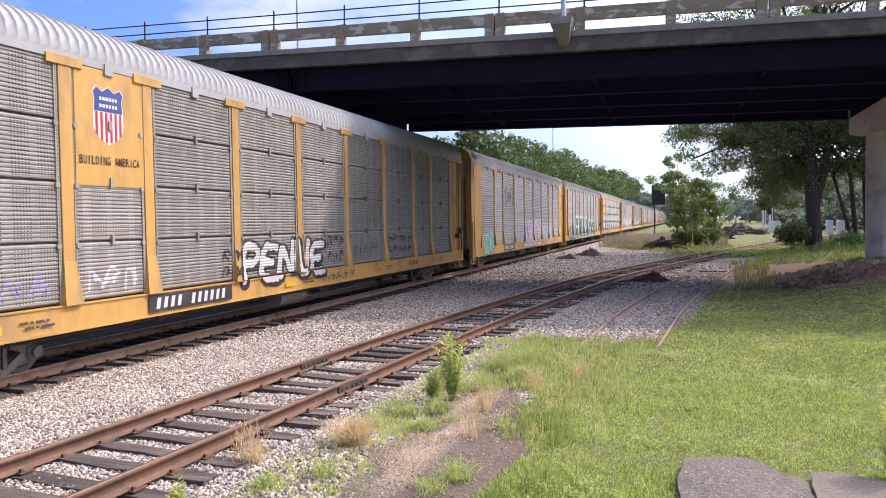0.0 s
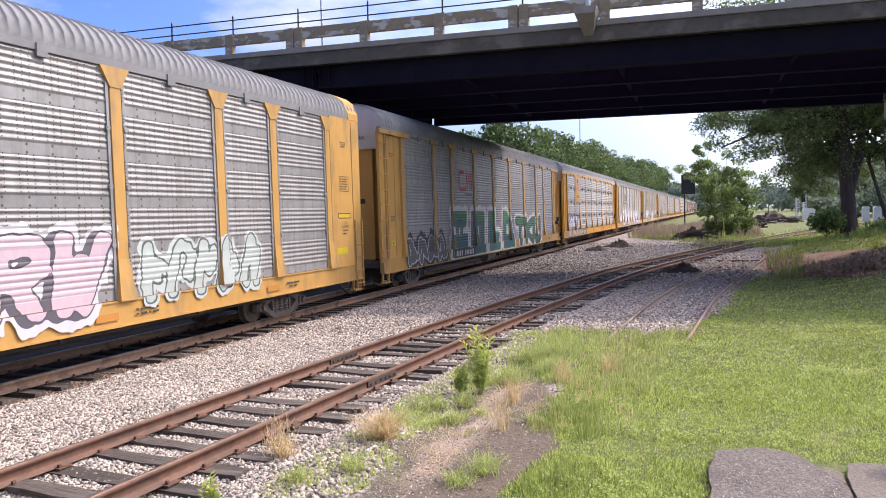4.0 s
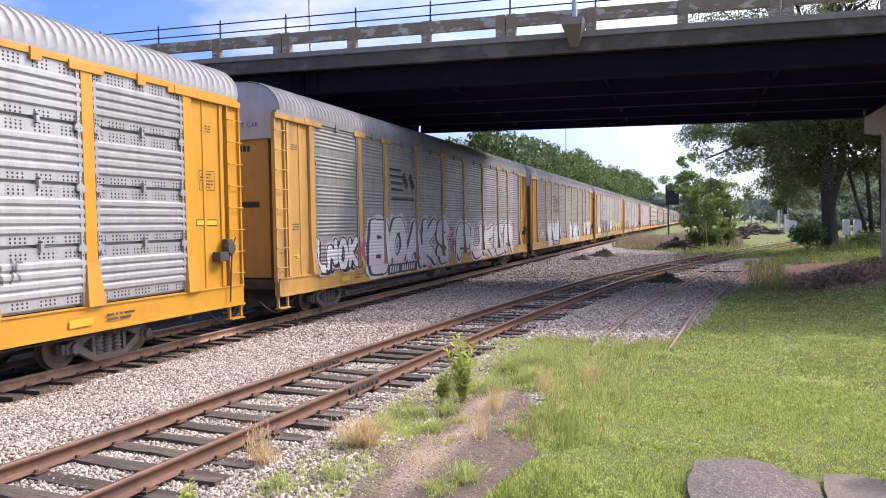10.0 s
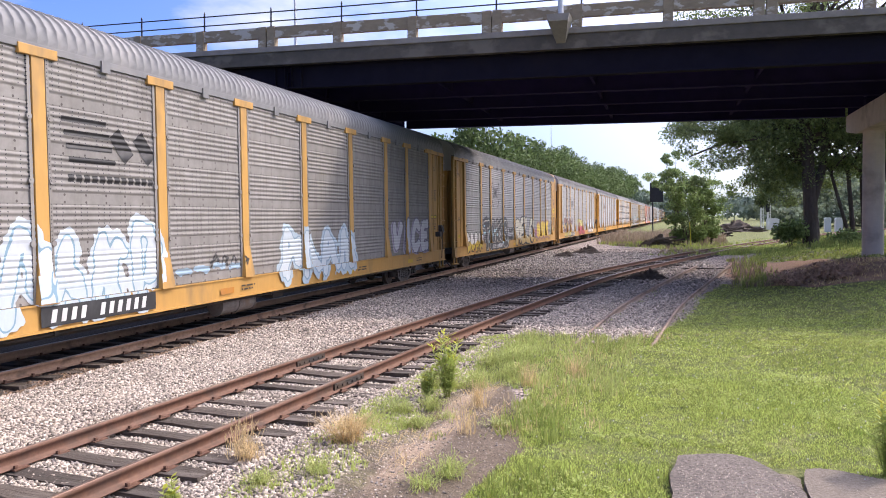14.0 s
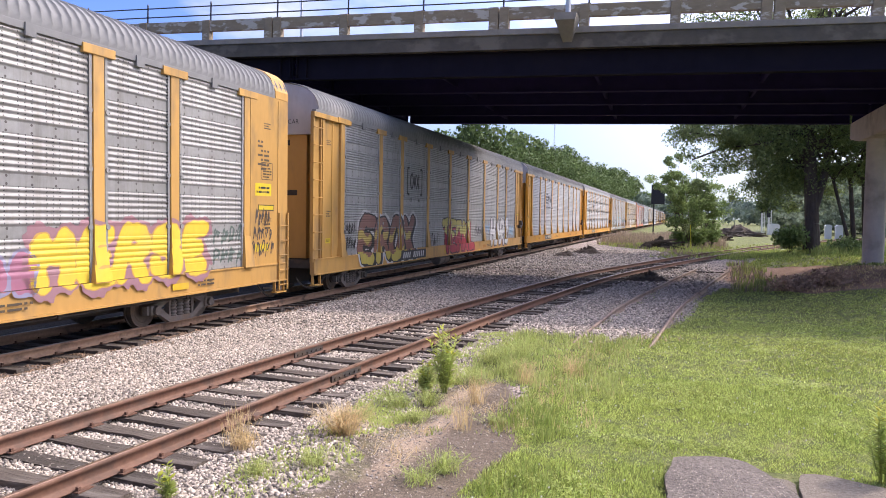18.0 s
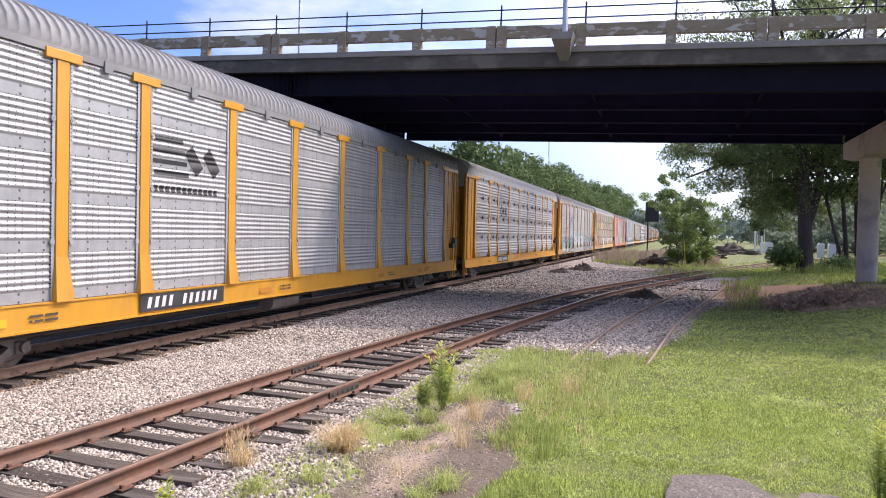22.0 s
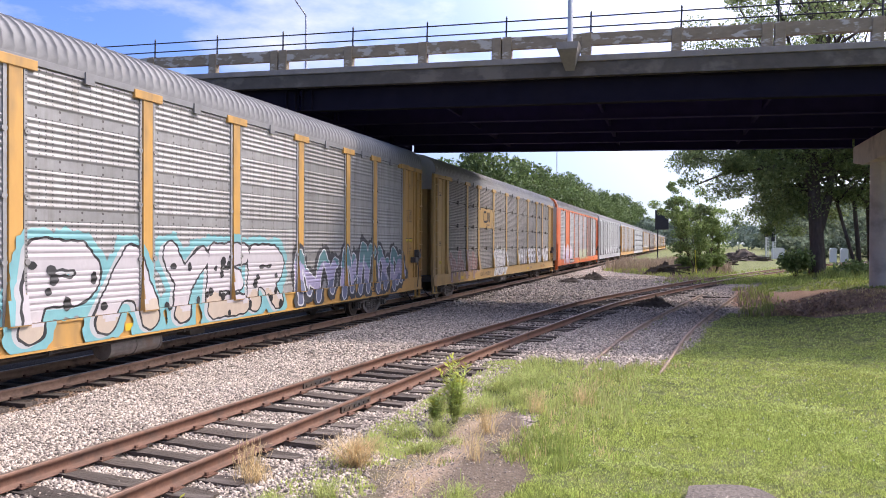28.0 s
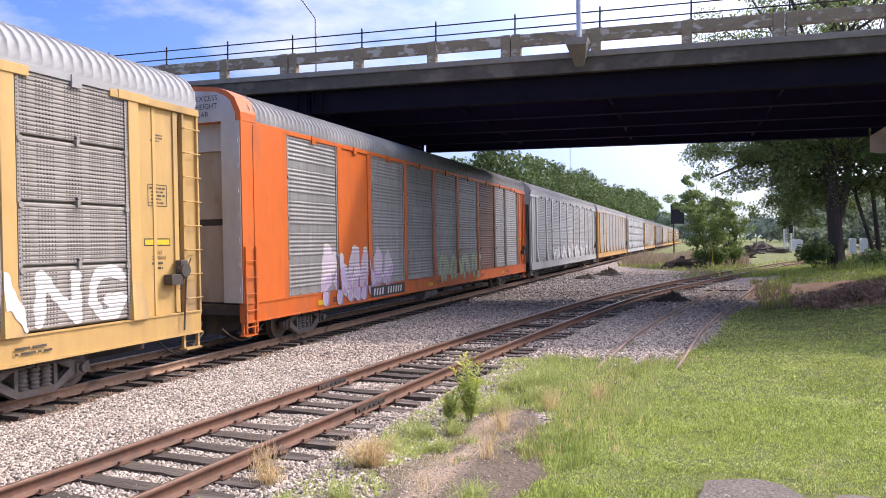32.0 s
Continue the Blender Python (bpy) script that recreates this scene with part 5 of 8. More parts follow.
def profile(kind):
    """The front of a side screen, from its foot to its top: (out, up)."""
    pts = []
    if kind == "A":
        for m in range(5):
            z = Z0 + m * 0.8
            pts += [(1.535, z), (1.535, z + 0.17)]
            for r in range(6):
                b = z + 0.172 + r * 0.104
                pts += [(1.526 + 0.02 * (0.5 - 0.5 * math.cos(math.pi * q / 3)), b + 0.104 * q / 6) for q in range(6)]
    elif kind == "D":
        for m in range(5):
            z = Z0 + m * 0.8
            pts += [(1.54, z), (1.54, z + 0.2)]
            for r in range(8):
                b = z + 0.204 + r * 0.0744
                pts += [(1.524, b), (1.546, b + 0.022), (1.546, b + 0.048), (1.524, b + 0.072)]
    elif kind == "B":
        for m in range(4):
            z = Z0 + m * 1.0
            pts += [(1.44, z), (1.44, z + 0.035), (1.525, z + 0.036)]
            for r in range(14):
                b = z + 0.03 + r * 0.0685
                pts += [(1.53, b), (1.546, b + 0.018), (1.546, b + 0.048), (1.53, b + 0.066)]
            pts += [(1.525, z + 0.992)]
    else:
        for m in range(4):
            z = Z0 + m * 1.0
            pts += [(1.44, z), (1.44, z + 0.05), (1.53, z + 0.051), (1.53, z + 0.19)]
            for r in range(4):
                b = z + 0.2 + r * 0.15
                pts += [(1.53, b), (1.568, b + 0.035), (1.568, b + 0.1), (1.53, b + 0.135)]
            pts += [(1.53, z + 0.81), (1.53, z + 0.992)]
    return pts + [(1.52, Z1)]


PROFILE = {k: profile(k) for k in "ABCD"}
MESHES = {}


def cached(key, make):
    if key not in MESHES:
        MESHES[key] = make()
    return MESHES[key]


def screen_mesh(kind, i):
    bm = bmesh.new()
    prism(bm, PROFILE[kind] + [(1.43, Z1), (1.43, Z0)], 1, POSTS[i] + 0.12, POSTS[i + 1] - 0.12)
    for y in (POSTS[i] + 0.15, POSTS[i + 1] - 0.21):
        box(bm, 1.45, 1.562, y, y + 0.06, Z0, Z1)
    for z in np.arange(Z0 + 0.95, Z1 - 0.3, 1.0):
        for y in (POSTS[i] + 0.2, POSTS[i + 1] - 0.2):
            rod(bm, (1.55, y, z), (1.585, y, z), 0.085 if kind == "C" else 0.05, 10)
    if kind in "BC":
        for z in np.arange(Z0 + 1.0, Z1 - 0.2, 1.0):
            y = (POSTS[i] + POSTS[i + 1]) / 2
            box(bm, 1.46, 1.592, y - 0.03, y + 0.03, z - 0.06, z + 0.12, bevel=0.008)
    return done(bm, "side_screen")


def plain_post_mesh():
    return done(boxed(1.44, 1.572, -0.125, 0.125, Z0, Z1 + 0.04, bevel=0.01), "post")


def post_mesh(flared):
    bm = boxed(1.44, 1.575, -0.125, 0.125, Z0, Z1 - 0.02, bevel=0.012)
    if flared:
        prism(bm, [(-0.125, 4.95), (0.125, 4.95), (0.33, 5.3), (-0.33, 5.3)], 0, 1.5, 1.59)
    else:
        box(bm, 1.5, 1.6, -0.37, 0.37, 5.2, 5.36, bevel=0.012)
    a = [(-0.19, Z0 - 0.02), (0.19, Z0 - 0.02), (0.125, 2.0), (-0.125, 2.0)]
    lo = [bm.verts.new((1.5, y, z)) for y, z in a]
    hi = [bm.verts.new((1.67 if z < 1.5 else 1.581, y, z)) for y, z in a]
    for k in range(4):
        bm.faces.new((lo[k], lo[(k + 1) % 4], hi[(k + 1) % 4], hi[k]))
    bm.faces.new(hi)
    bm.faces.new(lo[::-1])
    return done(bm, "post")


ARC = [(1.565, 5.4), (1.575, 5.5), (1.53, 5.68), (1.42, 5.85), (1.25, 5.99), (1.0, 6.1), (0.65, 6.18), (0.3, 6.21)]
ARC = ARC + [(-x, z) for x, z in ARC[::-1]]


def roof_mesh():
    V, F = [], []
    ys, ups = [], []
    y, k = 0.25, 0
    while y < CAR_L - 0.25:
        for dy, up in ((0.0, 0.0), (0.165, 0.0), (0.168, 0.024), (0.198, 0.024)):
            ys.append(y + dy)
            ups.append(up)
        y += 0.201
    n = len(ARC)
    for y, up in zip(ys, ups):
        for j, (x, z) in enumerate(ARC):
            r = math.hypot(x, z - 4.4)
            s = 0.0 if j in (0, 1, n - 1, n - 2) else up
            V.append((x + s * x / r, y, z + s * (z - 4.4) / r))
    for i in range(len(ys) - 1):
        o = i * n
        F += [(o + j, o + j + 1, o + n + j + 1, o + n + j) for j in range(n - 1)]
    return fast_mesh("roof", V, F)


def hood_mesh():
    """The rounded upper end of the car, under the roof's edge."""
    bm = bmesh.new()
    pts = [(x * 0.985, z - 0.015) for x, z in ARC[1:-1]]
    pts = [(1.36, 4.75), *pts, (-1.36, 4.75)]
    prism(bm, pts, 1, 0.3, 0.75)
    return done(bm, "roof_end")


def end_door_mesh(z1):
    bm = boxed(-1.36, 1.36, 0.38, 1.5, 1.28, z1)
    bmesh.ops.bevel(bm, geom=[e for e in bm.edges if abs(e.verts[0].co.z - e.verts[1].co.z) > 1 and e.verts[0].co.y < 1], offset=0.22, segments=5, affect="EDGES")
    return done(bm, "end_door")


def end_pieces(flush):
    """The plain sheet between the last post and the end of the car, with its strips: (name, mesh)."""
    if flush:
        wall = bmesh.new()
        prism(wall, [(0.02, Z0 - 0.02), (1.7, Z0 - 0.02), (1.7, 5.36), (1.55, 5.36), (0.02, 5.36)], 0, 1.46, 1.585)
        seam = boxed(1.584, 1.6, 0.46, 0.5, Z0, 5.3)
        corner = boxed(1.3, 1.459, 0.02, 0.3, Z0, 5.36)
        return (("end_wall", done(wall)), ("seam_strip", done(seam)), ("corner_post", done(corner)))
    wall = boxed(1.42, 1.5, 0.6, 1.66, Z0 - 0.02, 5.198, bevel=0.01)
    edge = boxed(1.499, 1.535, 0.6, 0.72, Z0, 5.198, bevel=0.008)
    strip = boxed(1.499, 1.52, 1.2, 1.28, Z0, 5.198, bevel=0.006)
    rail = boxed(1.47, 1.585, 0.0, 2.35, 5.2, 5.34, bevel=0.012)
    return (("end_wall", done(wall)), ("corner_post", done(edge)), ("seam_strip", done(strip)), ("top_rail", done(rail)))


def arch_mesh():
    """The arched end rim of a flush-ended car, under the roof."""
    bm = bmesh.new()
    prism(bm, [(1.59, 5.363), (1.585, 5.55), (1.44, 5.88), (1.26, 6.02), (1.0, 6.13), (0.0, 6.24), (-1.0, 6.13), (-1.26, 6.02), (-1.44, 5.88), (-1.585, 5.55), (-1.59, 5.363)], 1, 0.02, 0.62)
    return done(bm, "end_arch")


def ladder_mesh(short):
    bm = bmesh.new()
    if short:
        for y in (0.06, 0.46):
            box(bm, 1.6, 1.64, y - 0.02, y + 0.02, 0.62, 2.55)
        for z in np.arange(0.75, 2.55, 0.37):
            rod(bm, (1.64, 0.05, z), (1.64, 0.47, z), 0.014, 6)
    else:
        box(bm, 1.45, 1.5, 0.03, 0.44, Z0 - 0.1, 5.22, bevel=0.006)
        for y in (0.02, 0.46):
            box(bm, 1.46, 1.56, y - 0.02, y + 0.03, Z0 - 0.1, 5.25, bevel=0.005)
        for z in np.arange(1.55, 5.2, 0.48):
            rod(bm, (1.6, 0.0, z), (1.6, 0.48, z), 0.014, 6)
            for y in (0.0, 0.48):
                rod(bm, (1.54, y, z), (1.6, y, z), 0.012, 5)
    return done(bm, "ladder")


def sill_mesh():
    bm = boxed(1.44, 1.585, 0.05, CAR_L - 0.05, 0.86, 1.28, bevel=0.012)
    box(bm, 1.5, 1.625, 0.05, CAR_L - 0.05, 0.84, 0.875)
    box(bm, 1.5, 1.61, 0.05, CAR_L - 0.05, 1.265, 1.29)
    return done(bm, "side_sill")


def chord_mesh():
    bm = boxed(1.44, 1.572, 0.1, CAR_L - 0.1, 5.29, 5.405, bevel=0.008)
    for i in range(9):
        y = (POSTS[i] + POSTS[i + 1]) / 2
        box(bm, 1.56, 1.6, y - 0.1, y + 0.1, 5.2, 5.4)
    return done(bm, "top_chord")


def floor_mesh():
    bm = boxed(-1.43, 1.43, 0.1, CAR_L - 0.1, 1.02, 1.25)
    box(bm, -0.35, 0.35, 0.3, CAR_L - 0.3, 0.5, 1.02)
    for y in np.arange(5.5, 22.5, 1.9):
        box(bm, -1.42, 1.42, y - 0.05, y + 0.05, 0.88, 1.03)
    return done(bm, "underframe")


def tank_mesh():
    bm = bmesh.new()
    rod(bm, (1.22, 11.6, 0.66), (1.22, 12.9, 0.66), 0.2, 18)
    for y in (11.6, 12.25, 12.9):
        rod(bm, (1.22, y - 0.02, 0.66), (1.22, y + 0.02, 0.66), 0.215, 18)
    return done(bm, "air_tank", False)


def gear_mesh():
    bm = bmesh.new()
    box(bm, 0.9, 1.25, 14.0, 14.5, 0.6, 0.95, bevel=0.02)
    rod(bm, (1.46, 3.2, 0.77), (1.46, 24.0, 0.78), 0.02, 6)
    for y in np.arange(3.6, 24.0, 3.3):
        box(bm, 1.4, 1.5, y - 0.03, y + 0.03, 0.74, 0.9)
    rod(bm, (0.7, 8.0, 0.66), (0.7, 20.5, 0.66), 0.03, 6)
    for y in (8.2, 10.0, 16.5, 18.8):
        box(bm, 1.1, 1.28, y - 0.04, y + 0.04, 0.7, 1.0)
    return done(bm, "brake_gear")


def coupler_mesh():
    bm = boxed(-0.12, 0.12, -0.72, 0.6, 0.72, 0.95, bevel=0.02)
    box(bm, -0.22, 0.18, -0.72, -0.42, 0.66, 1.0, bevel=0.05)
    for a, b in (((0.35, 0.15, 0.85), (0.42, -0.2, 0.45)), ((0.42, -0.2, 0.45), (0.38, -0.65, 0.5))):
        rod(bm, a, b, 0.028, 7)
    return done(bm, "coupler")


def hose_mesh():
    pts = [Vector((1.4 - 0.12 * t, 1.1 - 1.5 * t, 0.78 - 0.34 * math.sin(math.pi * t))) for t in [i / 11 for i in range(12)]]
    ring = [(0.026 * math.cos(0.785 * k), 0.026 * math.sin(0.785 * k)) for k in range(8)]
    return sweep(pts, ring, 0.0, 0.0)


def step_mesh():
    bm = bmesh.new()
    for y in (0.08, 0.5):
        box(bm, 1.48, 1.54, y - 0.025, y + 0.025, 0.54, 0.88)
    box(bm, 1.42, 1.6, 0.06, 0.52, 0.54, 0.57)
    return done(bm, "step")


def brake_mesh():
    bm = boxed(1.52, 1.72, 0.75, 1.05, 1.85, 2.05, bevel=0.015)
    rod(bm, (1.62, 0.66, 2.12), (1.74, 0.66, 2.12), 0.13, 14)
    box(bm, 1.55, 1.7, 0.56, 0.76, 1.95, 2.32, bevel=0.03)
    rod(bm, (1.7, 0.62, 2.0), (1.66, 0.66, 0.95), 0.018, 6)
    rod(bm, (1.72, 0.5, 2.35), (1.68, 0.78, 1.75), 0.015, 6)
    return done(bm, "hand_brake")


AXLES, WHEEL_R = (-0.88, 0.88), 0.36


def wheelset_mesh():
    bm = bmesh.new()
    for s in (-1, 1):
        x = s * 0.75
        rod(bm, (x - 0.06, 0, 0), (x + 0.06, 0, 0), WHEEL_R, 36)
        rod(bm, (x - s * 0.06, 0, 0), (x - s * 0.09, 0, 0), WHEEL_R + 0.028, 36)
        rod(bm, (x + s * 0.055, 0, 0), (x + s * 0.1, 0, 0), 0.14, 18)
        bmesh.ops.create_cone(bm, cap_ends=False, segments=36, radius1=WHEEL_R - 0.05, radius2=WHEEL_R - 0.11, depth=0.03,
                              matrix=Matrix.Translation((x + s * 0.055, 0, 0)) @ Matrix.Rotation(math.pi / 2, 4, "Y"))
        for k in range(3):
            a = k * 2.094
            rod(bm, (x + s * 0.09, 0.08 * math.cos(a), 0.08 * math.sin(a)), (x + s * 0.125, 0.08 * math.cos(a), 0.08 * math.sin(a)), 0.022, 6)
        rod(bm, (x + s * 0.06, 0.25, 0.05), (x + s * 0.066, 0.31, 0.06), 0.03, 6)
    rod(bm, (-1.1, 0, 0), (1.1, 0, 0), 0.075, 12)
    return done(bm, "wheelset")


def side_frame_mesh(s):
    """A cast side frame: arched top chord, dipped lower chord, two columns and the axle boxes."""
    bm = bmesh.new()
    x0, x1 = sorted((s * 0.94, s * 1.07))
    prism(bm, [(-1.07, 0.45), (-1.07, 0.62), (-0.74, 0.68), (-0.38, 0.8), (0.38, 0.8), (0.74, 0.68), (1.07, 0.62), (1.07, 0.45), (0.74, 0.45), (0.66, 0.56), (0.36, 0.7), (-0.36, 0.7), (-0.66, 0.56), (-0.74, 0.45)], 0, x0, x1)
    prism(bm, [(-0.74, 0.45), (-0.66, 0.56), (-0.34, 0.34), (0.34, 0.34), (0.66, 0.56), (0.74, 0.45), (0.38, 0.23), (-0.38, 0.23)], 0, x0, x1)
    for y in (-0.37, 0.37):
        box(bm, x0 + 0.01, x1 - 0.01, y - 0.035, y + 0.035, 0.33, 0.71)
    for y in AXLES:
        box(bm, x0 - 0.01, x1 + 0.05, y - 0.13, y + 0.13, 0.44, 0.64, bevel=0.03)
        rod(bm, (s * 1.1, y, 0.54), (s * 1.19, y, 0.54), 0.09, 12)
    return done(bm, "side_frame")


def spring_mesh():
    """A coil spring as one turned body with ridges."""
    rings = [(0.0, 0.335)] + [(r, 0.345 + k * 0.0175) for k, r in enumerate([0.095, 0.095, 0.07, 0.07] * 5)] + [(0.0, 0.7)]
    V, F, n = [], [], 14
    for r, z in rings:
        V += [(r * math.cos(2 * math.pi * i / n), r * math.sin(2 * math.pi * i / n), z) for i in range(n)]
    for k in range(len(rings) - 1):
        F += [(k * n + i, k * n + (i + 1) % n, (k + 1) * n + (i + 1) % n, (k + 1) * n + i) for i in range(n)]
    return fast_mesh("spring", V, F)


def bolster_mesh():
    return done(boxed(-1.12, 1.12, -0.2, 0.2, 0.68, 0.84, bevel=0.02), "bolster")


FAR_SIDE = Matrix.Translation((0, CAR_L, 0)) @ Matrix.Rotation(math.pi, 4, "Z")
WHEELSETS = []


def bogie(car, k, u):
    frame_ob = link("bogie", cached("bolster", bolster_mesh), DARK_IRON, car, "cast iron bogie", at=pose(0, u, 0.0))
    for s in (-1, 1):
        link("side_frame", cached(("side_frame", s), lambda: side_frame_mesh(s)), BOGIE_IRON, frame_ob)
        for y in (-0.22, 0.0, 0.22):
            link("spring", cached("spring", spring_mesh), BOGIE_IRON, frame_ob, at=pose(s * 1.0, y, 0.0))
    for a in AXLES:
        w = link("wheelset", cached("wheelset", wheelset_mesh), WHEEL_IRON, frame_ob, at=pose(0, a, WHEEL_R + 0.18))
        WHEELSETS.append((w, k, u, a))


def end_words(car):
    """Stencils on the front end of a wagon: two readable words and a number kept as bars."""
    if "end_words" not in MESHES:
        V, F, x = [], [], -0.72
        for ch in "EXCESS HEIGHT CAR":
            if ch == " ":
                x += 0.06
                continue
            G, T = glyph(ch, 0.0)
            s = 0.17
            F += [tuple(i + len(V) for i in t) for t in T]
            V += [(x + s * (a - G[:, 0].min()), 0.296, 5.05 + s * b) for a, b in G]
            x += s * (G[:, 0].max() - G[:, 0].min()) + 0.018
        MESHES["end_words"] = fast_mesh("lettering", V, F)
        V, F, rng = [], [], random.Random(5)
        for i in range(10):
            if i == 4:
                continue
            a, o = -0.5 + i * 0.115, len(V)
            V += [(a, 0.372, 4.45), (a + 0.08, 0.372, 4.45), (a + 0.08, 0.372, 4.6), (a, 0.372, 4.6)]
            F.append((o, o + 1, o + 2, o + 3))
        MESHES["end_bars"] = fast_mesh("lettering", V, F)
    for key in ("end_words", "end_bars"):
        tagged(link("lettering", MESHES[key], spray(BLACK), car, "small black stencilled lettering"), kind="stuff")


def plain_end(car):
    """White arched plate and a riveted silver panel down each corner of a flush wagon end."""
    plate = prism(bmesh.new(), [(1.45, 5.363), (1.44, 5.55), (1.32, 5.82), (1.16, 5.94), (0.95, 6.03), (0.0, 6.13), (-0.95, 6.03), (-1.16, 5.94), (-1.32, 5.82), (-1.44, 5.55), (-1.45, 5.363)], 1, 0.0, 0.019)
    part("end_plate", plate, SILVER, car, "white arched plate of the wagon end")
    V, F = [], []
    for i, text in enumerate(("EXCESS", "HEIGHT", "CAR")):
        x = 0.42
        for ch in text:
            G, T = glyph(ch, 0.0)
            F += [tuple(j + len(V) for j in t) for t in T]
            V += [(x + 0.17 * (a - G[:, 0].min()), -0.002, 5.84 - 0.18 * i + 0.17 * b) for a, b in G]
            x += 0.17 * (G[:, 0].max() - G[:, 0].min()) + 0.018
    tagged(link("lettering", fast_mesh("lettering", V, F), spray(BLACK), car, "small black stencilled lettering"), kind="stuff")
    for s in (-1, 1):
        a, b = sorted((s * 1.08, s * 1.56))
        panel = part("corner_panel", boxed(a, b, -0.004, 0.018, Z0, 5.36, bevel=0.004), SILVER, car, "scuffed silver corner panel")
        for z in np.arange(Z0 + 0.3, 5.3, 0.55):
            part("clip", boxed(s * 1.5 - 0.03, s * 1.5 + 0.03, -0.03, -0.005, z - 0.05, z + 0.05, bevel=0.006), GALV, panel)


def car_carrier(k, paint, screen, kind, roof, label, flared=False, flush=(False, False), screens=None, posts=None, end_paint=None, door_paint=None):
    car = thing("autorack_wagon", label, "railway wagon", pose(MAIN_X, gap_y(k - 1, 0) + 1.4, 0), group="wagons of the freight train")
    link("roof", cached("roof", roof_mesh), roof, car, "ribbed arched metal roof")
    link("underframe", cached("floor", floor_mesh), DARK_IRON, car, "dark steel underframe")
    for side in (None, FAR_SIDE):
        s = Matrix.Identity(4) if side is None else side
        link("side_sill", cached("sill", sill_mesh), (posts or {}).get("sill", paint), car, at=s)
        link("top_chord", cached("chord", chord_mesh), paint if k in (3, 12) else roof, car, at=s)
        for i in range(9):
            if k == 12 and i == 1:
                part("side_panel", boxed(1.43, 1.53, POSTS[1] + 0.12, POSTS[2] - 0.12, Z0, Z1, bevel=0.006), paint, car, "flat orange side panel", s)
                continue
            link("side_screen", cached(("screen", kind, i), lambda: screen_mesh(kind, i)), (screens or {}).get(i, screen), car, "ribbed and punched steel screen", at=s)
        for i, u in enumerate(POSTS):
            link("post", cached(("post", flared, k == 12), lambda: plain_post_mesh() if k == 12 else post_mesh(flared)), (posts or {}).get(i, paint), car, at=s @ pose(0, u, 0))
        link("air_tank", cached("tank", tank_mesh), BOGIE_IRON, car, "cylindrical air tank", at=s) if side is None else None
    link("brake_gear", cached("gear", gear_mesh), DARK_IRON, car)
    for e in (0, 1):
        m = Matrix.Identity(4) if e == 0 else FAR_SIDE
        mirror = m @ Matrix.Diagonal((-1, 1, 1, 1))
        f = flush[e]
        ep = end_paint or paint
        link("roof_end", cached("hood", hood_mesh), SILVER, car, "rounded silver upper end", at=m)
        link("end_door", cached("end_door", lambda: end_door_mesh(4.8)), door_paint or ep, car, "folding end door", at=m)
        link("coupler", cached("coupler", coupler_mesh), DARK_IRON, car, at=m)
        part("door_slot", boxed(-0.7, 0.85, 0.372, 0.39, 3.05, 3.2), DARK_IRON, car, "dark slot in the end door", at=m)
        if e == 0:
            plain_end(car) if k == 12 else end_words(car)
        if f:
            link("end_arch", cached("arch", arch_mesh), ep, car, "arched rim of the wagon end", at=m)
        for mm in (m, mirror):
            for nm, me in cached(("wall", f), lambda: end_pieces(f)):
                link(nm, me, ep, car, at=mm)
            link("ladder", cached(("ladder", f), lambda: ladder_mesh(f)), ep, car, at=mm)
            if not f:
                # solid dark strip added for the shade between end sheet and ladder
                part("door_gap", boxed(1.3, 1.44, 0.47, 0.6, 1.25, 5.15), DARK_IRON, car, "dark strip put in as shade beside the end door", at=mm)
            link("step", cached("step", step_mesh), ep, car, at=mm)
        link("air_hose", cached("hose", hose_mesh), DARK_IRON, car, "drooping rubber air hose", at=m if e == 0 else mirror)
        if e == 1 and not f:
            link("hand_brake", cached("brake", brake_mesh), LEVER, car, "hand brake with its hanging rod", at=mirror)
    for u in (3.5, CAR_L - 3.5):
        bogie(car, k, u)
    return car


# ---- paint on the wagons ----
def front_x(kind, y, z, on_post):
    if z < Z0:
        return 1.628 if z < 0.88 else 1.612
    if on_post:
        return 1.581 + 0.09 * max(0.0, min(1.0, (2.0 - z) / 0.68))
    P = PROFILE[kind]
    for (xa, za), (xb, zb) in zip(P, P[1:]):
        if za <= z <= zb:
            t = 0 if zb == za else (z - za) / (zb - za)
            return xa + (xb - xa) * t
    return 1.56


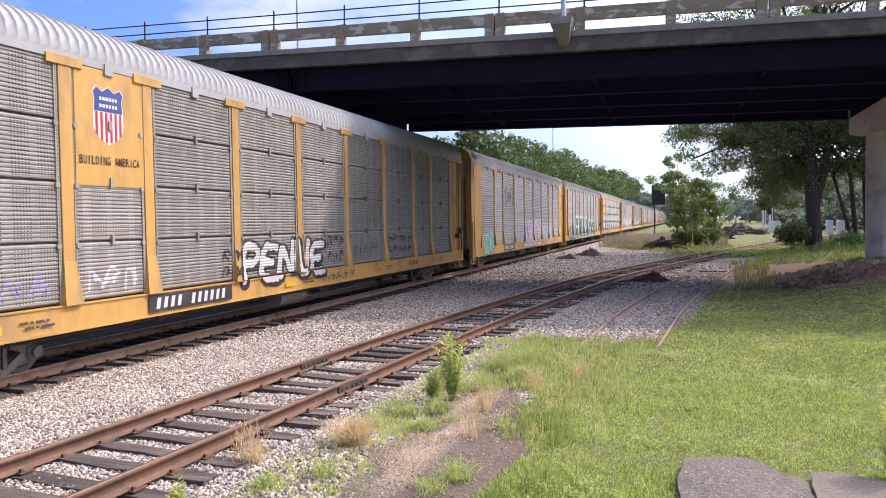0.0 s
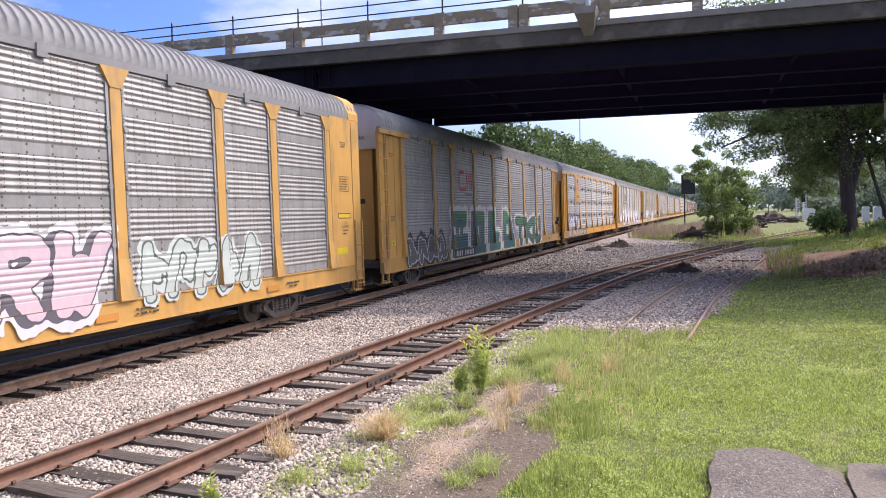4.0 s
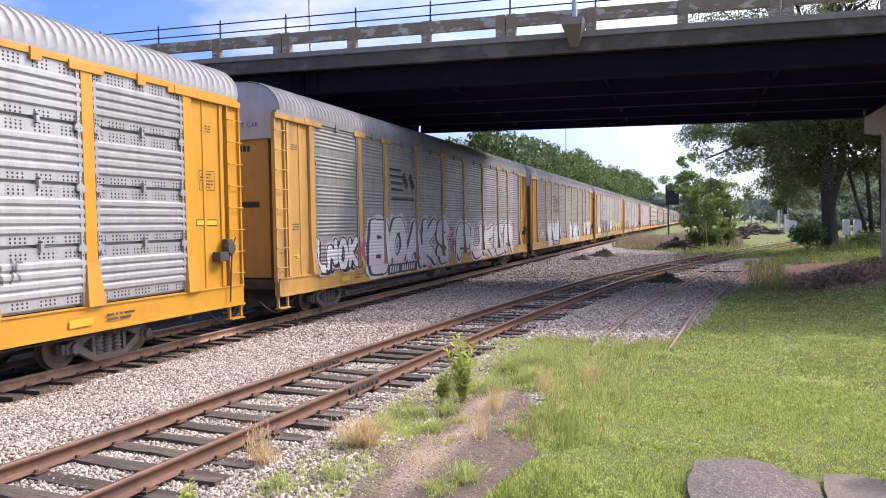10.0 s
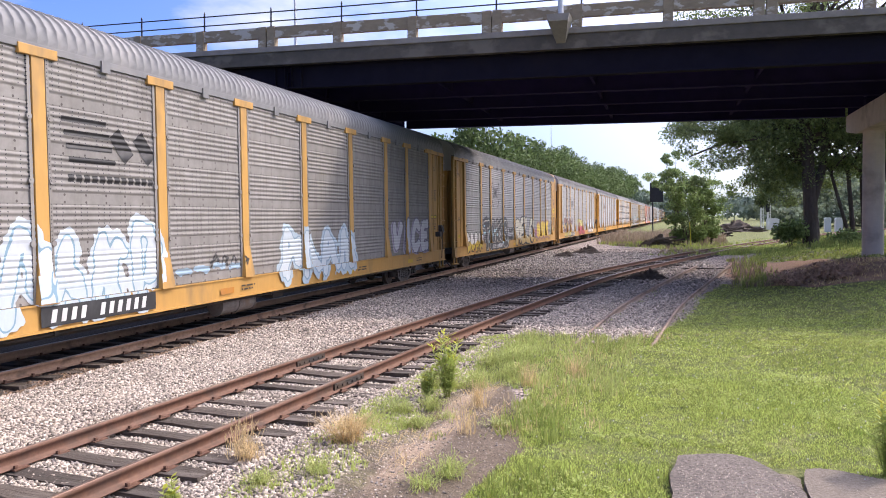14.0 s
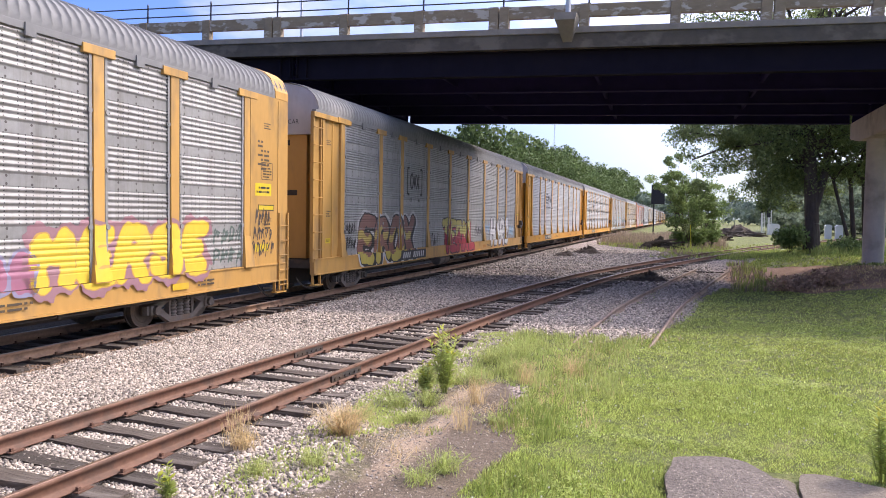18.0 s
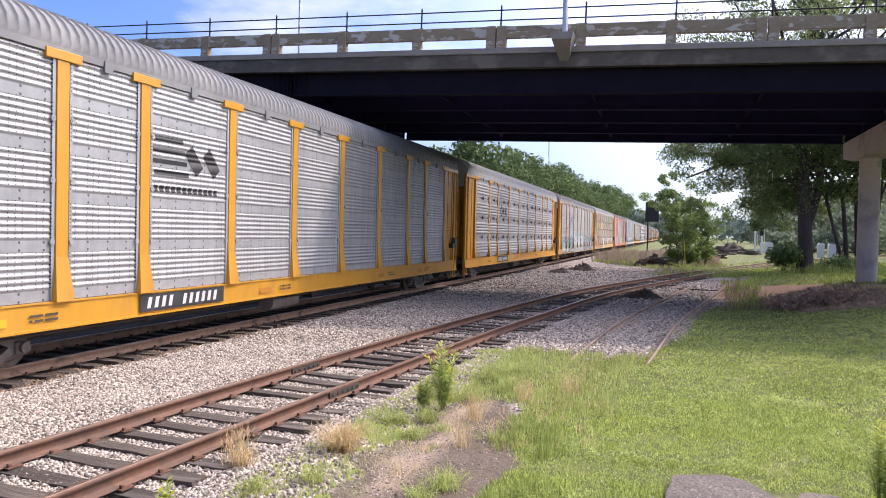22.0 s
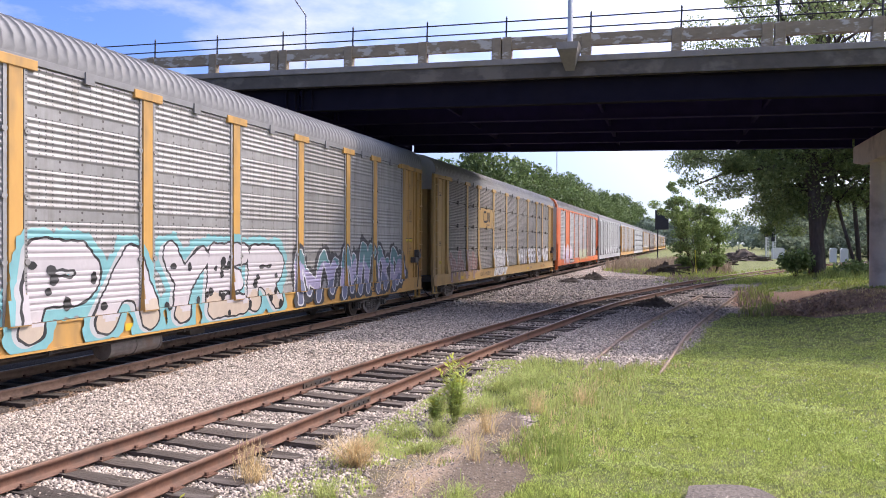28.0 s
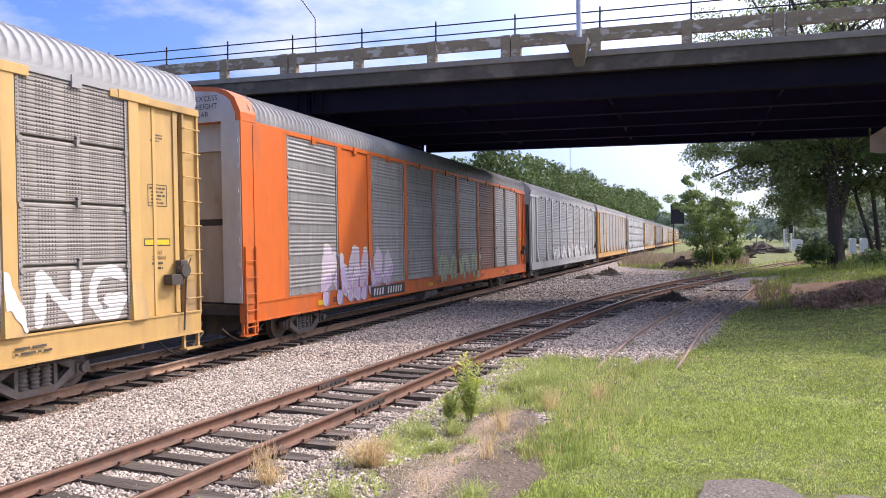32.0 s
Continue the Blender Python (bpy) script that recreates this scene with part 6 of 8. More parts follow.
def lay(car, name, bm, kind, colours, lift, label, plate=None):
    """Lays a flat drawing (its x along the wagon, its y up) onto the wagon's side, following ribs and posts. Colours: (share of the height, colour)."""
    if not bm.faces:
        bm.free()
        return
    if plate is None:
        bmesh.ops.bisect_plane(bm, geom=bm.verts[:] + bm.edges[:] + bm.faces[:], plane_co=(0, 0.872, 0), plane_no=(0, 1, 0), dist=1e-5, clear_inner=True)
        if not bm.faces:
            bm.free()
            return
    ys = [v.co.x for v in bm.verts]
    zs = [v.co.y for v in bm.verts]
    lo, hi = min(zs), max(zs)
    if plate is None:
        cuts = [(Vector((p + o, 0, 0)), Vector((1, 0, 0))) for p in POSTS for o in (-0.13, 0.13) if min(ys) < p + o < max(ys)]
        levels = sorted({round(z, 3) for _, z in PROFILE[kind] if lo < z < hi} | {z for z in (0.875, Z0) if lo < z < hi})
        if kind == "B":
            levels = [z for i, z in enumerate(levels) if i % 2 == 0 or z < 1.34]
        cuts += [(Vector((0, z, 0)), Vector((0, 1, 0))) for z in levels]
        for co, no in cuts:
            bmesh.ops.bisect_plane(bm, geom=bm.verts[:] + bm.edges[:] + bm.faces[:], plane_co=co, plane_no=no, dist=1e-5)
    bmesh.ops.triangulate(bm, faces=bm.faces[:])
    groups = {}
    for f in bm.faces:
        c = f.calc_center_median()
        t = (c.y - lo) / max(hi - lo, 1e-6) + 0.05 * math.sin(7 * c.x)
        col = next((cc for s, cc in colours if t <= s), colours[-1][1])
        on_post = any(abs(c.x - p) < 0.13 for p in POSTS)
        vs, fs = groups.setdefault(col, ({}, []))
        tri = []
        for v in f.verts:
            z = v.co.y + (c.y - v.co.y) * 1e-3
            x = plate if plate is not None else front_x(kind, c.x, z, on_post)
            tri.append(vs.setdefault((round(x + lift, 4), round(v.co.x, 4), round(v.co.y, 4)), len(vs)))
        fs.append(tuple(tri))
    bm.free()
    for col, (vs, fs) in groups.items():
        ob = link(name, fast_mesh(name, list(vs), fs), spray(col), car, label)
        if name == "lettering":
            tagged(ob, kind="stuff")


GLYPHS = {}


def glyph(ch, offset):
    key = (ch, round(offset, 3))
    if key not in GLYPHS:
        cu = bpy.data.curves.new("letter", "FONT")
        cu.body, cu.size, cu.offset, cu.resolution_u = ch, 1.0, offset, 3
        ob = new("letter", cu)
        me = bpy.data.meshes.new_from_object(ob.evaluated_get(bpy.context.evaluated_depsgraph_get()))
        V = np.array([v.co[:2] for v in me.vertices])
        F = [tuple(p.vertices) for p in me.polygons]
        bpy.data.objects.remove(ob)
        bpy.data.curves.remove(cu)
        bpy.data.meshes.remove(me)
        GLYPHS[key] = (V, F)
    return GLYPHS[key]


def add_flat(bm, V, F):
    vs = [bm.verts.new((float(a), float(b), 0)) for a, b in V]
    for f in F:
        try:
            bm.faces.new([vs[i] for i in f])
        except ValueError:
            pass


def word(car, kind, text, u0, u1, z0, z1, fills, seed=1, wild=1.0, fat=0.02, name="graffiti", label="", plate=None, base=0.0):
    """Painted letters that fill the given stretch of a wagon's side."""
    slot = (u1 - u0) / len(text)
    rng = random.Random(seed)
    for i, ch in enumerate(text):
        if ch == " ":
            continue
        bm = bmesh.new()
        V0, _ = glyph(ch, 0.0)
        lo, hi = V0.min(0), V0.max(0)
        V, F = glyph(ch, min(fat, 0.025) - 0.005)
        c = (lo + hi) / 2
        sx = slot * 0.8 / max(hi[0] - lo[0], 0.48)
        sz = (z1 - z0) * (1 - 0.14 * wild * rng.random()) / (hi[1] - lo[1])
        a = radians(rng.uniform(-6, 6) * wild)
        W = (V - c) * (sx, sz)
        W = W @ np.array([[math.cos(a), math.sin(a)], [-math.sin(a), math.cos(a)]])
        W[:, 0] += 0.10 * wild * np.sin(3.1 * W[:, 1] + 5 * rng.random()) + 0.12 * wild * W[:, 1]
        W += (u0 + slot * (i + 0.5), (z0 + z1) / 2 + 0.05 * wild * rng.uniform(-1, 1))
        add_flat(bm, W, F)
        lay(car, name, bm, kind, fills, 0.012 + base, label, plate)


def blob(rng, cx, cz, rx, rz, n=14, k=0.28):
    ph = [rng.random() * 6.28 for _ in range(3)]
    out = []
    for i in range(n):
        a = 2 * math.pi * i / n
        r = 1 + k * (0.6 * math.sin(2 * a + ph[0]) + 0.6 * math.sin(3 * a + ph[1]) + 0.5 * math.sin(5 * a + ph[2]))
        out.append((cx + rx * r * math.cos(a), cz + rz * r * math.sin(a)))
    return out


def fan(bm, pts):
    cx, cz = sum(p[0] for p in pts) / len(pts), sum(p[1] for p in pts) / len(pts)
    c = bm.verts.new((cx, cz, 0))
    vs = [bm.verts.new((*p, 0)) for p in pts]
    for i in range(len(vs)):
        bm.faces.new((c, vs[i], vs[(i + 1) % len(vs)]))


def ribbon(bm, pts, w):
    for (xa, za), (xb, zb) in zip(pts, pts[1:]):
        d = math.hypot(xb - xa, zb - za) or 1e-6
        nx, nz = -(zb - za) / d * w, (xb - xa) / d * w
        bm.faces.new([bm.verts.new((x, z, 0)) for x, z in ((xa + nx, za + nz), (xa - nx, za - nz), (xb - nx, zb - nz), (xb + nx, zb + nz))])


STROKES = {
    "A": "00 26 40|13 33", "B": "00 06 36 44 33 03|33 42 30 00", "C": "45 36 16 04 02 10 30 41", "D": "00 06 26 44 42 20 00", "E": "46 06 00 40|03 33",
    "G": "45 36 16 04 02 10 30 42 22", "H": "00 06|40 46|03 43", "I": "20 26", "K": "00 06|46 03 40", "L": "06 00 40", "M": "00 06 23 46 40", "N": "00 06 40 46",
    "O": "10 02 04 16 36 44 42 30 10", "P": "00 06 36 45 44 33 03", "R": "00 06 36 45 44 33 03|23 40", "S": "45 36 16 05 04 33 42 41 30 10 01", "T": "20 26|06 46",
    "U": "06 02 10 30 42 46", "V": "06 20 46", "W": "06 10 24 30 46", "X": "00 46|06 40", "Y": "06 23 46|23 20",
}


def strokes_of(ch, rng, rounded):
    """The strokes of one letter in a unit box; '#' is a shape that cannot be read."""
    if ch == "#":
        spine = [(rng.uniform(0, 0.3), 0.0), (rng.uniform(0, 0.3), 1.0), (rng.uniform(0.3, 0.9), rng.uniform(0.4, 1.0)), (rng.uniform(0.6, 1), rng.uniform(0.0, 0.4))]
        out = [spine, [(rng.uniform(0, 1), rng.uniform(0, 0.4)), (rng.uniform(0.4, 1), rng.uniform(0.5, 1)), (1.0, rng.uniform(0.1, 0.9))]]
    else:
        out = [[(int(p[0]) / 4, int(p[1]) / 6) for p in st.split()] for st in STROKES[ch].split("|")]
    if rounded:
        soft = []
        for st in out:
            pts = [st[0]]
            for a, b in zip(st, st[1:]):
                pts += [(0.8 * a[0] + 0.2 * b[0], 0.8 * a[1] + 0.2 * b[1]), (0.2 * a[0] + 0.8 * b[0], 0.2 * a[1] + 0.8 * b[1])]
            soft.append(pts + [st[-1]])
        out = soft
    return out


def clip_by(poly, k, keep_low):
    """The part of a polygon of (point, values) where value k is below or above zero."""
    out = []
    for (p, v), (q, w) in zip(poly, poly[1:] + poly[:1]):
        a, b = (v[k], w[k]) if keep_low else (-v[k], -w[k])
        if a < 0:
            out.append((p, v))
        if (a < 0) != (b < 0):
            t = a / (a - b)
            out.append((tuple(p[i] + t * (q[i] - p[i]) for i in range(3)), tuple(v[i] + t * (w[i] - v[i]) for i in range(len(v)))))
    return out


def side_face(kind, y, z, on_post):
    """How far out the wagon's side stands at many places at once."""
    P = PROFILE[kind]
    x = np.interp(z, [p[1] for p in P], [p[0] for p in P])
    x = np.where(on_post, 1.581 + 0.09 * np.clip((2.0 - z) / 0.68, 0, 1), x)
    return np.where(z < Z0, np.where(z < 0.88, 1.628, 1.612), x)


def graf(car, kind, text, u0, u1, z0, z1, r, fills, outline=None, ow=0.05, halo=None, hw=0.1, shade=None, drop=(-0.12, -0.03), seed=1, lean=0.1, wild=1.0, rounded=True, cell=0.06, label="", plate=None, taper=0.0, name="graffiti", shapes=()):
    """Sprayed letters: fat strokes with an outline, a drop shade and a ragged halo, laid over ribs, posts and sill.
    fills: (share of the height, colour) from the foot up."""
    rng = random.Random(seed)
    reach = r + ow * bool(outline) + hw * bool(halo) + max(map(abs, drop)) * bool(shade) + 0.04
    lo_z = z0 - reach if plate is not None else max(z0 - reach, 0.88)
    ys = set(np.arange(u0 - reach - 0.15, u1 + reach + 0.15, cell).round(4))
    zs = set(np.arange(lo_z, z1 + reach + 0.1, cell).round(4))
    if plate is None:
        ys |= {round(p + o, 4) for p in POSTS for o in (-0.19, -0.13, 0.13, 0.19) if u0 - reach < p + o < u1 + reach}
        levels = [round(z, 4) for i, (_, z) in enumerate(PROFILE[kind]) if lo_z < z < z1 + reach and (kind != "A" or i % 38 < 2 or i % 2 == 0)]
        zs |= set(levels) | {Z0}
    ys, zs = np.array(sorted(ys)), np.array(sorted(zs))
    zs = zs[np.r_[True, np.diff(zs) > 0.004]]
    Y, Zg = np.meshgrid(ys, zs)
    slot = (u1 - u0) / max(1, len(text))
    letters = []
    for i, ch in enumerate(text):
        if ch == " ":
            continue
        h = (z1 - z0 - 2 * r) * (1 - 0.12 * wild * rng.random()) * (1 - taper * i / len(text))
        w = slot * (0.98 if outline else 0.86) - 2 * r
        cx, cz, a = u0 + slot * (i + 0.5), z0 + r + 0.06 * wild * rng.random(), radians(rng.uniform(-7, 7) * wild)
        if ch == "I":
            w = min(w, 0.2)
        segs = []
        for st in strokes_of(ch, rng, rounded):
            pts = []
            for x, y in st:
                px, pz = (x - 0.5) * w * (1 + 0.12 * wild * math.sin(3 * y + i)), y * h
                pts.append((cx + px * math.cos(a) - (pz - h / 2) * math.sin(a) + lean * (pz - h / 2), cz + h / 2 + px * math.sin(a) + (pz - h / 2) * math.cos(a)))
            segs += list(zip(pts, pts[1:]))
        letters.append(segs)

    def fields(Y, Zg):
        out = []
        for segs in letters:
            d = np.full(Y.shape, 9.0)
            for (ax, az), (bx, bz) in segs:
                ex, ez = bx - ax, bz - az
                t = np.clip(((Y - ax) * ex + (Zg - az) * ez) / (ex * ex + ez * ez + 1e-9), 0, 1)
                d = np.minimum(d, np.hypot(Y - ax - t * ex, Zg - az - t * ez))
            out.append(d)
        for ring, cut in shapes:
            d = ring_distance(ring, Y, Zg)
            out.append(np.maximum(d, -ring_distance(cut, Y, Zg)) if cut else d)
        return out
    wob = 0.012 * min(1.0, abs(r) / 0.08) * (np.sin(9 * Y + seed) + np.sin(13 * Zg + 2 * seed) + np.sin(23 * Y - 17 * Zg))
    D = [d + wob for d in fields(Y, Zg)]
    o = ow if outline else 0.0
    fill = np.full(Y.shape, 9.0)
    for j, d in enumerate(D):
        f = d - r
        if outline:
            for e in D[j + 1:]:
                f = np.maximum(f, r + o - e)
        fill = np.minimum(fill, f)
    edge = np.min(D, axis=0) - r - o
    under = np.minimum(edge, np.min(fields(Y - drop[0], Zg - drop[1]), axis=0) - r - o) if shade else edge
    ragged = 0.035 * (np.sin(7 * Y + 3 * np.sin(4 * Zg + seed)) + np.sin(11 * Zg + 2 * np.sin(6 * Y)) + 0.7 * np.sin(29 * Y + 19 * Zg))
    rim = under - hw + ragged * min(1.0, hw / 0.1) if halo else under
    V = np.stack([fill, edge, under, rim], -1)
    kinds = [(3, 2, "halo"), (2, 1, "shade"), (1, 0, "outline"), (0, None, "fill")]
    groups = {}

    def put(poly, col):
        vs, fs = groups.setdefault(col, ({}, []))
        ids = [vs.setdefault((round(p[0], 4), round(p[1], 4), round(p[2], 4)), len(vs)) for p in poly]
        for a, b in zip(ids[1:], ids[2:]):
            if len({ids[0], a, b}) == 3:
                fs.append((ids[0], a, b))

    def shade_of(y, z):
        t = (z - z0) / (z1 - z0) + 0.07 * math.sin(3.3 * y + seed) + 0.04 * math.sin(9 * y)
        return next((c for s, c in fills if t <= s), fills[-1][1])
    posts = np.array(POSTS)
    cy, cz = (ys[1:] + ys[:-1]) / 2, (zs[1:] + zs[:-1]) / 2
    off = np.abs(cy[:, None] - posts).min(1)
    on = off[None] < 0.13 + 0.06 * np.clip((2.0 - cz[:, None]) / 0.7, 0, 1)
    corner = ((0, 0), (0, 1), (1, 1), (1, 0))
    owner = np.argmin(D, axis=0)
    busy = np.argwhere(np.minimum.reduce([V[a:V.shape[0] - 1 + a, b:V.shape[1] - 1 + b, 3] for a, b in corner]) < 0)
    for j, i in busy:
        poly = []
        for a, b in corner:
            y, z = float(ys[i + b]), float(zs[j + a])
            x = plate if plate is not None else float(side_face(kind, y, z + (cz[j] - z) * 0.01, on[j, i]))
            poly.append(((x + 0.009, y, z), tuple(float(v) for v in V[j + a, i + b])))
        for low, high, what in kinds:
            if what == "halo" and not halo or what == "shade" and not shade or what == "outline" and not outline:
                continue
            if min(v[low] for _, v in poly) >= 0 or (high is not None and max(v[high] for _, v in poly) < 0):
                continue
            q = clip_by(poly, low, True)
            if high is not None and q:
                q = clip_by(q, high, False)
            if len(q) > 2:
                col = {"halo": halo, "shade": shade, "outline": outline, "fill": None}[what] or shade_of(cy[i], cz[j])
                put([p for p, _ in q], (col, int(owner[j, i]) if what == "fill" else -1))
    for (col, letter), (vs, fs) in groups.items():
        if fs:
            ob = link(name, fast_mesh(name, list(vs), fs), spray(col), car, label)
            if letter < 0 or 0 < r < 0.04:
                tagged(ob, kind="stuff")


def tag(car, kind, u0, u1, z0, z1, colour, seed=1, w=0.018, label="thin scrawled paint tag", loops=5, plate=None):
    """A thin scrawl that cannot be read."""
    rows = 2 if z1 - z0 > 0.75 else 1
    h = (z1 - z0) / rows
    for k in range(rows):
        graf(car, kind, "#" * loops, u0, u1, z0 + k * h, z0 + (k + 0.85) * h, w, ((9, colour),), seed=seed + k, lean=0.25, wild=1.4, cell=0.025, label=label, plate=plate)


def bars(car, kind, u0, u1, z0, z1, colour, n, seed=1, rows=1, name="lettering", label="small stencilled lettering", lift=0.006, plate=None):
    """Writing too small to read, or not to be written: bars of its size."""
    rng = random.Random(seed)
    bm = bmesh.new()
    rh, w = (z1 - z0) / rows, (u1 - u0) / n
    for r in range(rows):
        i = 0 if rows == 1 else rng.randint(0, 1)
        while i < n - (0 if rows == 1 else rng.randint(0, 2)):
            k = min(n - i, 1 if rows == 1 else rng.randint(1, 3))
            xa, xb = u0 + i * w, u0 + (i + k) * w - w * (0.28 if rows == 1 else 0.4)
            za, zb = z0 + r * rh + rh * 0.2, z0 + r * rh + rh * (0.85 if rows == 1 else 0.68)
            bm.faces.new([bm.verts.new((a, b, 0)) for a, b in ((xa, za), (xb, za), (xb, zb), (xa, zb))])
            i += k
    lay(car, name, bm, kind, ((9, colour),), lift, label, plate)


def patch(car, kind, u0, u1, z0, z1, colour, name="panel_plate", label="", lift=0.003, plate=None):
    bm = bmesh.new()
    bm.faces.new([bm.verts.new((a, b, 0)) for a, b in ((u0, z0), (u1, z0), (u1, z1), (u0, z1))])
    lay(car, name, bm, kind, ((9, colour),), lift, label, plate)


def outline_of(car, kind, pts, colour, w, name="logo", label="", lift=0.008, plate=None):
    bm = bmesh.new()
    ribbon(bm, pts, w)
    lay(car, name, bm, kind, ((9, colour),), lift, label, plate)


def shield(car, u, z, h, plate):
    """A plain shield: blue head over red and white stripes."""
    def draw(pts, col, lift):
        bm = bmesh.new()
        fan(bm, pts)
        lay(car, "emblem", bm, "A", ((9, col),), lift, "shield emblem in blue, red and white", plate)
    w = h * 0.36
    edge = [(-1.0, 0.42), (-0.82, 0.5), (-0.4, 0.43), (0, 0.52), (0.4, 0.43), (0.82, 0.5), (1.0, 0.42), (0.92, 0.28), (1.0, 0.0), (0.98, -0.25), (0.6, -0.42), (0, -0.52), (-0.6, -0.42), (-0.98, -0.25), (-1.0, 0.0), (-0.92, 0.28)]
    draw([(u + a * w * 1.05, z + b * h * 1.03) for a, b in edge], WHITE, 0.002)
    for i in range(6):
        a0 = -0.9 + i * 0.327
        a1 = a0 + 0.17
        def foot(a):
            return -0.5 + 0.22 * abs(a) ** 2.2
        draw([(u + a0 * w, z + foot(a0) * h), (u + a1 * w, z + foot(a1) * h), (u + a1 * w, z + 0.06 * h), (u + a0 * w, z + 0.06 * h)], (0.55, 0.03, 0.05), 0.004)
    draw([(u + a * w, z + b * h) for a, b in edge[:8]] + [(u + 0.98 * w, z + 0.07 * h), (u - 0.98 * w, z + 0.07 * h), (u - 0.92 * w, z + 0.28 * h)], (0.03, 0.06, 0.28), 0.006)
    for j, zz in enumerate((0.3, 0.17)):
        bars(car, "A", u - 0.62 * w, u + 0.66 * w, z + (zz - 0.045) * h, z + (zz + 0.05) * h, WHITE, 6, 3 + j, 1, "emblem", "shield emblem in blue, red and white", 0.009, plate)


def framed_mark(car, kind, u, z, w, bracket=True, colour=BLACK):
    """A railway company's mark drawn as plain shapes."""
    h = w * 0.62
    if bracket:
        for s in (-1, 1):
            outline_of(car, kind, [(u + s * w * 0.38, z + h / 2), (u + s * w * 0.5, z + h / 2), (u + s * w * 0.5, z - h / 2), (u + s * w * 0.38, z - h / 2)], colour, w * 0.025)
        for s in (-1, 1):
            for d in (-0.03, 0.05):
                patch(car, kind, u + s * w * 0.3 + d * w, u + s * w * 0.3 + (d + 0.04) * w, z - h * 0.78, z - h * 0.66, colour, "logo")
    k = 0.62 if bracket else 1.0
    q, b = 0.15 * w * k, 0.28 * h * (1.0 if bracket else 0.9)
    ring = [(u - 0.33 * w * k + q * math.cos(t * math.pi / 6), z + b * math.sin(t * math.pi / 6)) for t in range(13)]
    outline_of(car, kind, ring, colour, 0.05 * w * k, "logo", "plain black company mark", 0.006)
    bm = bmesh.new()
    fan(bm, [(u - q, z), (u, z - b), (u + q, z), (u, z + b)])
    lay(car, "logo", bm, kind, ((9, colour),), 0.006, "plain black company mark")
    for e in (-1, 1):
        outline_of(car, kind, [(u + 0.33 * w * k - q, z - e * b), (u + 0.33 * w * k + q, z + e * b)], colour, 0.05 * w * k, "logo", "plain black company mark", 0.006 + 0.001 * e)


def striped_mark(car, kind, u, z, w, colour=BLACK):
    for i in range(4):
        outline_of(car, kind, [(u - w * 0.5 + i * 0.02 * w, z + 0.16 * w - i * 0.1 * w), (u - w * 0.05 + i * 0.03 * w, z + 0.16 * w - i * 0.1 * w)], colour, w * 0.02)
    for a in (0.13, 0.4):
        outline_of(car, kind, [(u + (a - 0.1) * w, z + 0.1 * w), (u + (a + 0.07) * w, z - 0.1 * w)], colour, w * 0.07)
    bars(car, kind, u - 0.45 * w, u + 0.5 * w, z - 0.33 * w, z - 0.24 * w, colour, 12, 5, 1, "logo", "plain black company mark")


def loop_mark(car, kind, u, z, w, colour, plate=None):
    t = 0.045 * w
    pts = [(u - 0.1 * w, z + 0.2 * w), (u - 0.42 * w, z + 0.2 * w), (u - 0.48 * w, z + 0.13 * w), (u - 0.48 * w, z - 0.13 * w), (u - 0.42 * w, z - 0.2 * w), (u - 0.02 * w, z - 0.2 * w), (u + 0.03 * w, z - 0.13 * w)]
    outline_of(car, kind, pts, colour, t, "logo", "plain company mark", 0.006, plate)
    for dx in (0.13, 0.3, 0.47):
        outline_of(car, kind, [(u + (dx - 0.05) * w, z + 0.2 * w), (u + dx * w, z - 0.2 * w)], colour, t, "logo", "plain company mark", 0.006, plate)
    bars(car, kind, u - 0.1 * w, u + 0.5 * w, z - 0.36 * w, z - 0.29 * w, (0.08, 0.07, 0.07), 9, 8, 1, "logo", "plain company mark", 0.006, plate)


BLOCKS = {
    "waist": (((0.1, 1.0), (1.0, 1.0), (0.95, 0.66), (0.72, 0.62), (0.72, 0.5), (1.05, 0.5), (1.0, 0.0), (0.0, 0.0), (0.12, 0.48), (0.38, 0.5), (0.38, 0.62), (0.16, 0.68)), (0.55, 0.56, 0.07, 0.06)),
    "square": (((0.1, 1.0), (1.0, 1.0), (0.93, 0.0), (0.0, 0.0)), (0.52, 0.47, 0.1, 0.13)),
    "foot": (((0.12, 1.0), (0.52, 1.0), (0.5, 0.48), (1.0, 0.46), (0.9, 0.0), (0.0, 0.0)), None),
    "bow": (((0.15, 1.0), (0.4, 1.0), (0.75, 0.75), (1.0, 0.3), (1.0, 0.0), (0.0, 0.0)), (0.48, 0.5, 0.12, 0.1)),
}


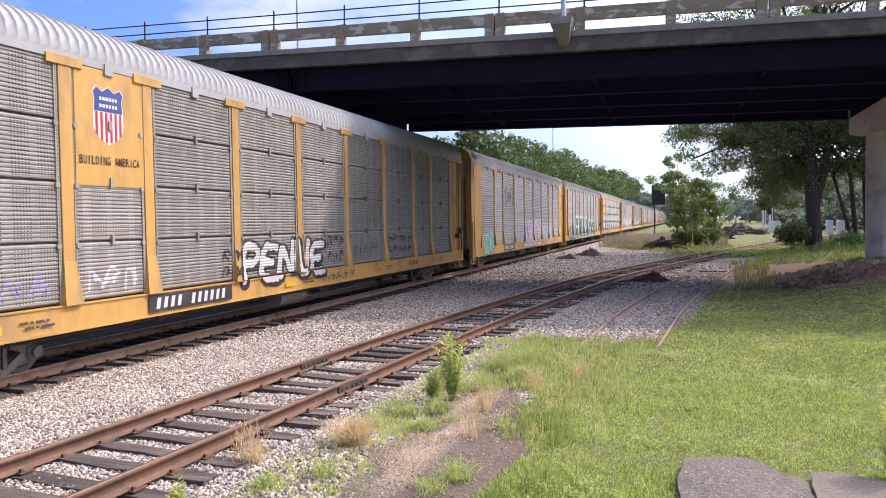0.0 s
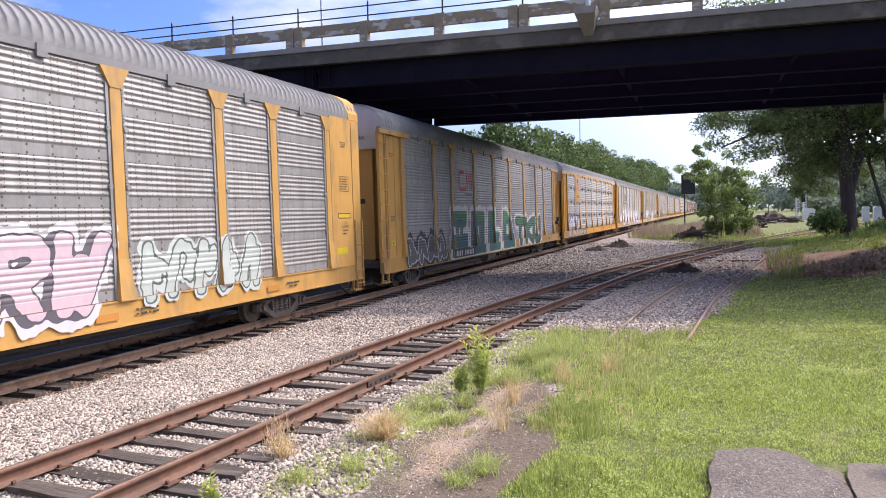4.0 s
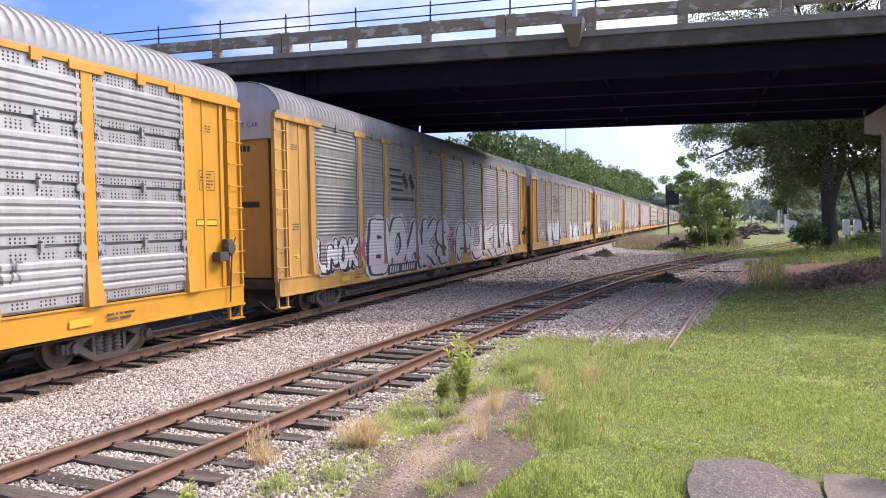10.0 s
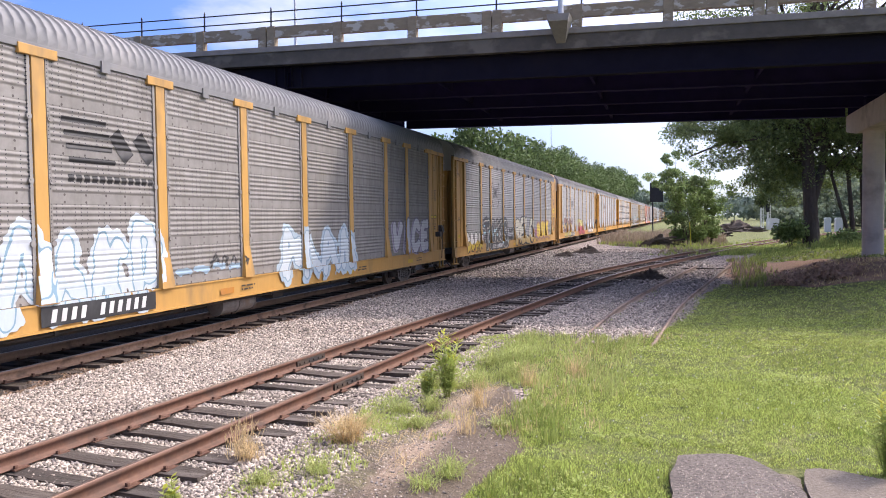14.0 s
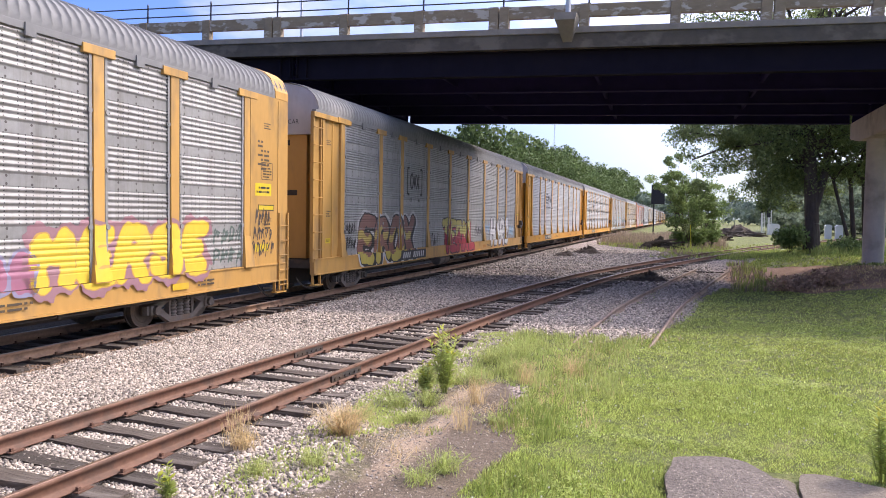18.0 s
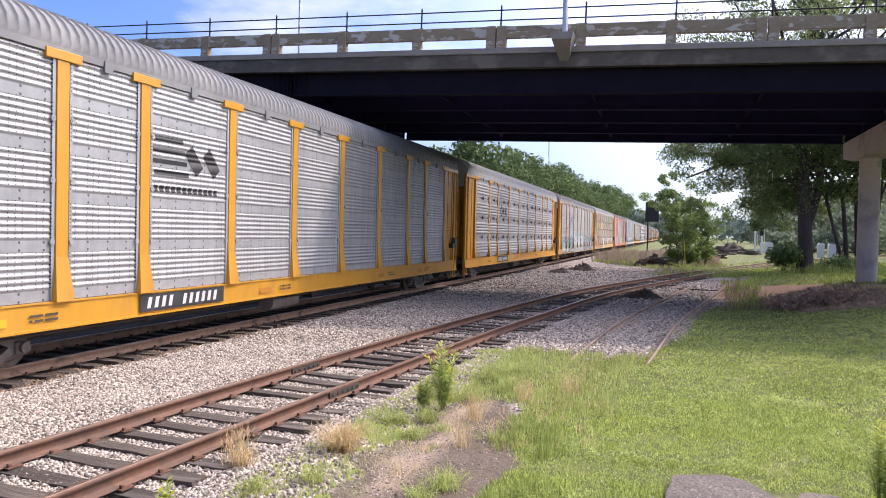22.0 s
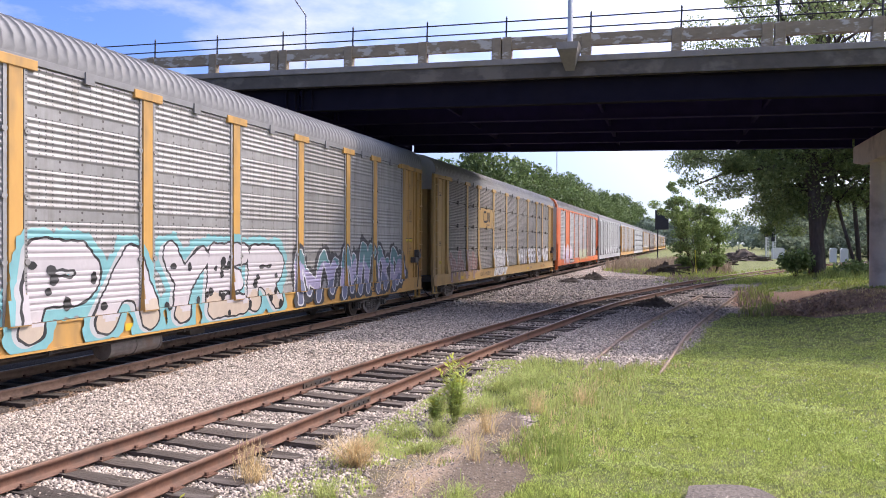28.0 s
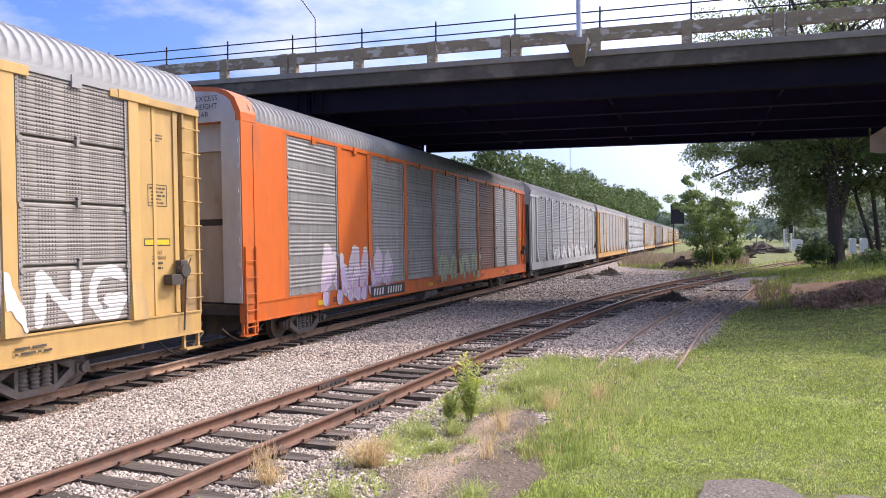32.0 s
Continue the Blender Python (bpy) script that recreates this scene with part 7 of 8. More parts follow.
def big_blocks(car, kind, z0, z1):
    """Heavy block letters: white glow, grey side, light green edge, teal face and a small hole."""
    shapes, h = [], z1 - z0
    for name, u0, u1 in (("waist", 6.4, 8.35), ("square", 8.95, 10.85), ("foot", 11.4, 13.2), ("bow", 13.75, 15.7)):
        outline, hole = BLOCKS[name]
        w = u1 - u0
        ring = [(u0 + w * x, z0 + h * z) for x, z in outline]
        cut = hole and [(u0 + w * (hole[0] + a * hole[2]), z0 + h * (hole[1] + b * hole[3])) for a, b in ((-1.3, -1.3), (1.3, -1.3), (1.1, 1.3), (-1.1, 1.3))]
        shapes.append((ring, cut))
    teal, rim = (0.012, 0.1, 0.13), (0.09, 0.34, 0.1)
    graf(car, kind, "", 6.2, 15.9, z0, z1, -0.045, ((0.55, teal), (0.78, (0.014, 0.115, 0.14)), (9, (0.03, 0.2, 0.07))), rim, 0.045, (0.68, 0.66, 0.67), 0.2, (0.1, 0.1, 0.103), (-0.2, 0.02), 24, label="large teal block graffiti letters with green edges", shapes=shapes)


def ring_distance(pts, Y, Zg):
    """Distance to a closed outline, below zero inside it."""
    d, inside = np.full(Y.shape, 9.0), np.zeros(Y.shape, bool)
    for (ax, az), (bx, bz) in zip(pts, pts[1:] + pts[:1]):
        ex, ez = bx - ax, bz - az
        t = np.clip(((Y - ax) * ex + (Zg - az) * ez) / (ex * ex + ez * ez + 1e-9), 0, 1)
        d = np.minimum(d, np.hypot(Y - ax - t * ex, Zg - az - t * ez))
        if ez:
            inside ^= ((az > Zg) != (bz > Zg)) & (Y < ax + ex * (Zg - az) / ez)
    return np.where(inside, -d, d)


def number_bars(car, kind, u, z0, z1, colour, n=(4, 6), w=0.205, lift=0.016):
    """A wagon's number kept as slanted bars in two groups."""
    x = u
    for k in n:
        for _ in range(k):
            bm = bmesh.new()
            h = z1 - z0
            bm.faces.new([bm.verts.new((a, b, 0)) for a, b in ((x, z0), (x + w * 0.5, z0), (x + w * 0.5 + 0.22 * h, z1), (x + 0.22 * h, z1))])
            lay(car, "lettering", bm, kind, ((9, colour),), lift, "slanted number bars on the sill")
            x += w
        x += w * 1.1


def furniture(car, kind, seed, number=True, dark=(0.08, 0.06, 0.04), flush_end=False):
    """Small stencils, sill plates and reflective strips that every wagon carries."""
    rng = random.Random(seed)
    if number:
        patch(car, kind, 6.5, 9.15, 0.92, 1.25, (0.035, 0.035, 0.037), "number_plate", "black plate with white lettering", 0.012)
        number_bars(car, kind, 6.68, 0.98, 1.19, WHITE)
    for u in (3.4, 11.2, 17.6, 22.2):
        u += rng.uniform(-0.6, 0.6)
        patch(car, kind, u, u + 0.5, 0.97, 1.1, rng.choice(((0.75, 0.48, 0.02), (0.62, 0.25, 0.03))), "reflector_strip", "yellow reflective strip", 0.004)
        bars(car, kind, u + 0.8, u + 1.5, 0.98, 1.14, dark, 7, seed + int(u), 2, lift=0.004)
    for z, h in ((4.5, 0.16), (2.45, 0.2)):
        bars(car, kind, 0.82, 1.16, z, z + h, dark, 8, seed + 3, 3, lift=0.003, plate=1.503)
    # stencils on the rear end sheet: a ruled table, a clearance notice and a yellow strip
    p = 1.588 if flush_end else 1.503
    u = 26.1 if not flush_end else 26.25
    bars(car, kind, u - 0.17, u + 0.17, 4.55, 4.72, dark, 8, seed + 4, 3, lift=0.003, plate=p)
    outline_of(car, kind, [(u - 0.25, 3.35), (u + 0.25, 3.35), (u + 0.25, 3.75), (u - 0.25, 3.75), (u - 0.25, 3.35)], dark, 0.008, "lettering", "ruled stencil table", 0.003, p)
    bars(car, kind, u - 0.22, u + 0.22, 3.38, 3.72, dark, 9, seed + 5, 5, lift=0.003, plate=p)
    patch(car, kind, u - 0.36, u + 0.3, 2.62, 2.72, (0.75, 0.55, 0.02), "warning_plate", "yellow strip edged in black", 0.005, p)
    patch(car, kind, u - 0.38, u + 0.32, 2.6, 2.74, BLACK, "warning_plate", "yellow strip edged in black", 0.003, p)
    if rng.random() < 0.7:
        for k, text in enumerate(("DECK", "CLEARANCE")):
            half = 0.1 if k == 0 else 0.2
            word(car, kind, text, u - half, u + half, 2.44 - 0.1 * k, 2.51 - 0.1 * k, ((9, dark),), wild=0.0, name="lettering", label="small black stencilled words", plate=p)
        bars(car, kind, u - 0.18, u + 0.18, 2.14, 2.32, dark, 7, seed + 6, 2, lift=0.003, plate=p)
    patch(car, kind, 25.75, 26.35, 1.62, 1.8, (0.75, 0.55, 0.02), "warning_plate", "yellow warning plate", 0.003, p) if flush_end else None
    # small yellow notice near the front ladder
    patch(car, kind, 0.85, 1.15, 1.7, 1.84, (0.75, 0.55, 0.02), "warning_plate", "yellow warning plate", 0.003, 1.503)
    bars(car, kind, 0.87, 1.13, 1.72, 1.82, dark, 6, seed + 8, 2, lift=0.006, plate=1.503)


PINK = (0.66, 0.5, 0.55)


def build_train():
    cars = {}
    # wagon with a shield plate and fine grey screens
    c = cars[0] = car_carrier(0, YELLOW_OLD, STEEL_B, "B", ROOF_WHITE, "yellow-framed car carrier with fine grey screens, white roof and black graffiti")
    part("panel_plate", boxed(1.55, 1.562, 4.83, 6.52, 3.27, 5.28), YELLOW_OLD, c, "yellow plate with a shield")
    shield(c, 5.66, 4.5, 0.95, 1.563)
    word(c, "B", "BUILDING AMERICA", 4.96, 6.4, 3.64, 3.78, ((9, BLACK),), wild=0.0, name="lettering", label="black lettering under the shield", plate=1.563)
    graf(c, "B", "PENUE", 9.6, 13.7, 1.12, 2.15, 0.1, ((9, (0.66, 0.64, 0.62)),), BLACK, 0.055, None, 0, BLACK, (0.06, -0.03), 3, 0.1, 0.9, label="white bubble graffiti letters with heavy black outlines")
    tag(c, "B", 8.9, 9.6, 1.3, 2.1, BLACK, 2, 0.02, loops=2)
    tag(c, "B", 13.9, 15.0, 1.4, 2.3, BLACK, 3, 0.018, loops=3)
    tag(c, "B", 18.3, 20.7, 1.45, 2.2, BLACK, 4, 0.02)
    tag(c, "B", 5.0, 6.3, 1.4, 1.95, (0.62, 0.62, 0.64), 5, 0.03, loops=3)
    tag(c, "B", 2.2, 4.4, 1.35, 1.9, (0.34, 0.3, 0.5), 6, 0.03, loops=4)
    tag(c, "B", 15.6, 17.6, 1.5, 2.1, (0.1, 0.1, 0.11), 7, 0.018, loops=5)
    tag(c, "B", 13.4, 15.6, 0.93, 1.2, (0.05, 0.1, 0.08), 9, 0.018, loops=5)
    bars(c, "B", 20.2, 21.2, 0.95, 1.2, (0.45, 0.05, 0.03), 3, 3, 1, "logo", "red company mark")
    # silver wagon with pink and green graffiti
    c = cars[1] = car_carrier(1, YELLOW_OLD, STEEL_A, "A", ROOF_GREY, "yellow-framed car carrier with silver ribbed screens and pink and green graffiti", True, (True, True), door_paint=PALE_DOOR)
    framed_mark(c, "A", 8.05, 3.95, 1.7)
    graf(c, "A", "###", 2.2, 4.3, 0.95, 2.05, 0.1, ((0.5, (0.04, 0.4, 0.25)), (9, (0.12, 0.5, 0.36))), (0.62, 0.72, 0.68), 0.06, None, 0, (0.03, 0.3, 0.2), (0.1, -0.06), 11, 0.0, 0.8, label="bright green graffiti with white outlines")
    graf(c, "A", "ANDRW", 12.1, 17.7, 1.12, 2.5, 0.17, ((9, PINK),), (0.1, 0.09, 0.11), 0.035, (0.7, 0.68, 0.7), 0.11, (0.12, 0.11, 0.13), (-0.16, -0.02), 12, 0.28, 0.5, False, label="pink graffiti letters with dark shades and a white glow")
    graf(c, "A", "#####", 18.5, 22.2, 1.15, 2.35, 0.11, ((9, (0.52, 0.58, 0.53)),), (0.1, 0.14, 0.12), 0.04, (0.6, 0.64, 0.62), 0.06, seed=13, lean=0.2, label="pale green graffiti outlined in dark green")
    tag(c, "A", 0.7, 1.6, 1.8, 2.3, BLACK, 8, 0.015)
    # silver wagon with large green graffiti
    c = cars[2] = car_carrier(2, YELLOW_OLD, STEEL_A, "A", ROOF_GREY, "silver car carrier with large teal and green graffiti letters")
    loop_mark(c, "A", 8.3, 4.0, 1.7, (0.5, 0.04, 0.05))
    big_blocks(c, "A", 0.92, 2.75)
    graf(c, "A", "TKU", 16.2, 21.9, 0.95, 2.45, 0.2, ((0.5, (0.012, 0.1, 0.065)), (0.8, (0.014, 0.12, 0.07)), (9, (0.03, 0.17, 0.05))), BLACK, 0.05, (0.68, 0.66, 0.66), 0.16, (0.14, 0.14, 0.145), (-0.14, -0.02), 22, 0.12, 0.4, False, label="green graffiti letters with black and white edges")
    graf(c, "A", "####", 1.9, 5.7, 0.9, 1.95, 0.14, ((9, (0.13, 0.13, 0.135)),), (0.66, 0.66, 0.65), 0.04, (0.05, 0.05, 0.052), 0.14, seed=23, lean=0.2, label="dark grey graffiti with white outlines")
    # bright wagon with a shield plate
    c = cars[3] = car_carrier(3, YELLOW_NEW, STEEL_C, "C", ROOF_WHITE, "bright yellow car carrier with shiny screens and a shield plate")
    part("panel_plate", boxed(1.57, 1.582, 4.83, 6.52, 3.3, 5.28), YELLOW_NEW, c, "yellow plate with a shield")
    shield(c, 5.66, 4.55, 0.95, 1.583)
    word(c, "C", "BUILDING AMERICA", 4.96, 6.4, 3.66, 3.8, ((9, BLACK),), wild=0.0, name="lettering", label="black lettering under the shield", plate=1.583)
    graf(c, "C", "BRETA", 1.75, 6.4, 0.92, 2.4, 0.15, ((0.28, (0.66, 0.5, 0.24)), (0.5, (0.66, 0.6, 0.66)), (9, (0.72, 0.71, 0.72))), BLACK, 0.05, (0.36, 0.26, 0.44), 0.09, BLACK, (-0.1, 0.02), 31, 0.12, 0.7, label="white and tan graffiti letters outlined in black over purple")
    graf(c, "C", "##", 0.9, 1.7, 0.9, 1.7, 0.07, ((9, (0.42, 0.3, 0.48)),), seed=32, label="purple graffiti")
    tag(c, "C", 6.2, 7.0, 1.15, 2.15, BLACK, 8, 0.018, loops=3)
    tag(c, "C", 7.7, 9.0, 1.72, 2.12, BLACK, 9, 0.016)
    tag(c, "C", 20.0, 21.6, 1.7, 2.2, (0.15, 0.15, 0.16), 10, 0.02)
    bars(c, "C", 18.0, 18.9, 0.95, 1.2, (0.45, 0.08, 0.03), 3, 3, 1, "logo", "red company mark")
    # wagon with white and pink letters
    c = cars[4] = car_carrier(4, YELLOW_OLD, STEEL_A, "A", ROOF_GREY, "silver car carrier with tall white graffiti letters outlined in black")
    striped_mark(c, "A", 8.1, 4.05, 2.2)
    graf(c, "A", "LNOK", 1.9, 4.5, 1.3, 2.2, 0.1, ((9, WHITE),), BLACK, 0.045, (0.6, 0.48, 0.5), 0.04, BLACK, (0.06, -0.05), 41, 0.05, 0.8, label="white graffiti letters outlined in black")
    graf(c, "A", "BOAKS", 5.3, 13.0, 1.0, 2.8, 0.25, ((0.3, (0.72, 0.62, 0.66)), (9, (0.76, 0.75, 0.76))), BLACK, 0.045, (0.68, 0.62, 0.63), 0.1, (0.03, 0.07, 0.07), (-0.15, -0.02), 42, 0.12, 0.9, False, label="white graffiti letters outlined in black over pink", taper=0.08)
    graf(c, "A", "PUKER", 14.0, 23.8, 0.95, 2.5, 0.25, ((0.25, (0.72, 0.6, 0.63)), (9, (0.8, 0.78, 0.77))), BLACK, 0.05, (0.74, 0.68, 0.68), 0.1, BLACK, (-0.1, -0.04), 43, 0.15, 1.0, label="white graffiti letters outlined in black over red")
    for i, u in enumerate((4.9, 5.2, 7.7, 10.2, 13.2, 13.6, 15.6, 17.9, 20.0, 22.3, 23.9)):
        dr = random.Random(960 + i)
        bm = bmesh.new()
        fan(bm, blob(dr, u, dr.uniform(1.4, 2.3), dr.uniform(0.3, 0.5), dr.uniform(0.2, 0.4), 12, 0.3))
        lay(c, "graffiti", bm, "A", ((9, (0.5, 0.08, 0.14)),), 0.003, "red paint patch behind the letters")
    # dull wagon with pale blue graffiti
    c = cars[5] = car_carrier(5, YELLOW_OLD, STEEL_A_OLD, "A", ROOF_GREY, "dull grey car carrier with pale blue graffiti")
    striped_mark(c, "A", 8.2, 3.95, 2.2)
    graf(c, "A", "CROKE", 2.15, 4.0, 1.5, 2.05, 0.022, ((9, (0.7, 0.7, 0.7)),), seed=51, lean=0.0, wild=0.9, cell=0.025, label="thin white graffiti letters")
    tag(c, "A", 2.2, 2.9, 2.2, 2.5, (0.6, 0.6, 0.6), 56, 0.018, loops=3)
    graf(c, "A", "#####", 5.0, 9.4, 0.95, 2.6, 0.12, ((0.45, (0.6, 0.7, 0.76)), (9, (0.68, 0.73, 0.76))), (0.24, 0.4, 0.5), 0.035, (0.62, 0.7, 0.75), 0.1, seed=52, lean=0.1, label="pale blue graffiti with blue outlines")
    graf(c, "A", "####", 13.8, 18.3, 1.0, 2.45, 0.13, ((9, (0.66, 0.74, 0.78)),), (0.3, 0.42, 0.52), 0.035, (0.5, 0.62, 0.7), 0.09, seed=53, lean=0.0, label="pale blue graffiti with grey-blue outlines")
    tag(c, "A", 11.0, 12.4, 1.5, 1.9, (0.05, 0.05, 0.05), 57, 0.02, loops=4)
    tag(c, "A", 9.8, 12.2, 1.45, 1.65, (0.36, 0.5, 0.62), 58, 0.05, loops=4)
    graf(c, "A", "VICE", 21.4, 25.3, 1.3, 2.6, 0.16, ((9, (0.68, 0.68, 0.7)),), (0.2, 0.17, 0.24), 0.05, None, 0, (0.5, 0.45, 0.55), (-0.1, -0.04), 54, 0.15, label="white graffiti letters with lilac shades")
    # silver wagon with black, white and yellow graffiti
    c = cars[6] = car_carrier(6, YELLOW_OLD, STEEL_A, "A", ROOF_GREY, "silver car carrier with black and white graffiti and a yellow piece", False, (False, True))
    framed_mark(c, "A", 7.7, 3.95, 1.6)
    graf(c, "A", "####", 1.9, 4.8, 0.93, 1.9, 0.11, ((0.5, (0.7, 0.5, 0.05)), (9, WHITE)), BLACK, 0.05, seed=60, label="yellow and white graffiti outlined in black")
    graf(c, "A", "TAKS", 5.0, 10.5, 0.95, 2.45, 0.17, ((9, (0.05, 0.052, 0.056)),), (0.66, 0.62, 0.52), 0.05, (0.05, 0.05, 0.052), 0.16, seed=61, lean=0.1, wild=0.7, rounded=False, label="black graffiti letters edged in cream")
    for i in range(12):
        dr = random.Random(940 + i)
        bm = bmesh.new()
        fan(bm, blob(dr, dr.uniform(5.2, 10.4), dr.uniform(1.0, 2.3), dr.uniform(0.1, 0.22), dr.uniform(0.05, 0.1), 10, 0.2))
        lay(c, "graffiti", bm, "A", ((9, (0.4, 0.62, 0.68)),), 0.018, "pale blue paint patch")
    tag(c, "A", 10.9, 11.9, 1.2, 2.1, BLACK, 65, 0.02)
    graf(c, "A", "RELC", 12.5, 18.2, 0.95, 2.65, 0.22, ((0.25, (0.62, 0.42, 0.14)), (9, (0.7, 0.66, 0.5))), BLACK, 0.065, None, 0, BLACK, (-0.1, -0.06), 62, 0.12, 1.2, label="cream graffiti letters with thick black outlines")
    graf(c, "A", "MERSE", 19.5, 24.0, 1.2, 2.3, 0.165, ((9, (0.85, 0.6, 0.05)),), (0.62, 0.36, 0.08), 0.025, (0.36, 0.19, 0.22), 0.1, seed=63, lean=0.12, wild=1.0, label="yellow bubble graffiti letters over dull red")
    graf(c, "A", "##", 18.6, 19.6, 1.2, 1.9, 0.12, ((9, (0.4, 0.16, 0.24)),), (0.3, 0.28, 0.4), 0.05, seed=67, label="dull red and violet graffiti")
    tag(c, "A", 24.15, 25.3, 1.35, 2.3, (0.13, 0.17, 0.15), 64, 0.025, loops=4)
    for i, (za, zb) in enumerate(((1.45, 1.95), (1.85, 2.25), (2.2, 2.75))):
        tag(c, "A", 25.55 + 0.1 * i, 26.6 - 0.1 * i, za, zb, (0.09, 0.07, 0.06), 66 + i, 0.015, plate=1.586)
    patch(c, "A", 25.75, 26.45, 2.95, 3.25, (0.85, 0.62, 0.02), "warning_plate", "yellow warning plate", 0.003, 1.586)
    bars(c, "A", 25.8, 26.4, 3.0, 3.2, BLACK, 7, 4, 2, "lettering", "small black lettering", 0.006, 1.586)
    bars(c, "A", 25.85, 26.4, 3.55, 4.3, (0.12, 0.08, 0.05), 4, 9, 7, "lettering", "small dark stencilled lettering", 0.003, 1.586)
    # silver wagon with brown and red graffiti
    c = cars[7] = car_carrier(7, YELLOW_OLD, STEEL_D, "D", ROOF_GREY, "silver car carrier with brown, yellow and red graffiti")
    framed_mark(c, "D", 8.0, 3.8, 1.55)
    tag(c, "D", 1.9, 2.8, 1.4, 2.4, BLACK, 70, 0.018)
    graf(c, "D", "EROX", 3.0, 8.0, 0.92, 2.55, 0.2, ((0.25, (0.62, 0.5, 0.1)), (0.5, (0.3, 0.13, 0.1)), (0.66, (0.6, 0.45, 0.12)), (9, (0.3, 0.15, 0.12))), BLACK, 0.055, (0.66, 0.66, 0.66), 0.08, BLACK, (0.12, -0.06), 71, 0.1, 1.0, label="brown and yellow graffiti letters outlined in black")
    graf(c, "D", "TERKL", 11.4, 16.2, 0.92, 2.4, 0.17, ((0.52, (0.5, 0.04, 0.07)), (9, (0.66, 0.58, 0.16))), BLACK, 0.045, None, 0, (0.4, 0.03, 0.06), (0.1, -0.08), 72, 0.1, 0.9, False, label="red and yellow graffiti letters outlined in black")
    tag(c, "D", 9.6, 10.9, 1.3, 2.05, BLACK, 75, 0.02, loops=4)
    tag(c, "D", 16.5, 18.0, 1.55, 2.2, BLACK, 76, 0.022, loops=4)
    tag(c, "D", 18.4, 19.3, 1.6, 2.3, (0.25, 0.42, 0.62), 77, 0.03, loops=3)
    graf(c, "D", "HARO", 19.5, 23.5, 0.95, 2.5, 0.15, ((9, WHITE),), (0.1, 0.09, 0.09), 0.04, None, 0, (0.14, 0.13, 0.13), (-0.1, -0.02), 73, 0.16, 1.1, False, label="white graffiti letters outlined in black")
    graf(c, "D", "##", 23.85, 24.9, 1.45, 2.0, 0.06, ((9, (0.3, 0.5, 0.68)),), (0.55, 0.62, 0.68), 0.03, seed=74, label="small blue graffiti")
    # clean bright wagon
    c = cars[8] = car_carrier(8, YELLOW_NEW, STEEL_A_NEW, "A", ROOF_GREY, "clean bright yellow-framed car carrier with silver ribbed screens")
    striped_mark(c, "A", 7.9, 3.9, 2.2)
    c = cars[9] = car_carrier(9, YELLOW_NEW, STEEL_C, "C", ROOF_WHITE, "clean yellow-framed car carrier with bright screens in rows")
    framed_mark(c, "C", 7.95, 3.8, 1.6, False)
    # wagon with teal and black graffiti
    c = cars[10] = car_carrier(10, YELLOW_OLD, STEEL_A, "A", ROOF_GREY, "silver car carrier with teal, grey and purple graffiti")
    framed_mark(c, "A", 7.85, 3.95, 1.5)
    graf(c, "A", "#####", 1.9, 8.9, 0.93, 2.25, 0.14, ((0.3, (0.5, 0.55, 0.5)), (9, (0.06, 0.2, 0.22))), (0.68, 0.68, 0.67), 0.05, (0.07, 0.065, 0.065), 0.16, seed=101, lean=0.2, label="teal graffiti with white outlines over dark grey")
    graf(c, "A", "PAYER", 9.6, 17.2, 0.93, 2.55, 0.22, ((0.25, (0.56, 0.46, 0.36)), (9, (0.58, 0.54, 0.55))), BLACK, 0.045, (0.2, 0.46, 0.48), 0.15, (0.5, 0.5, 0.5), (-0.1, -0.02), 102, 0.1, 0.8, False, label="grey and tan graffiti letters over teal outlined in black")
    for i in range(26):
        dr = random.Random(900 + i)
        bm = bmesh.new()
        fan(bm, blob(dr, dr.uniform(9.8, 17.0), dr.uniform(0.95, 2.2), dr.uniform(0.05, 0.1), dr.uniform(0.06, 0.12), 10, 0.1))
        lay(c, "graffiti", bm, "A", ((9, BLACK),), 0.018, "round black paint dot")
    graf(c, "A", "######", 17.7, 25.4, 0.93, 2.6, 0.13, ((0.3, (0.16, 0.18, 0.28)), (0.6, (0.4, 0.36, 0.52)), (9, (0.12, 0.26, 0.27))), (0.68, 0.68, 0.7), 0.035, (0.06, 0.06, 0.062), 0.13, seed=103, lean=0.15, label="purple and teal graffiti edged in white over black")
    # grey wagon with white block letters
    c = cars[11] = car_carrier(11, YELLOW_PALE, STEEL_B, "B", ROOF_WHITE, "pale yellow car carrier with fine grey screens and white block letters")
    part("panel_plate", boxed(1.55, 1.56, 6.82, 9.33, 3.33, 4.29), YELLOW_PALE, c, "yellow plate with a black mark")
    loop_mark(c, "B", 8.1, 3.88, 1.2, BLACK, 1.561)
    graf(c, "B", "####", 1.95, 6.5, 0.95, 2.45, 0.1, ((9, (0.34, 0.2, 0.175)),), (0.58, 0.5, 0.48), 0.03, None, 0, (0.36, 0.22, 0.19), (0.08, -0.04), 111, 0.1, 1.0, label="faint pink-brown graffiti with pale outlines")
    number_bars(c, "B", 6.75, 0.98, 1.16, BLACK, (3, 6), 0.19)
    graf(c, "B", "####", 9.5, 12.4, 0.93, 2.35, 0.1, ((9, (0.66, 0.64, 0.62)),), BLACK, 0.03, WHITE, 0.12, seed=112, lean=0.05, wild=0.6, label="white graffiti drawn over with black lines")
    graf(c, "B", "WHISPER", 15.3, 20.7, 1.32, 2.25, 0.085, ((9, WHITE),), seed=113, lean=0.0, wild=0.45, rounded=False, label="white block letters")
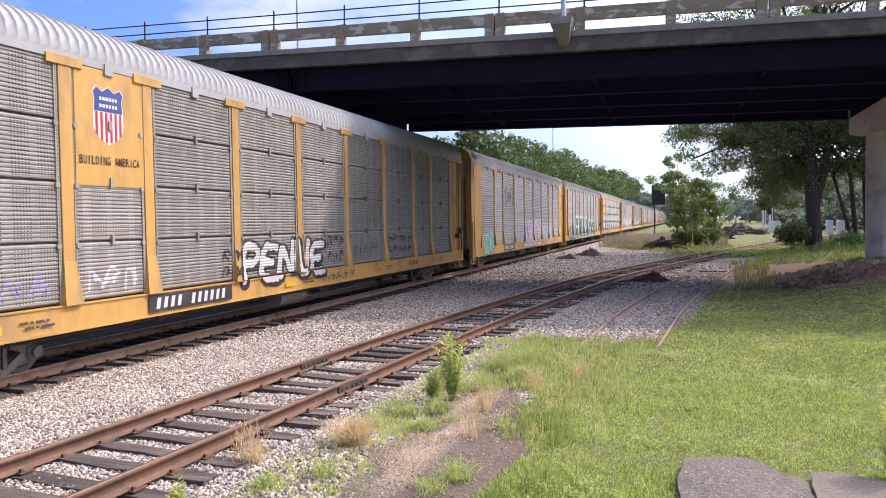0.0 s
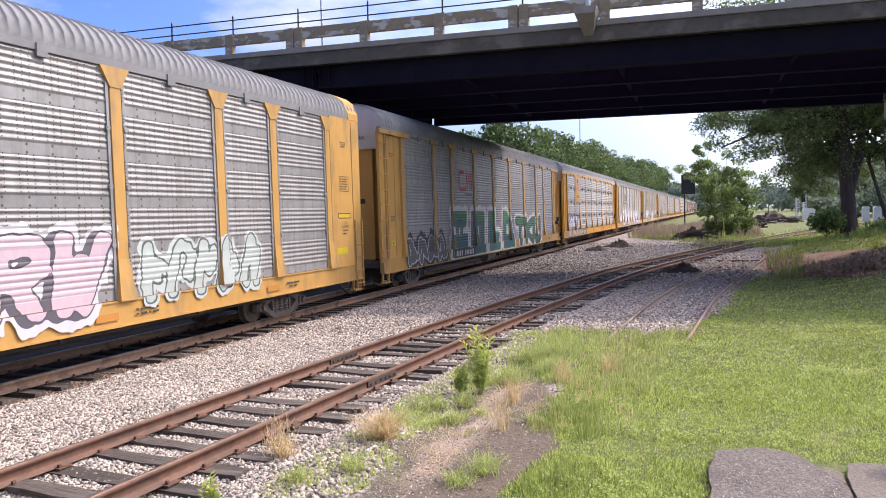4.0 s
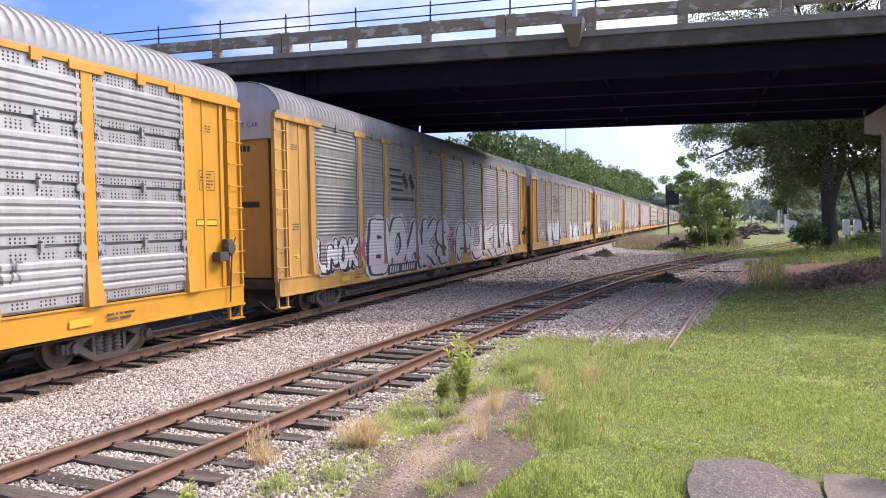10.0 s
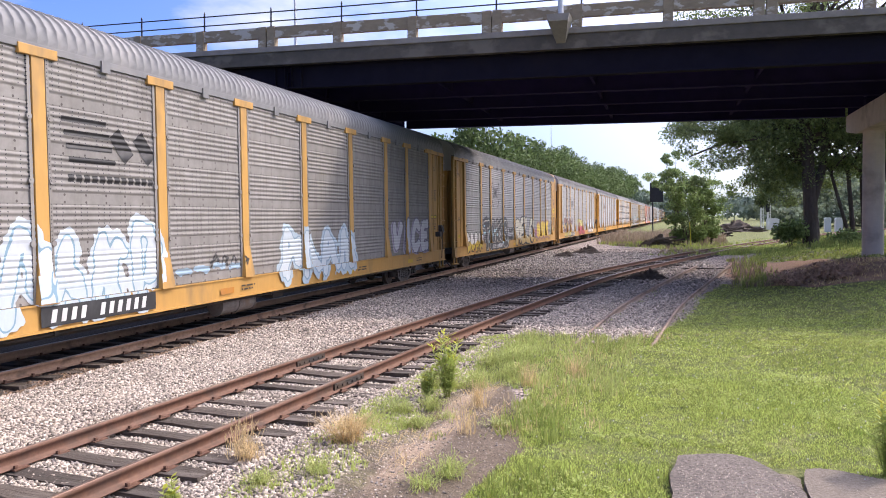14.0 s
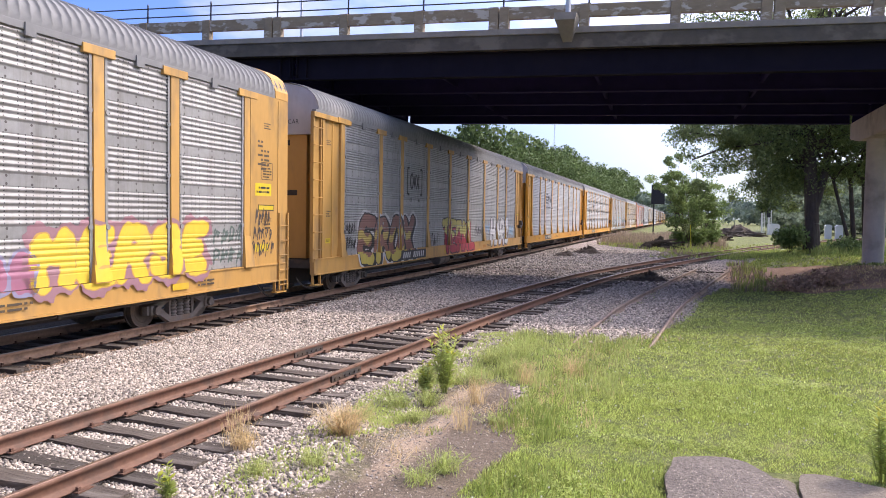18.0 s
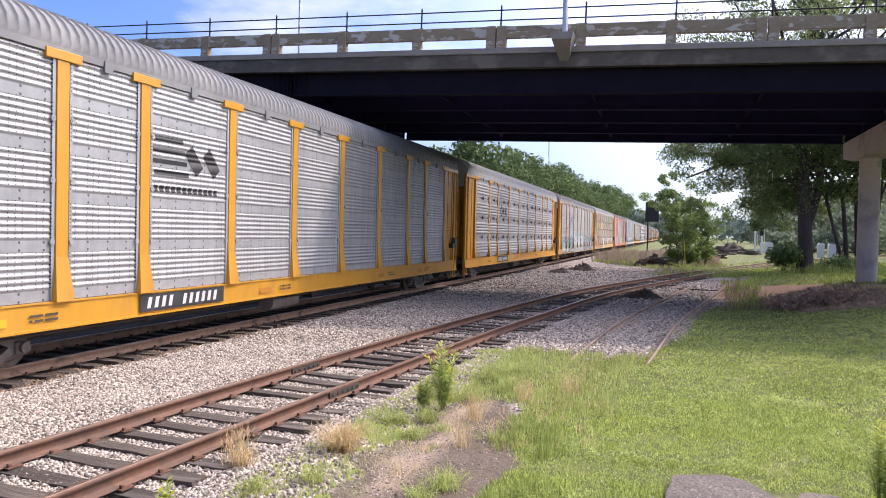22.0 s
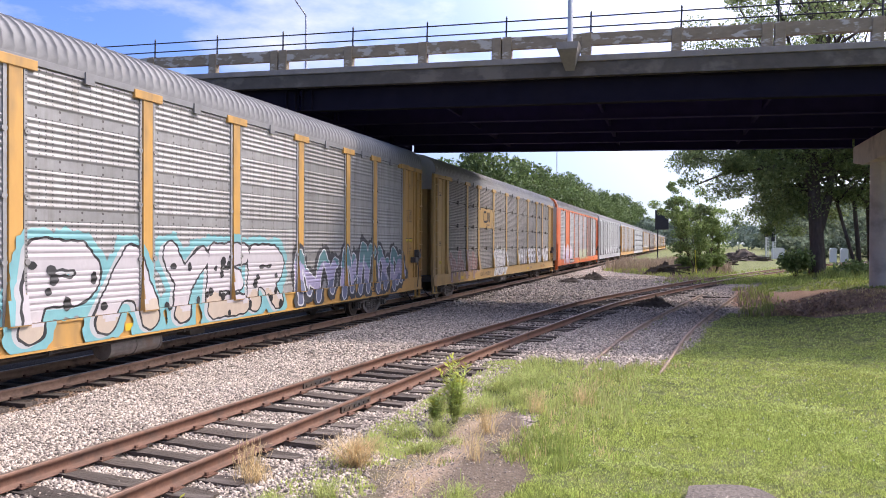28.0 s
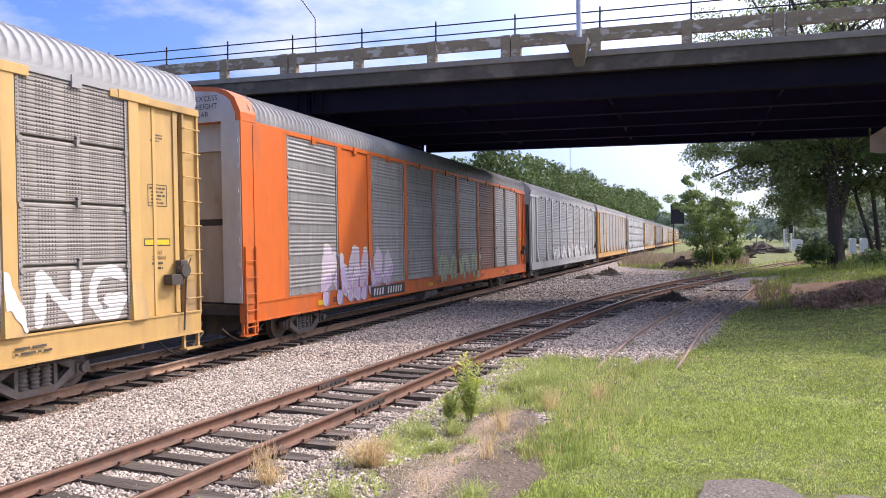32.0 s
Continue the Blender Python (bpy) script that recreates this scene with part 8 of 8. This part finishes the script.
    graf(c, "B", "GANG", 21.2, 25.3, 1.32, 2.25, 0.095, ((9, WHITE),), seed=114, lean=0.0, wild=0.45, rounded=False, label="white block letters")
    # orange wagon
    c = cars[12] = car_carrier(12, ORANGE, STEEL_A, "A", ROOF_GREY, "orange car carrier with silver screens and lilac graffiti", False, (True, False), {6: BROWN_PAINT}, {7: BROWN_PAINT, 8: BROWN_PAINT, 9: BROWN_PAINT}, door_paint=PALE_DOOR)
    graf(c, "A", "######", 3.5, 8.4, 0.93, 2.55, 0.1, ((0.5, (0.55, 0.42, 0.6)), (9, (0.68, 0.58, 0.66))), (0.66, 0.62, 0.5), 0.035, None, 0, (0.35, 0.28, 0.42), (0.08, -0.05), 121, 0.15, label="lilac graffiti with cream outlines")
    graf(c, "A", "####", 12.6, 18.2, 1.0, 2.2, 0.14, ((9, (0.5, 0.55, 0.35)),), (0.3, 0.35, 0.2), 0.04, seed=122, label="pale green graffiti")
    # wagons further back
    far = [(SILVER, STEEL_A, "A", ROOF_WHITE, "A"), (YELLOW_OLD, STEEL_A, "A", ROOF_WHITE, ""), (SILVER, STEEL_C, "C", ROOF_WHITE, ""), (YELLOW_OLD, STEEL_A, "A", ROOF_GREY, "A"), (BROWN_PAINT, STEEL_A_OLD, "A", ROOF_GREY, ""),
           (YELLOW_OLD, STEEL_A, "A", ROOF_WHITE, ""), (YELLOW_PALE, STEEL_B, "B", ROOF_WHITE, ""), (YELLOW_OLD, STEEL_A, "A", ROOF_WHITE, ""), (YELLOW_NEW, STEEL_C, "C", ROOF_WHITE, "")]
    for i, (p, s, kd, r, g) in enumerate(far):
        k = 13 + i
        c = cars[k] = car_carrier(k, p, s, kd, r, "silver-screened car carrier further back in the train")
        if g:
            graf(c, kd, '########', 6.0, 22.0, 1.0, 2.4, 0.14, ((9, (0.7, 0.7, 0.7)),), (0.25, 0.25, 0.25), 0.05, seed=130 + i, cell=0.12, label='white graffiti')
    for k in range(13):
        furniture(cars[k], {0: "B", 3: "C", 7: "D", 9: "C", 11: "B"}.get(k, "A"), 200 + k, k != 11, flush_end=k in (1, 6))
    return cars


CARS = build_train()


# ---- smaller things along the line ----
def line_signal(x, y):
    th = thing("line_signal", "dark square back of a railway signal on a post", "railway signal", pose(x, y, float(rise(x, y))))
    part("target", boxed(-0.85, 0.85, -0.06, 0.06, 4.45, 7.0, bevel=0.03), BLACK_STEEL, th, "dark flat signal target")
    part("post", rod(bmesh.new(), (-0.5, 0.1, -0.2), (-0.5, 0.1, 6.6), 0.09, 10), BLACK_STEEL, th)
    part("lamp_box", boxed(-0.35, 0.35, 0.06, 0.4, 5.0, 6.5, bevel=0.03), BLACK_STEEL, th)
    part("base", boxed(-0.9, -0.1, -0.3, 0.5, -0.2, 0.3, bevel=0.04), COLUMN, th, "concrete footing")


line_signal(-3.15, 100.0)


PALE = flat("painted_white_metal", (0.72, 0.73, 0.73), 0.5)


def signal_tower(x, y):
    th = thing("signal_mast", "pale metal signal mast with ladders and two heads", "signal mast", pose(x, y, float(rise(x, y))))
    for s in (-0.55, 0.55):
        part("post", rod(bmesh.new(), (s, 0, -0.2), (s, 0, 6.1 if s < 0 else 5.3), 0.1, 8), PALE, th)
        part("signal_head", boxed(s - 0.28, s + 0.28, -0.2, 0.05, 3.9 if s < 0 else 3.1, 5.4 if s < 0 else 4.5, bevel=0.04), BLACK_STEEL, th, "black signal head")
        for d in (0.2, 0.5):
            part("ladder_rail", rod(bmesh.new(), (s + d, 0.3, 0), (s + d, 0.3, 5.2), 0.05, 6), PALE, th)
        for k in range(11):
            part("rung", rod(bmesh.new(), (s + 0.2, 0.3, 0.4 + k * 0.45), (s + 0.5, 0.3, 0.4 + k * 0.45), 0.035, 5), PALE, th)
    part("crossbar", boxed(-0.6, 0.6, -0.05, 0.05, 2.4, 2.5), GALV, th)


signal_tower(13.7, 140.0)


def cabinet(x, y, w, d, h, label):
    th = thing("relay_cabinet", label, "cabinet", pose(x, y, float(rise(x, y))))
    part("body", boxed(-w / 2, w / 2, -d / 2, d / 2, 0.0, h, bevel=0.03), PALE, th)
    bm = bmesh.new()
    prism(bm, [(-w / 2 - 0.08, h), (-w / 2 * 0.6, h + 0.25), (w / 2 * 0.6, h + 0.25), (w / 2 + 0.08, h)], 1, -d / 2 - 0.08, d / 2 + 0.08)
    part("roof", bm, PALE, th)
    part("door", boxed(-w * 0.3, w * 0.3, -d / 2 - 0.02, -d / 2 - 0.002, 0.15, h - 0.15, bevel=0.006), PALE, th)


cabinet(15.4, 143.0, 2.0, 1.4, 1.8, "small white metal relay cabinet beside the track")
cabinet(20.3, 120.0, 0.85, 0.9, 1.9, "tall white metal cabinet behind the trees")
cabinet(21.75, 120.0, 0.95, 0.9, 1.8, "white metal cabinet behind the trees")


def radio_mast(x, y, h):
    th = thing("radio_mast", "thin grey lattice radio mast far behind the wood", "mast", pose(x, y, 0))
    for a in range(3):
        p = Vector((0.6 * math.cos(a * 2.094), 0.6 * math.sin(a * 2.094), 0))
        part("leg", rod(bmesh.new(), p, p * 0.6 + Vector((0, 0, h)), 0.1, 5), GALV, th)
    bm = bmesh.new()
    for k in range(int(h / 3)):
        a, b = (0.6, 0, k * 3.0), (-0.3, 0.5 * (-1) ** k, k * 3.0 + 3.0)
        rod(bm, a, b, 0.06, 4)
    part("bracing", bm, GALV, th)


radio_mast(-84.5, 500.0, 69.0)
GUARD_YELLOW = flat("guy_guard_yellow", (0.65, 0.6, 0.05), 0.5)
gg = thing("guy_wire_guard", "bright yellow plastic guy-wire guard beside young trees", "wire guard", pose(0.75, 66.5, 0.0))
part("guard", rod(bmesh.new(), (0, 0, -0.1), (-0.12, 0.0, 2.1), 0.035, 8), GUARD_YELLOW, gg)
part("wire", rod(bmesh.new(), (-0.12, 0, 2.1), (-0.9, 0.5, 6.5), 0.012, 5), GALV, gg)


def heap(name, x, y, w, d, h, mat, label, seed, category="heap"):
    """A rough mound of soil or rubble."""
    rng = np.random.default_rng(seed)
    n = 26
    V, F = [], []
    g = np.linspace(-1, 1, n)
    for j in g:
        for i in g:
            r = math.hypot(i, j)
            z = h * max(0.0, 1 - r ** 1.5) * (1 + 0.3 * math.sin(5 * i + 3 * j) + 0.25 * math.sin(11 * i - 7 * j) + 0.22 * rng.normal() * (r < 0.95))
            V.append((i * w / 2 * (1 + 0.12 * math.sin(6 * j + x)) + 0.02 * w * rng.normal(), j * d / 2 + 0.02 * d * rng.normal(), z - 0.02))
    for j in range(n - 1):
        for i in range(n - 1):
            o = j * n + i
            F.append((o, o + 1, o + n + 1, o + n))
    ob = link(name, fast_mesh(name, V, F), mat)
    ob.matrix_basis = pose(x, y, float(rise(x, y)))
    return tagged(ob, label, category)


heap("soil_mound", -1.35, 31.5, 2.1, 1.7, 0.3, SOIL, "small dark heap of loose soil between the rails", 1)
heap("soil_mound", -6.4, 53.0, 2.2, 1.6, 0.4, SOIL, "low dark heap of soil beside the siding", 2)
heap("soil_mound", -7.4, 49.0, 1.6, 1.4, 0.25, SOIL, "low dark heap of spilled soil", 3)
heap("rubble_mound", -2.0, 65.4, 3.2, 2.0, 0.7, SOIL, "dark rubble heap in dry weeds", 4)
heap("rubble_mound", 7.6, 125.0, 9.0, 5.0, 1.3, TIE_WOOD, "long dark heap of broken ties", 5)


def old_ties(x, y, n, spread, seed, label):
    rng = random.Random(seed)
    th = thing("tie_pile", label, "timber pile", pose(x, y, float(rise(x, y))))
    for k in range(n):
        link("old_tie", TIES[k % 5], TIE_WOOD, th, at=pose(rng.uniform(-spread, spread), rng.uniform(-spread, spread) * 0.6, 0.12 + 0.2 * (k % 5), rng.uniform(-4, 4), rng.uniform(-12, 12), rng.uniform(-40, 40)))


old_ties(2.3, 82.0, 12, 1.5, 3, "loose pile of old dark railway ties")
old_ties(7.6, 123.0, 40, 3.9, 4, "long loose pile of old dark railway ties")
old_ties(-1.7, 65.4, 4, 0.8, 5, "old dark ties thrown on a heap")


def dry_tuft(x, y, h, w, n, seed, label, mat=None):
    rng = np.random.default_rng(seed)
    th = thing("dry_tuft", label, "weed", pose(x, y, float(rise(x, y))))
    P = []
    for k in range(n):
        a, t = rng.uniform(0, 6.28), rng.uniform(0.0, w)
        hh = h * rng.uniform(0.5, 1.0)
        b0 = np.array([0.06 * rng.normal(), 0.06 * rng.normal(), -0.01])
        top = b0 + np.array([math.cos(a) * t, math.sin(a) * t, hh])
        s = np.array([-math.sin(a), math.cos(a), 0]) * 0.003
        mid = (b0 + top) / 2 + np.array([0, 0, 0.12 * hh])
        P.append([b0 - s, b0 + s, mid + s, mid - s])
        P.append([mid - s, mid + s, top + s * 0.4, top - s * 0.4])
        if rng.random() < 0.7:
            for q in range(3):
                c = mid + (top - mid) * rng.random()
                d = rng.normal(size=3) * 0.035
                P.append([c - s, c + s, c + d + s, c + d - s])
    A = np.array(P).reshape(-1, 3)
    link("foliage", fast_mesh("foliage", A, np.arange(len(A)).reshape(-1, 4)), mat or GRASS_DRY, th)


dry_tuft(-3.62, 7.6, 0.34, 0.46, 380, 1, "bushy tan dry weed at the edge of the ballast")
dry_tuft(-4.57, 6.9, 0.5, 0.22, 60, 2, "tall dry grass stalks beside the rail")
dry_tuft(-4.4, 6.75, 0.22, 0.16, 90, 3, "low dry grass tuft beside the rail")
dry_tuft(-2.44, 8.3, 0.42, 0.2, 45, 4, "thin dry stalks on the path")
dry_tuft(-2.62, 9.6, 0.4, 0.25, 80, 5, "pale dry grass beside the path")
dry_tuft(-2.2, 10.9, 0.45, 0.35, 60, 6, "pale dry grass at the end of the path")
dry_tuft(-1.6, 11.9, 0.4, 0.4, 70, 7, "dry reddish grass in the lawn edge")
for i, (x, y, h, w) in enumerate(((-3.53, 9.04, 0.2, 0.25), (-3.1, 8.5, 0.16, 0.25), (-3.6, 10.5, 0.25, 0.3), (-3.5, 6.6, 0.17, 0.22), (-3.9, 6.2, 0.14, 0.22), (-3.2, 9.3, 0.22, 0.28), (-2.9, 10.6, 0.3, 0.4), (-2.5, 11.6, 0.35, 0.45), (-3.1, 12.4, 0.3, 0.5), (-3.75, 8.4, 0.15, 0.2), (-2.7, 12.9, 0.34, 0.5))):
    dry_tuft(x, y, h, w, 150, 30 + i, "green grassy weed tuft beside the siding", GRASS_PALE)
rng_c = np.random.default_rng(77)
P = []
for k in range(420):
    x, y = rng_c.uniform(-1.8, 6), rng_c.uniform(6, 17)
    z = float(rise(x, y)) + rng_c.uniform(0.04, 0.09)
    for a in (0.3, 1.35):
        c, s = 0.008 * math.cos(a), 0.008 * math.sin(a)
        P.append([(x - c, y - s, z - 0.008), (x + c, y + s, z - 0.008), (x + c, y + s, z + 0.008), (x - c, y - s, z + 0.008)])
A = np.array(P).reshape(-1, 3)
tagged(link("clover_flowers", fast_mesh("clover", A, np.arange(len(A)).reshape(-1, 4)), CLOVER), "tiny white clover flowers scattered in the lawn", "flowers", kind="stuff")
# flat leaves of clover and plantain in patches of the lawn
n = 110000
X, Y, R = rng_c.uniform(-2.0, 7.0, n), rng_c.uniform(5.0, 17.0, n), rng_c.random(n)
ok = turf_only(X, Y, rng_c.random(n)) & (CL2(X, Y) * (0.3 + 0.7 * FINE(X, Y)) > 0.9 * R)
X, Y = X[ok], Y[ok]
C = np.stack([X, Y, rise(X, Y) + rng_c.uniform(0.045, 0.085, len(X))], -1)
T = rng_c.uniform(0, 2 * np.pi, len(X))
A = np.stack([np.cos(T), np.sin(T), rng_c.normal(0, 0.35, len(X))], -1) * rng_c.uniform(0.01, 0.025, (len(X), 1))
B = np.stack([-np.sin(T), np.cos(T), rng_c.normal(0, 0.35, len(X))], -1) * rng_c.uniform(0.007, 0.014, (len(X), 1))
V = np.stack([C - A, C - B, C + A, C + B], 1).reshape(-1, 3)
tagged(link("clover_leaves", fast_mesh("clover_leaves", V, np.arange(len(V)).reshape(-1, 4)), WEED), "flat bright clover leaves in patches of the lawn", "clover", kind="stuff")
# a cross tie and boards at the end of the spur
tagged(link("tie", TIES[1], TIE_WOOD, spur, at=pose(1.35, 37.6, 0.02, 0, 0, -6)), "")
# overhead wires beyond the bridge
wire = thing("overhead_wire", "thin dark overhead wire beyond the bridge", "wire")
for z0, y0 in ((13.4, 52.0),):
    bm = bmesh.new()
    pts = [Vector((-70 + 8 * i, y0, z0 - 1.2 * math.sin(math.pi * i / 14))) for i in range(15)]
    for a, b in zip(pts, pts[1:]):
        rod(bm, a, b, 0.012, 4)
    part("cable", bm, BLACK_STEEL, wire)

dry_tuft(-2.21, 6.93, 0.2, 0.3, 130, 60, "low green clover-like weed on the path", WEED)
dry_tuft(-2.12, 8.75, 0.12, 0.3, 90, 62, "low pale grassy weed on the path", GRASS_PALE)
dry_tuft(-1.95, 9.5, 0.13, 0.3, 90, 63, "low pale grassy weed on the path", GRASS_PALE)
dry_tuft(-2.9, 9.0, 0.1, 0.2, 60, 64, "low pale grassy weed on the path", GRASS_PALE)
dry_tuft(-2.35, 6.6, 0.14, 0.22, 90, 61, "low green weed on the path", WEED)


# ---- what moves ----
def motions():
    turn = math.degrees(MAIN_TURN)
    for k, car in CARS.items():
        rows = []
        for i in range(0, 33, 2):
            y = gap_y(k - 1, i) + 1.4
            rows.append((i, pose(main_x(y), y, 0, 0, 0, turn)))
        walk(car, rows)
    for w, k, u, a in WHEELSETS:
        rest = pose(0, a, WHEEL_R + 0.18)
        shown = [n for n in range(0, 961) if 5.0 < gap_y(k - 1, n / FPS) + 1.4 + u < 34.0]
        if not shown:
            continue
        rows, base = [], gap_y(0, shown[0] / FPS)
        for n in shown:
            rolled = (base - gap_y(0, n / FPS)) / WHEEL_R
            rows.append((n / FPS, rest @ Matrix.Rotation(rolled, 4, "X")))
        if shown[0] > 0:
            rows.insert(0, (0.0, rows[0][1]))
        if shown[-1] < 960:
            rows.append((32.0, rows[-1][1]))
        walk(w, rows)


motions()
